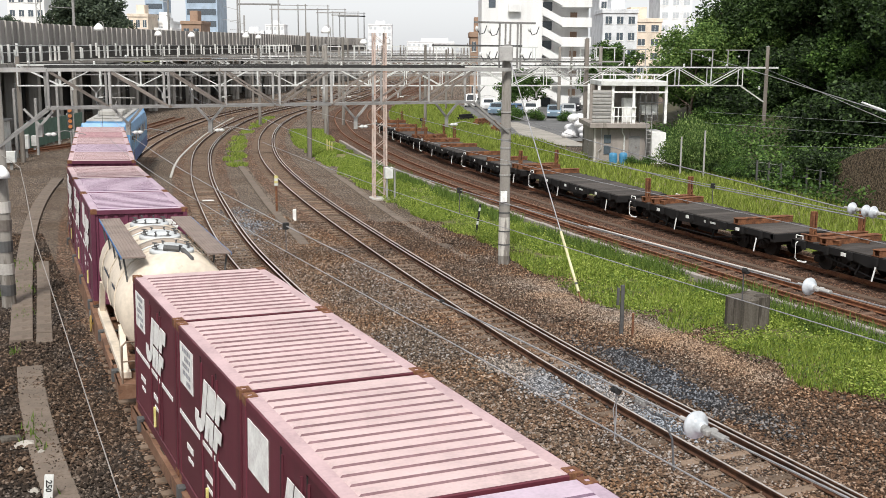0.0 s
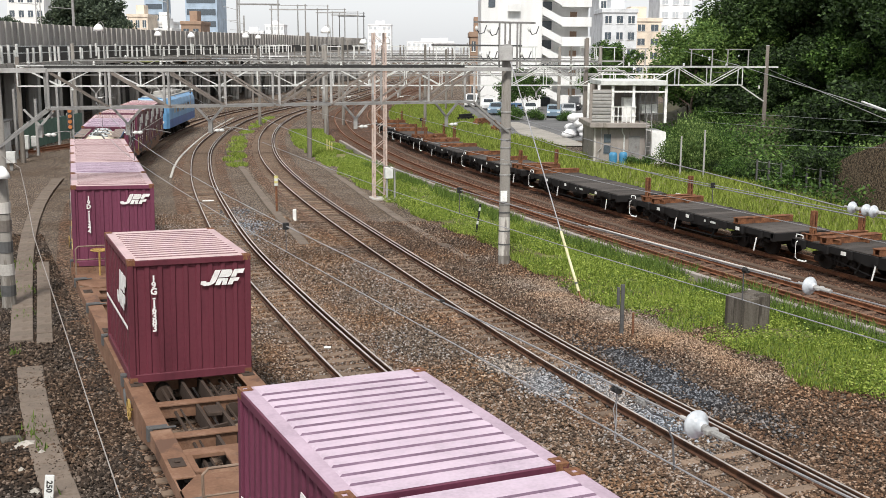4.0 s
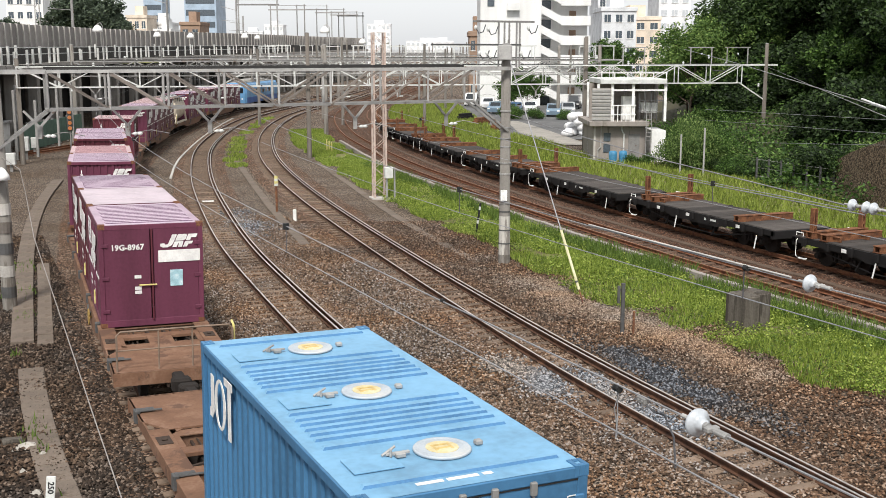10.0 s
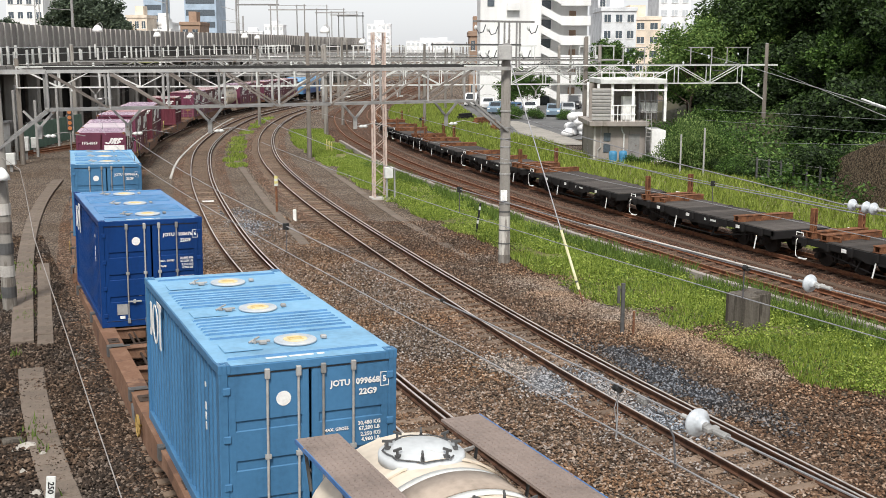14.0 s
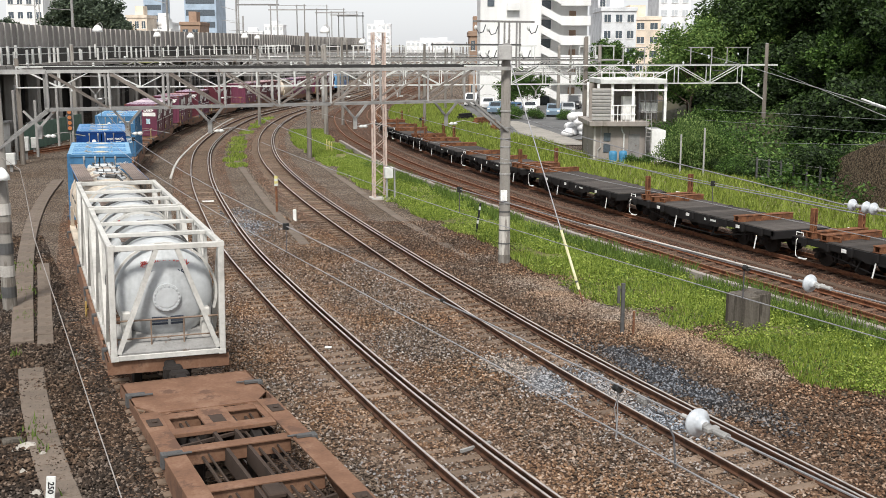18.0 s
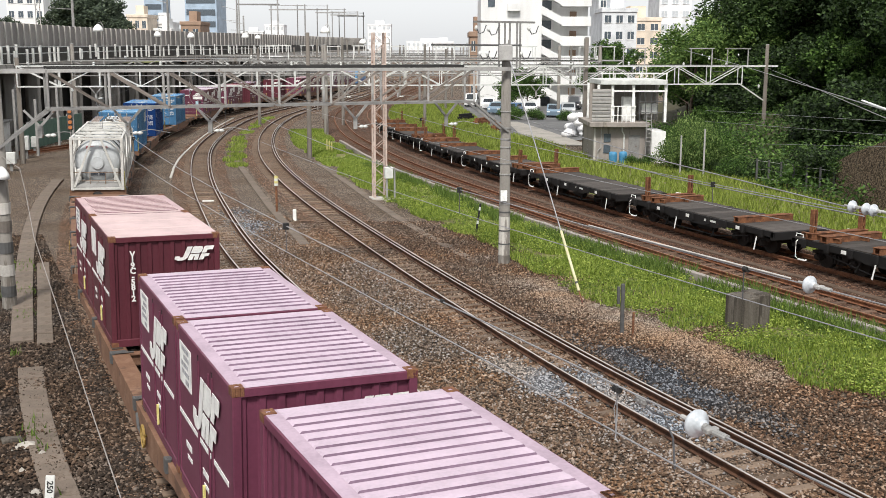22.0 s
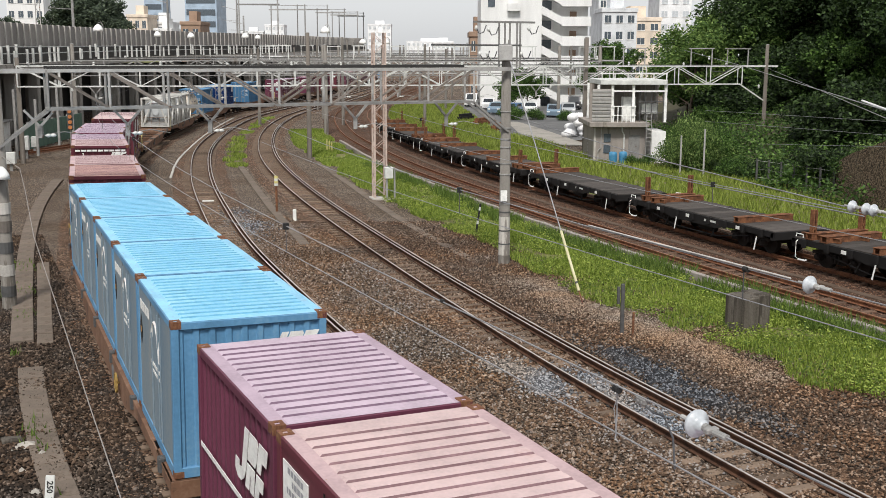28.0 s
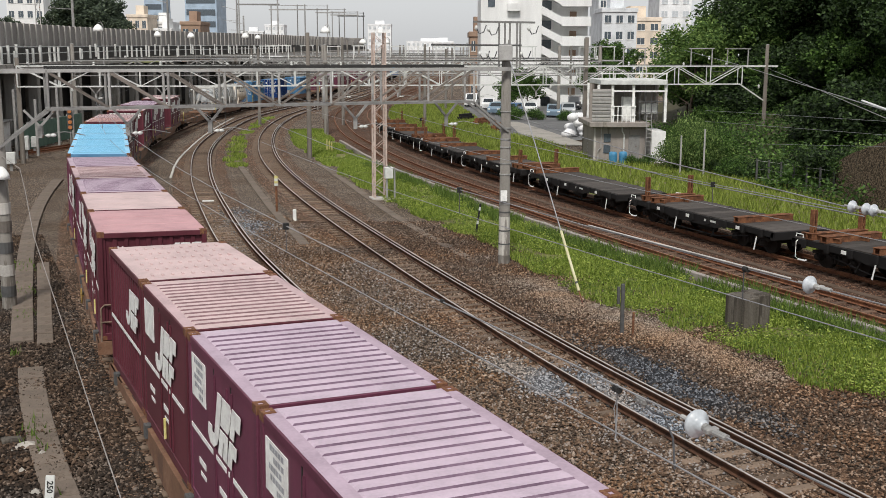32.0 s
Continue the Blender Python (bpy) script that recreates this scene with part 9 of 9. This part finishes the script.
for y, kind in ((7.6, "roller"), (7.32, "clamp"), (10.3, "small roller")):
    fit_ob = thing("wire_clip", pose(on_a(y), y, 5.33 if y < 9 else 5.36, 0, 0, 25), "black rubber roller clip on the wire" if "roller" in kind else "grey bolted wire clamp", "wire clip", "wire clips")
    if kind == "roller":
        part("roller", Shape().tube((0, -0.032, 0), (0, -0.012, 0), 0.028, 14).tube((0, 0.012, 0), (0, 0.032, 0), 0.028, 14).tube((0, -0.03, 0), (0, 0.03, 0), 0.022, 10), BLACK, fit_ob, "black grooved roller")
        part("dropper", Shape().path([(0.0, 0, -0.03), (0.01, 0.005, -0.2), (-0.005, -0.005, -0.38)], 0.006, 5).path([(0.012, 0, -0.03), (-0.015, 0.01, -0.15), (0.012, 0, -0.36)], 0.004, 5), WIRE, fit_ob, "loop dropper")
    elif kind == "small roller":
        part("roller", Shape().tube((0, -0.025, 0), (0, 0.025, 0), 0.02, 12), BLACK, fit_ob, "small black roller")
    else:
        part("clamp", Shape().box(-0.02, 0.02, -0.05, 0.05, -0.02, 0.025, 0.006).tube((-0.03, 0.02, 0), (0.03, 0.02, 0), 0.012, 6).tube((-0.03, -0.02, 0), (0.03, -0.02, 0), 0.012, 6), GALV, fit_ob)
        part("jumper", Shape().path([(0, -0.04, -0.02), (0.03, -0.1, -0.06), (0.04, -0.2, -0.05), (0.02, -0.34, -0.16), (0.0, -0.4, -0.36)], 0.008, 6), DARKWIRE, fit_ob, "black jumper cable")

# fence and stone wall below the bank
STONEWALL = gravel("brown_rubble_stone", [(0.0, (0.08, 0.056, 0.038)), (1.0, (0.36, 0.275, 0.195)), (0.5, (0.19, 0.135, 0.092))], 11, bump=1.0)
wall_s = Shape()
wall_s.prism([(57, -0.1), (60, -0.1), (60, 1.7), (57, 2.6), (50, 4.2), (36, 5.5), (36, -0.1)], 21.5, 22.3, "x")
solid("retaining_wall", wall_s, STONEWALL, "brown rubble stone retaining wall at the bank", "retaining wall", kind="structure", m=Matrix.Translation((0, 0, 0)))
fence = thing("wire_fence", pose(0, 0, 0), "grey wire fence on steel posts below the bank", "fence")
for k in range(7):
    x, y = 18.9 + k * 0.42, 65.2 - k * 1.0
    part("post", Shape().box(x - 0.05, x + 0.05, y - 0.05, y + 0.05, -0.1, 1.5), DARKSTEEL, fence)
for z in (0.4, 0.9, 1.4):
    part("wire", Shape().tube((18.9, 65.2, z), (21.42, 59.2, z), 0.012, 4), GALV, fence)
for x, y, h in ((15.4, 70.3, 2.5), (16.6, 69.0, 3.0)):
    solid("short_post", Shape().box(-0.05, 0.05, -0.05, 0.05, -0.2, h, 0.01), GALV, "thin grey post among the bushes", "post", m=pose(x, y, 0))
# loose stones
rng = np.random.default_rng(7)


def stones(name, count, x0, x1, y0, y1, size, material, label, lens=None, z=-0.02):
    """Broken stones between two slanting edges, or strewn round a spot (x, y, half width, half length, turn)."""
    y = y0 + (y1 - y0) * rng.random(count) ** 1.4
    u = rng.random(count)
    x = (x0 - (y - 18) * 0.44) + (x1 - x0) * u
    if lens:
        cx, cy, a, b, turn = lens
        p, q, t = rng.normal(size=count) * a * 0.55, rng.uniform(-1, 1, count) ** 3 * b * 0.4 + rng.uniform(-1, 1, count) * b * 0.6, math.radians(turn)
        p += 0.35 * a * np.sin(q * 2.1 + cx) * np.cos(q * 0.9)
        x, y = cx + p * math.cos(t) - q * math.sin(t), cy + p * math.sin(t) + q * math.cos(t)
    s = size * rng.uniform(0.5, 1.3, count)[:, None, None]
    base = np.array([(1, 0, 0), (-1, 0, 0), (0, 1, 0), (0, -1, 0), (0, 0, 0.8), (0, 0, -0.8)], float)
    V = base[None] * s * rng.uniform(0.55, 1.2, (count, 6, 1))
    t = rng.uniform(0, 6.28, count)
    c, q = np.cos(t)[:, None], np.sin(t)[:, None]
    V = np.stack([V[..., 0] * c - V[..., 1] * q, V[..., 0] * q + V[..., 1] * c, V[..., 2] + 0.3 * V[..., 0]], -1)
    V += np.stack([x, y, np.full(count, z)], -1)[:, None, :]
    F = np.array([(0, 2, 4), (2, 1, 4), (1, 3, 4), (3, 0, 4), (2, 0, 5), (1, 2, 5), (3, 1, 5), (0, 3, 5)])
    me = bpy.data.meshes.new(name)
    me.from_pydata(V.reshape(-1, 3).tolist(), [], (F[None] + (np.arange(count) * 6)[:, None, None]).reshape(-1, 3).tolist())
    me.materials.append(material)
    return tagged(new(name, me), label, "ballast", kind="stuff")


def stone_material(name, cols):
    m = bpy.data.materials.new(name)
    m.use_nodes = True
    n, l = m.node_tree.nodes, m.node_tree.links
    b = n["Principled BSDF"]
    b.inputs["Roughness"].default_value, b.inputs["Specular IOR Level"].default_value = 0.9, 0.2
    g = n.new("ShaderNodeNewGeometry")
    r = n.new("ShaderNodeValToRGB")
    for k, (p, c) in enumerate(cols):
        e = r.color_ramp.elements[k] if k < 2 else r.color_ramp.elements.new(p)
        e.position, e.color = p, (*c, 1)
    l.new(g.outputs["Random Per Island"], r.inputs["Fac"])
    # wide rusty and grey drifts
    co, nz, rr, mu = n.new("ShaderNodeTexCoord"), n.new("ShaderNodeTexNoise"), n.new("ShaderNodeValToRGB"), n.new("ShaderNodeMixRGB")
    nz.inputs["Scale"].default_value, nz.inputs["Detail"].default_value = 0.3, 5
    rr.color_ramp.elements[0].position, rr.color_ramp.elements[1].position = 0.38, 0.62
    rr.color_ramp.elements[0].color, rr.color_ramp.elements[1].color = (0.95, 1.0, 1.06, 1), (1.14, 0.95, 0.78, 1)
    mu.blend_type = "MULTIPLY"
    mu.inputs["Fac"].default_value = 1
    l.new(co.outputs["Object"], nz.inputs["Vector"])
    l.new(nz.outputs["Fac"], rr.inputs["Fac"])
    l.new(r.outputs["Color"], mu.inputs["Color1"])
    l.new(rr.outputs["Color"], mu.inputs["Color2"])
    l.new(mu.outputs["Color"], b.inputs["Base Color"])
    return m


MIXED = stone_material("mixed_ballast_stones", [(0.0, (0.035, 0.026, 0.021)), (1.0, (0.38, 0.335, 0.295)), (0.35, (0.1, 0.07, 0.05)), (0.75, (0.21, 0.15, 0.108)), (0.9, (0.25, 0.23, 0.22))])
DARKMIX = stone_material("dull_brown_ballast_stones", [(0.0, (0.02, 0.014, 0.01)), (1.0, (0.34, 0.275, 0.225)), (0.45, (0.075, 0.05, 0.035)), (0.8, (0.15, 0.1, 0.07))])
SOOTMIX = stone_material("sooty_ballast_stones", [(0.0, (0.014, 0.011, 0.009)), (1.0, (0.19, 0.155, 0.13)), (0.4, (0.036, 0.027, 0.021)), (0.8, (0.078, 0.058, 0.045))])
BLUEMIX = stone_material("blue_grey_ballast_stones", [(0.0, (0.035, 0.038, 0.043)), (1.0, (0.4, 0.41, 0.43)), (0.5, (0.13, 0.138, 0.15))])
OILMIX = stone_material("oily_ballast_stones", [(0.0, (0.012, 0.012, 0.013)), (1.0, (0.24, 0.24, 0.25)), (0.6, (0.042, 0.043, 0.047))])
stones("loose_ballast", 36000, -9.6, -4.9, 12, 46, 0.048, SOOTMIX, "sooty loose ballast stones beside the freight track")
stones("loose_ballast", 95000, -2.0, 7.2, 12, 52, 0.04, MIXED, "loose broken ballast stones of mixed grey and brown")
stones("loose_ballast", 70000, 7.2, 14.0, 12, 50, 0.04, DARKMIX, "dull brown loose ballast stones beside the grass")
stones("fresh_ballast", 2000, 0, 1, 0, 1, 0.042, BLUEMIX, "fresh blue-grey stones spilled beside the track", (2.0, 25.5, 0.55, 2.5, 24), 0.0)
stones("fresh_ballast", 1500, 0, 1, 0, 1, 0.04, BLUEMIX, "fresh blue-grey stones between the rails", (4.1, 23.6, 0.4, 3.6, 22), 0.0)
stones("oily_ballast", 3400, 0, 1, 0, 1, 0.042, OILMIX, "dark oily stones in a streak beside the track", (5.5, 25.0, 0.55, 5.2, 24), 0.0)
SANDMIX = stone_material("pale_sandy_gravel", [(0.0, (0.08, 0.062, 0.047)), (1.0, (0.42, 0.35, 0.285)), (0.5, (0.19, 0.148, 0.115))])
stones("fine_gravel", 9000, 0, 1, 0, 1, 0.03, SANDMIX, "pale sandy gravel along the grass edge", (4.6, 33.0, 1.1, 7.0, 25), -0.01)
stones("fine_gravel", 4500, 0, 1, 0, 1, 0.028, SANDMIX, "tan sandy gravel along the grass edge", (7.0, 27.8, 0.75, 4.6, 22), -0.012)
stones("fresh_ballast", 900, 0, 1, 0, 1, 0.05, BLUEMIX, "fresh blue-grey stones spilled between two tracks", (-9.3, 50, 0.8, 6.5, 18), 0.0)

# crumpled scraps beside the trough
SCRAP = mat("dirty_white_scrap", (0.36, 0.335, 0.3), 0.8, scale=6, spots=(0.2, 0.16, 0.12), spot_scale=8, spot_at=0.6)
for x, y, s, turn in ((-8.35, 20.7, 0.3, 20), (-7.85, 20.2, 0.12, 70), (-7.25, 18.3, 0.16, 130), (-7.9, 19.3, 0.1, 40)):
    solid("scrap", Shape().add([(-s, -s * 0.6, -0.02), (s * 0.9, -s * 0.7, 0.0), (s, s * 0.5, -0.01), (-s * 0.7, s * 0.7, -0.02), (0.1 * s, 0, 0.09), (-0.5 * s, 0.1 * s, 0.03)], [(0, 1, 4), (1, 2, 4), (2, 3, 4), (3, 5, 4), (5, 0, 4), (3, 0, 5), (0, 3, 2, 1)]), SCRAP, "crumpled dirty white scrap on the ballast", "litter", "scraps", m=pose(x, y, -0.03, 0, 0, turn))

# feeder wires on the right
for pts, r in (([(18.0, 75, 3.87), (21.5, 50, 4.62)], 0.01), ([(18.0, 75, 3.13), (21.6, 50, 3.97)], 0.01), ([(20.2, 70, 2.0), (21.6, 50, 3.5)], 0.01),
               ([(18.8, 86, 7.95), (13.5, 50, 7.2), (9.3, 22, 6.5)], 0.014), ([(26.0, 88.5, 6.6), (18.5, 58, 6.4), (10.6, 25, 6.1)], 0.012)):
    wire(pts, r, "feeder_wire", "pale feeder wire strung along the line")
for pts in ([(2.45, 39.85, 5.5), (3.75, 32.2, 5.38), (5.0, 24.6, 5.33), (6.3, 16.9, 5.38)], [(2.45, 39.85, 4.95), (3.8, 32.0, 4.9), (5.15, 24.2, 4.98), (6.47, 16.5, 5.28)]):
    wire(pts, 0.012, "stay_wire", "pale anchoring wire running to a strain insulator")
part("insulating_rod", Shape().tube((9.95, 26.0, 6.643), (9.3, 22.0, 6.5), 0.024, 8), WHITE, WIRES[-4], "white insulating rod in the wire")

# signals, boxes and clutter beside the viaduct
sig = thing("shunting_signal", pose(-29.6, 86.5, 0, 0, 0, 15), "slim signal mast with amber lenses", "signal")
part("mast", Shape().tube((0, 0, -0.1), (0, 0, 3.2), 0.06, 8), GALV, sig)
part("head", Shape().box(-0.22, 0.22, -0.12, 0.12, 1.6, 3.3, 0.04), DARKSTEEL, sig, "dark signal head")
for k in range(4):
    part("lens", Shape().tube((0, -0.13, 1.8 + k * 0.42), (0, -0.2, 1.8 + k * 0.42), 0.15, 14), ORANGE, sig, "amber lens")
for x, y, h, w in ((-28.5, 71.5, 0.85, 0.3), (-30.7, 80.0, 1.15, 0.2), (-31.6, 84.0, 0.9, 0.2)):
    box = thing("relay_box", pose(x, y, 0, 0, 0, 10), "pale trackside relay box on a short post", "relay box", "relay boxes")
    part("post", Shape().box(-0.08, 0.08, -0.08, 0.08, -0.1, h * 0.5), GALV, box)
    part("case", Shape().box(-w, w, -0.25, 0.25, h * 0.5, h * 1.4, 0.03), PALEPAINT, box)
for x, y, h in ((-31.2, 79.5, 5.0), (-33.2, 85.0, 5.2), (-30.6, 82.0, 4.2), (-32.3, 91.5, 5.4), (-32.6, 96.0, 5.2)):
    solid("steel_post", Shape().box(-0.09, 0.09, -0.09, 0.09, -0.2, h, 0.015), GALV, "grey steel post below the viaduct", "post", "steel posts", m=pose(x, y, 0))
fence2 = thing("mesh_fence", pose(0, 0, 0), "green mesh fence under the viaduct", "fence")
GREENPAINT = mat("faded_green_paint", (0.1, 0.17, 0.13), 0.7, scale=2)
for k in range(8):
    x, y = -32.8 - k * 0.12, 84.0 + k * 2.2
    part("panel", Shape().box(x - 0.03, x + 0.03, y + 0.08, y + 2.1, 0.05, 2.1, 0.01), GREENPAINT, fence2)
    part("post", Shape().box(x - 0.06, x + 0.06, y - 0.06, y + 0.06, -0.1, 2.25), GALV, fence2)
shed = thing("lineside_shed", pose(-33.5, 78.5, 0, 0, 0, 8), "small pale shed with windows below the viaduct", "shed")
part("wall", Shape().box(-1.6, 1.6, 0, 2.4, -0.1, 2.6), PALEPAINT, shed)
part("roof", Shape().box(-1.8, 1.8, -0.2, 2.6, 2.6, 2.75, 0.02), GALV, shed)
for x in (-0.9, 0.3):
    part("window", Shape().box(x, x + 0.6, -0.04, 0.02, 1.2, 2.1), GLASS, shed)
# lamp close to the left edge
bell = thing("yard_lamp", pose(-13.32, 32.1, 3.95), "white bell lamp fixed to the gantry post", "lamp", "yard lamps")
part("bracket", Shape().tube((-0.15, 0.3, 0.3), (0.2, 0, 0.42), 0.025), GALV, bell)
part("shade", Shape().lathe([(0.05, 0.42), (0.12, 0.36), (0.22, 0.2), (0.25, 0.05), (0.22, 0.05), (0.05, 0.28)], 16), WHITE, bell, "white enamel shade", pose(0.2, 0, 0), True)


# ---- what moves ----
CANT = 0.9


def motions():
    C = TRACK_A
    d = np.r_[0, np.cumsum(np.hypot(*np.diff(C, axis=0).T))]
    d = d - np.interp(0.0, C[:, 1], d)

    def at(s):
        return Vector((np.interp(s, d, C[:, 0]), np.interp(s, d, C[:, 1])))

    def wagon_pose(u, t, half):
        s = u + 8.4 * t - 0.0175 * t * t
        a, b = at(s - half), at(s + half)
        m = (a + b) / 2
        return pose(m.x, m.y, RAIL, 0, CANT, -math.degrees(math.atan2(b.x - a.x, b.y - a.y)))

    times = [k * 1.0 for k in range(33)]
    for ob, u in WAGONS:
        walk(ob, [(t, wagon_pose(u, t, 7.1)) for t in times])
    for ob, u, _ in RIDE:
        w = min(WAGONS, key=lambda q: abs(q[1] - u))[1]
        walk(ob, [(t, wagon_pose(w, t, 7.1) @ pose(0, u - w, 1.015)) for t in times])


motions()
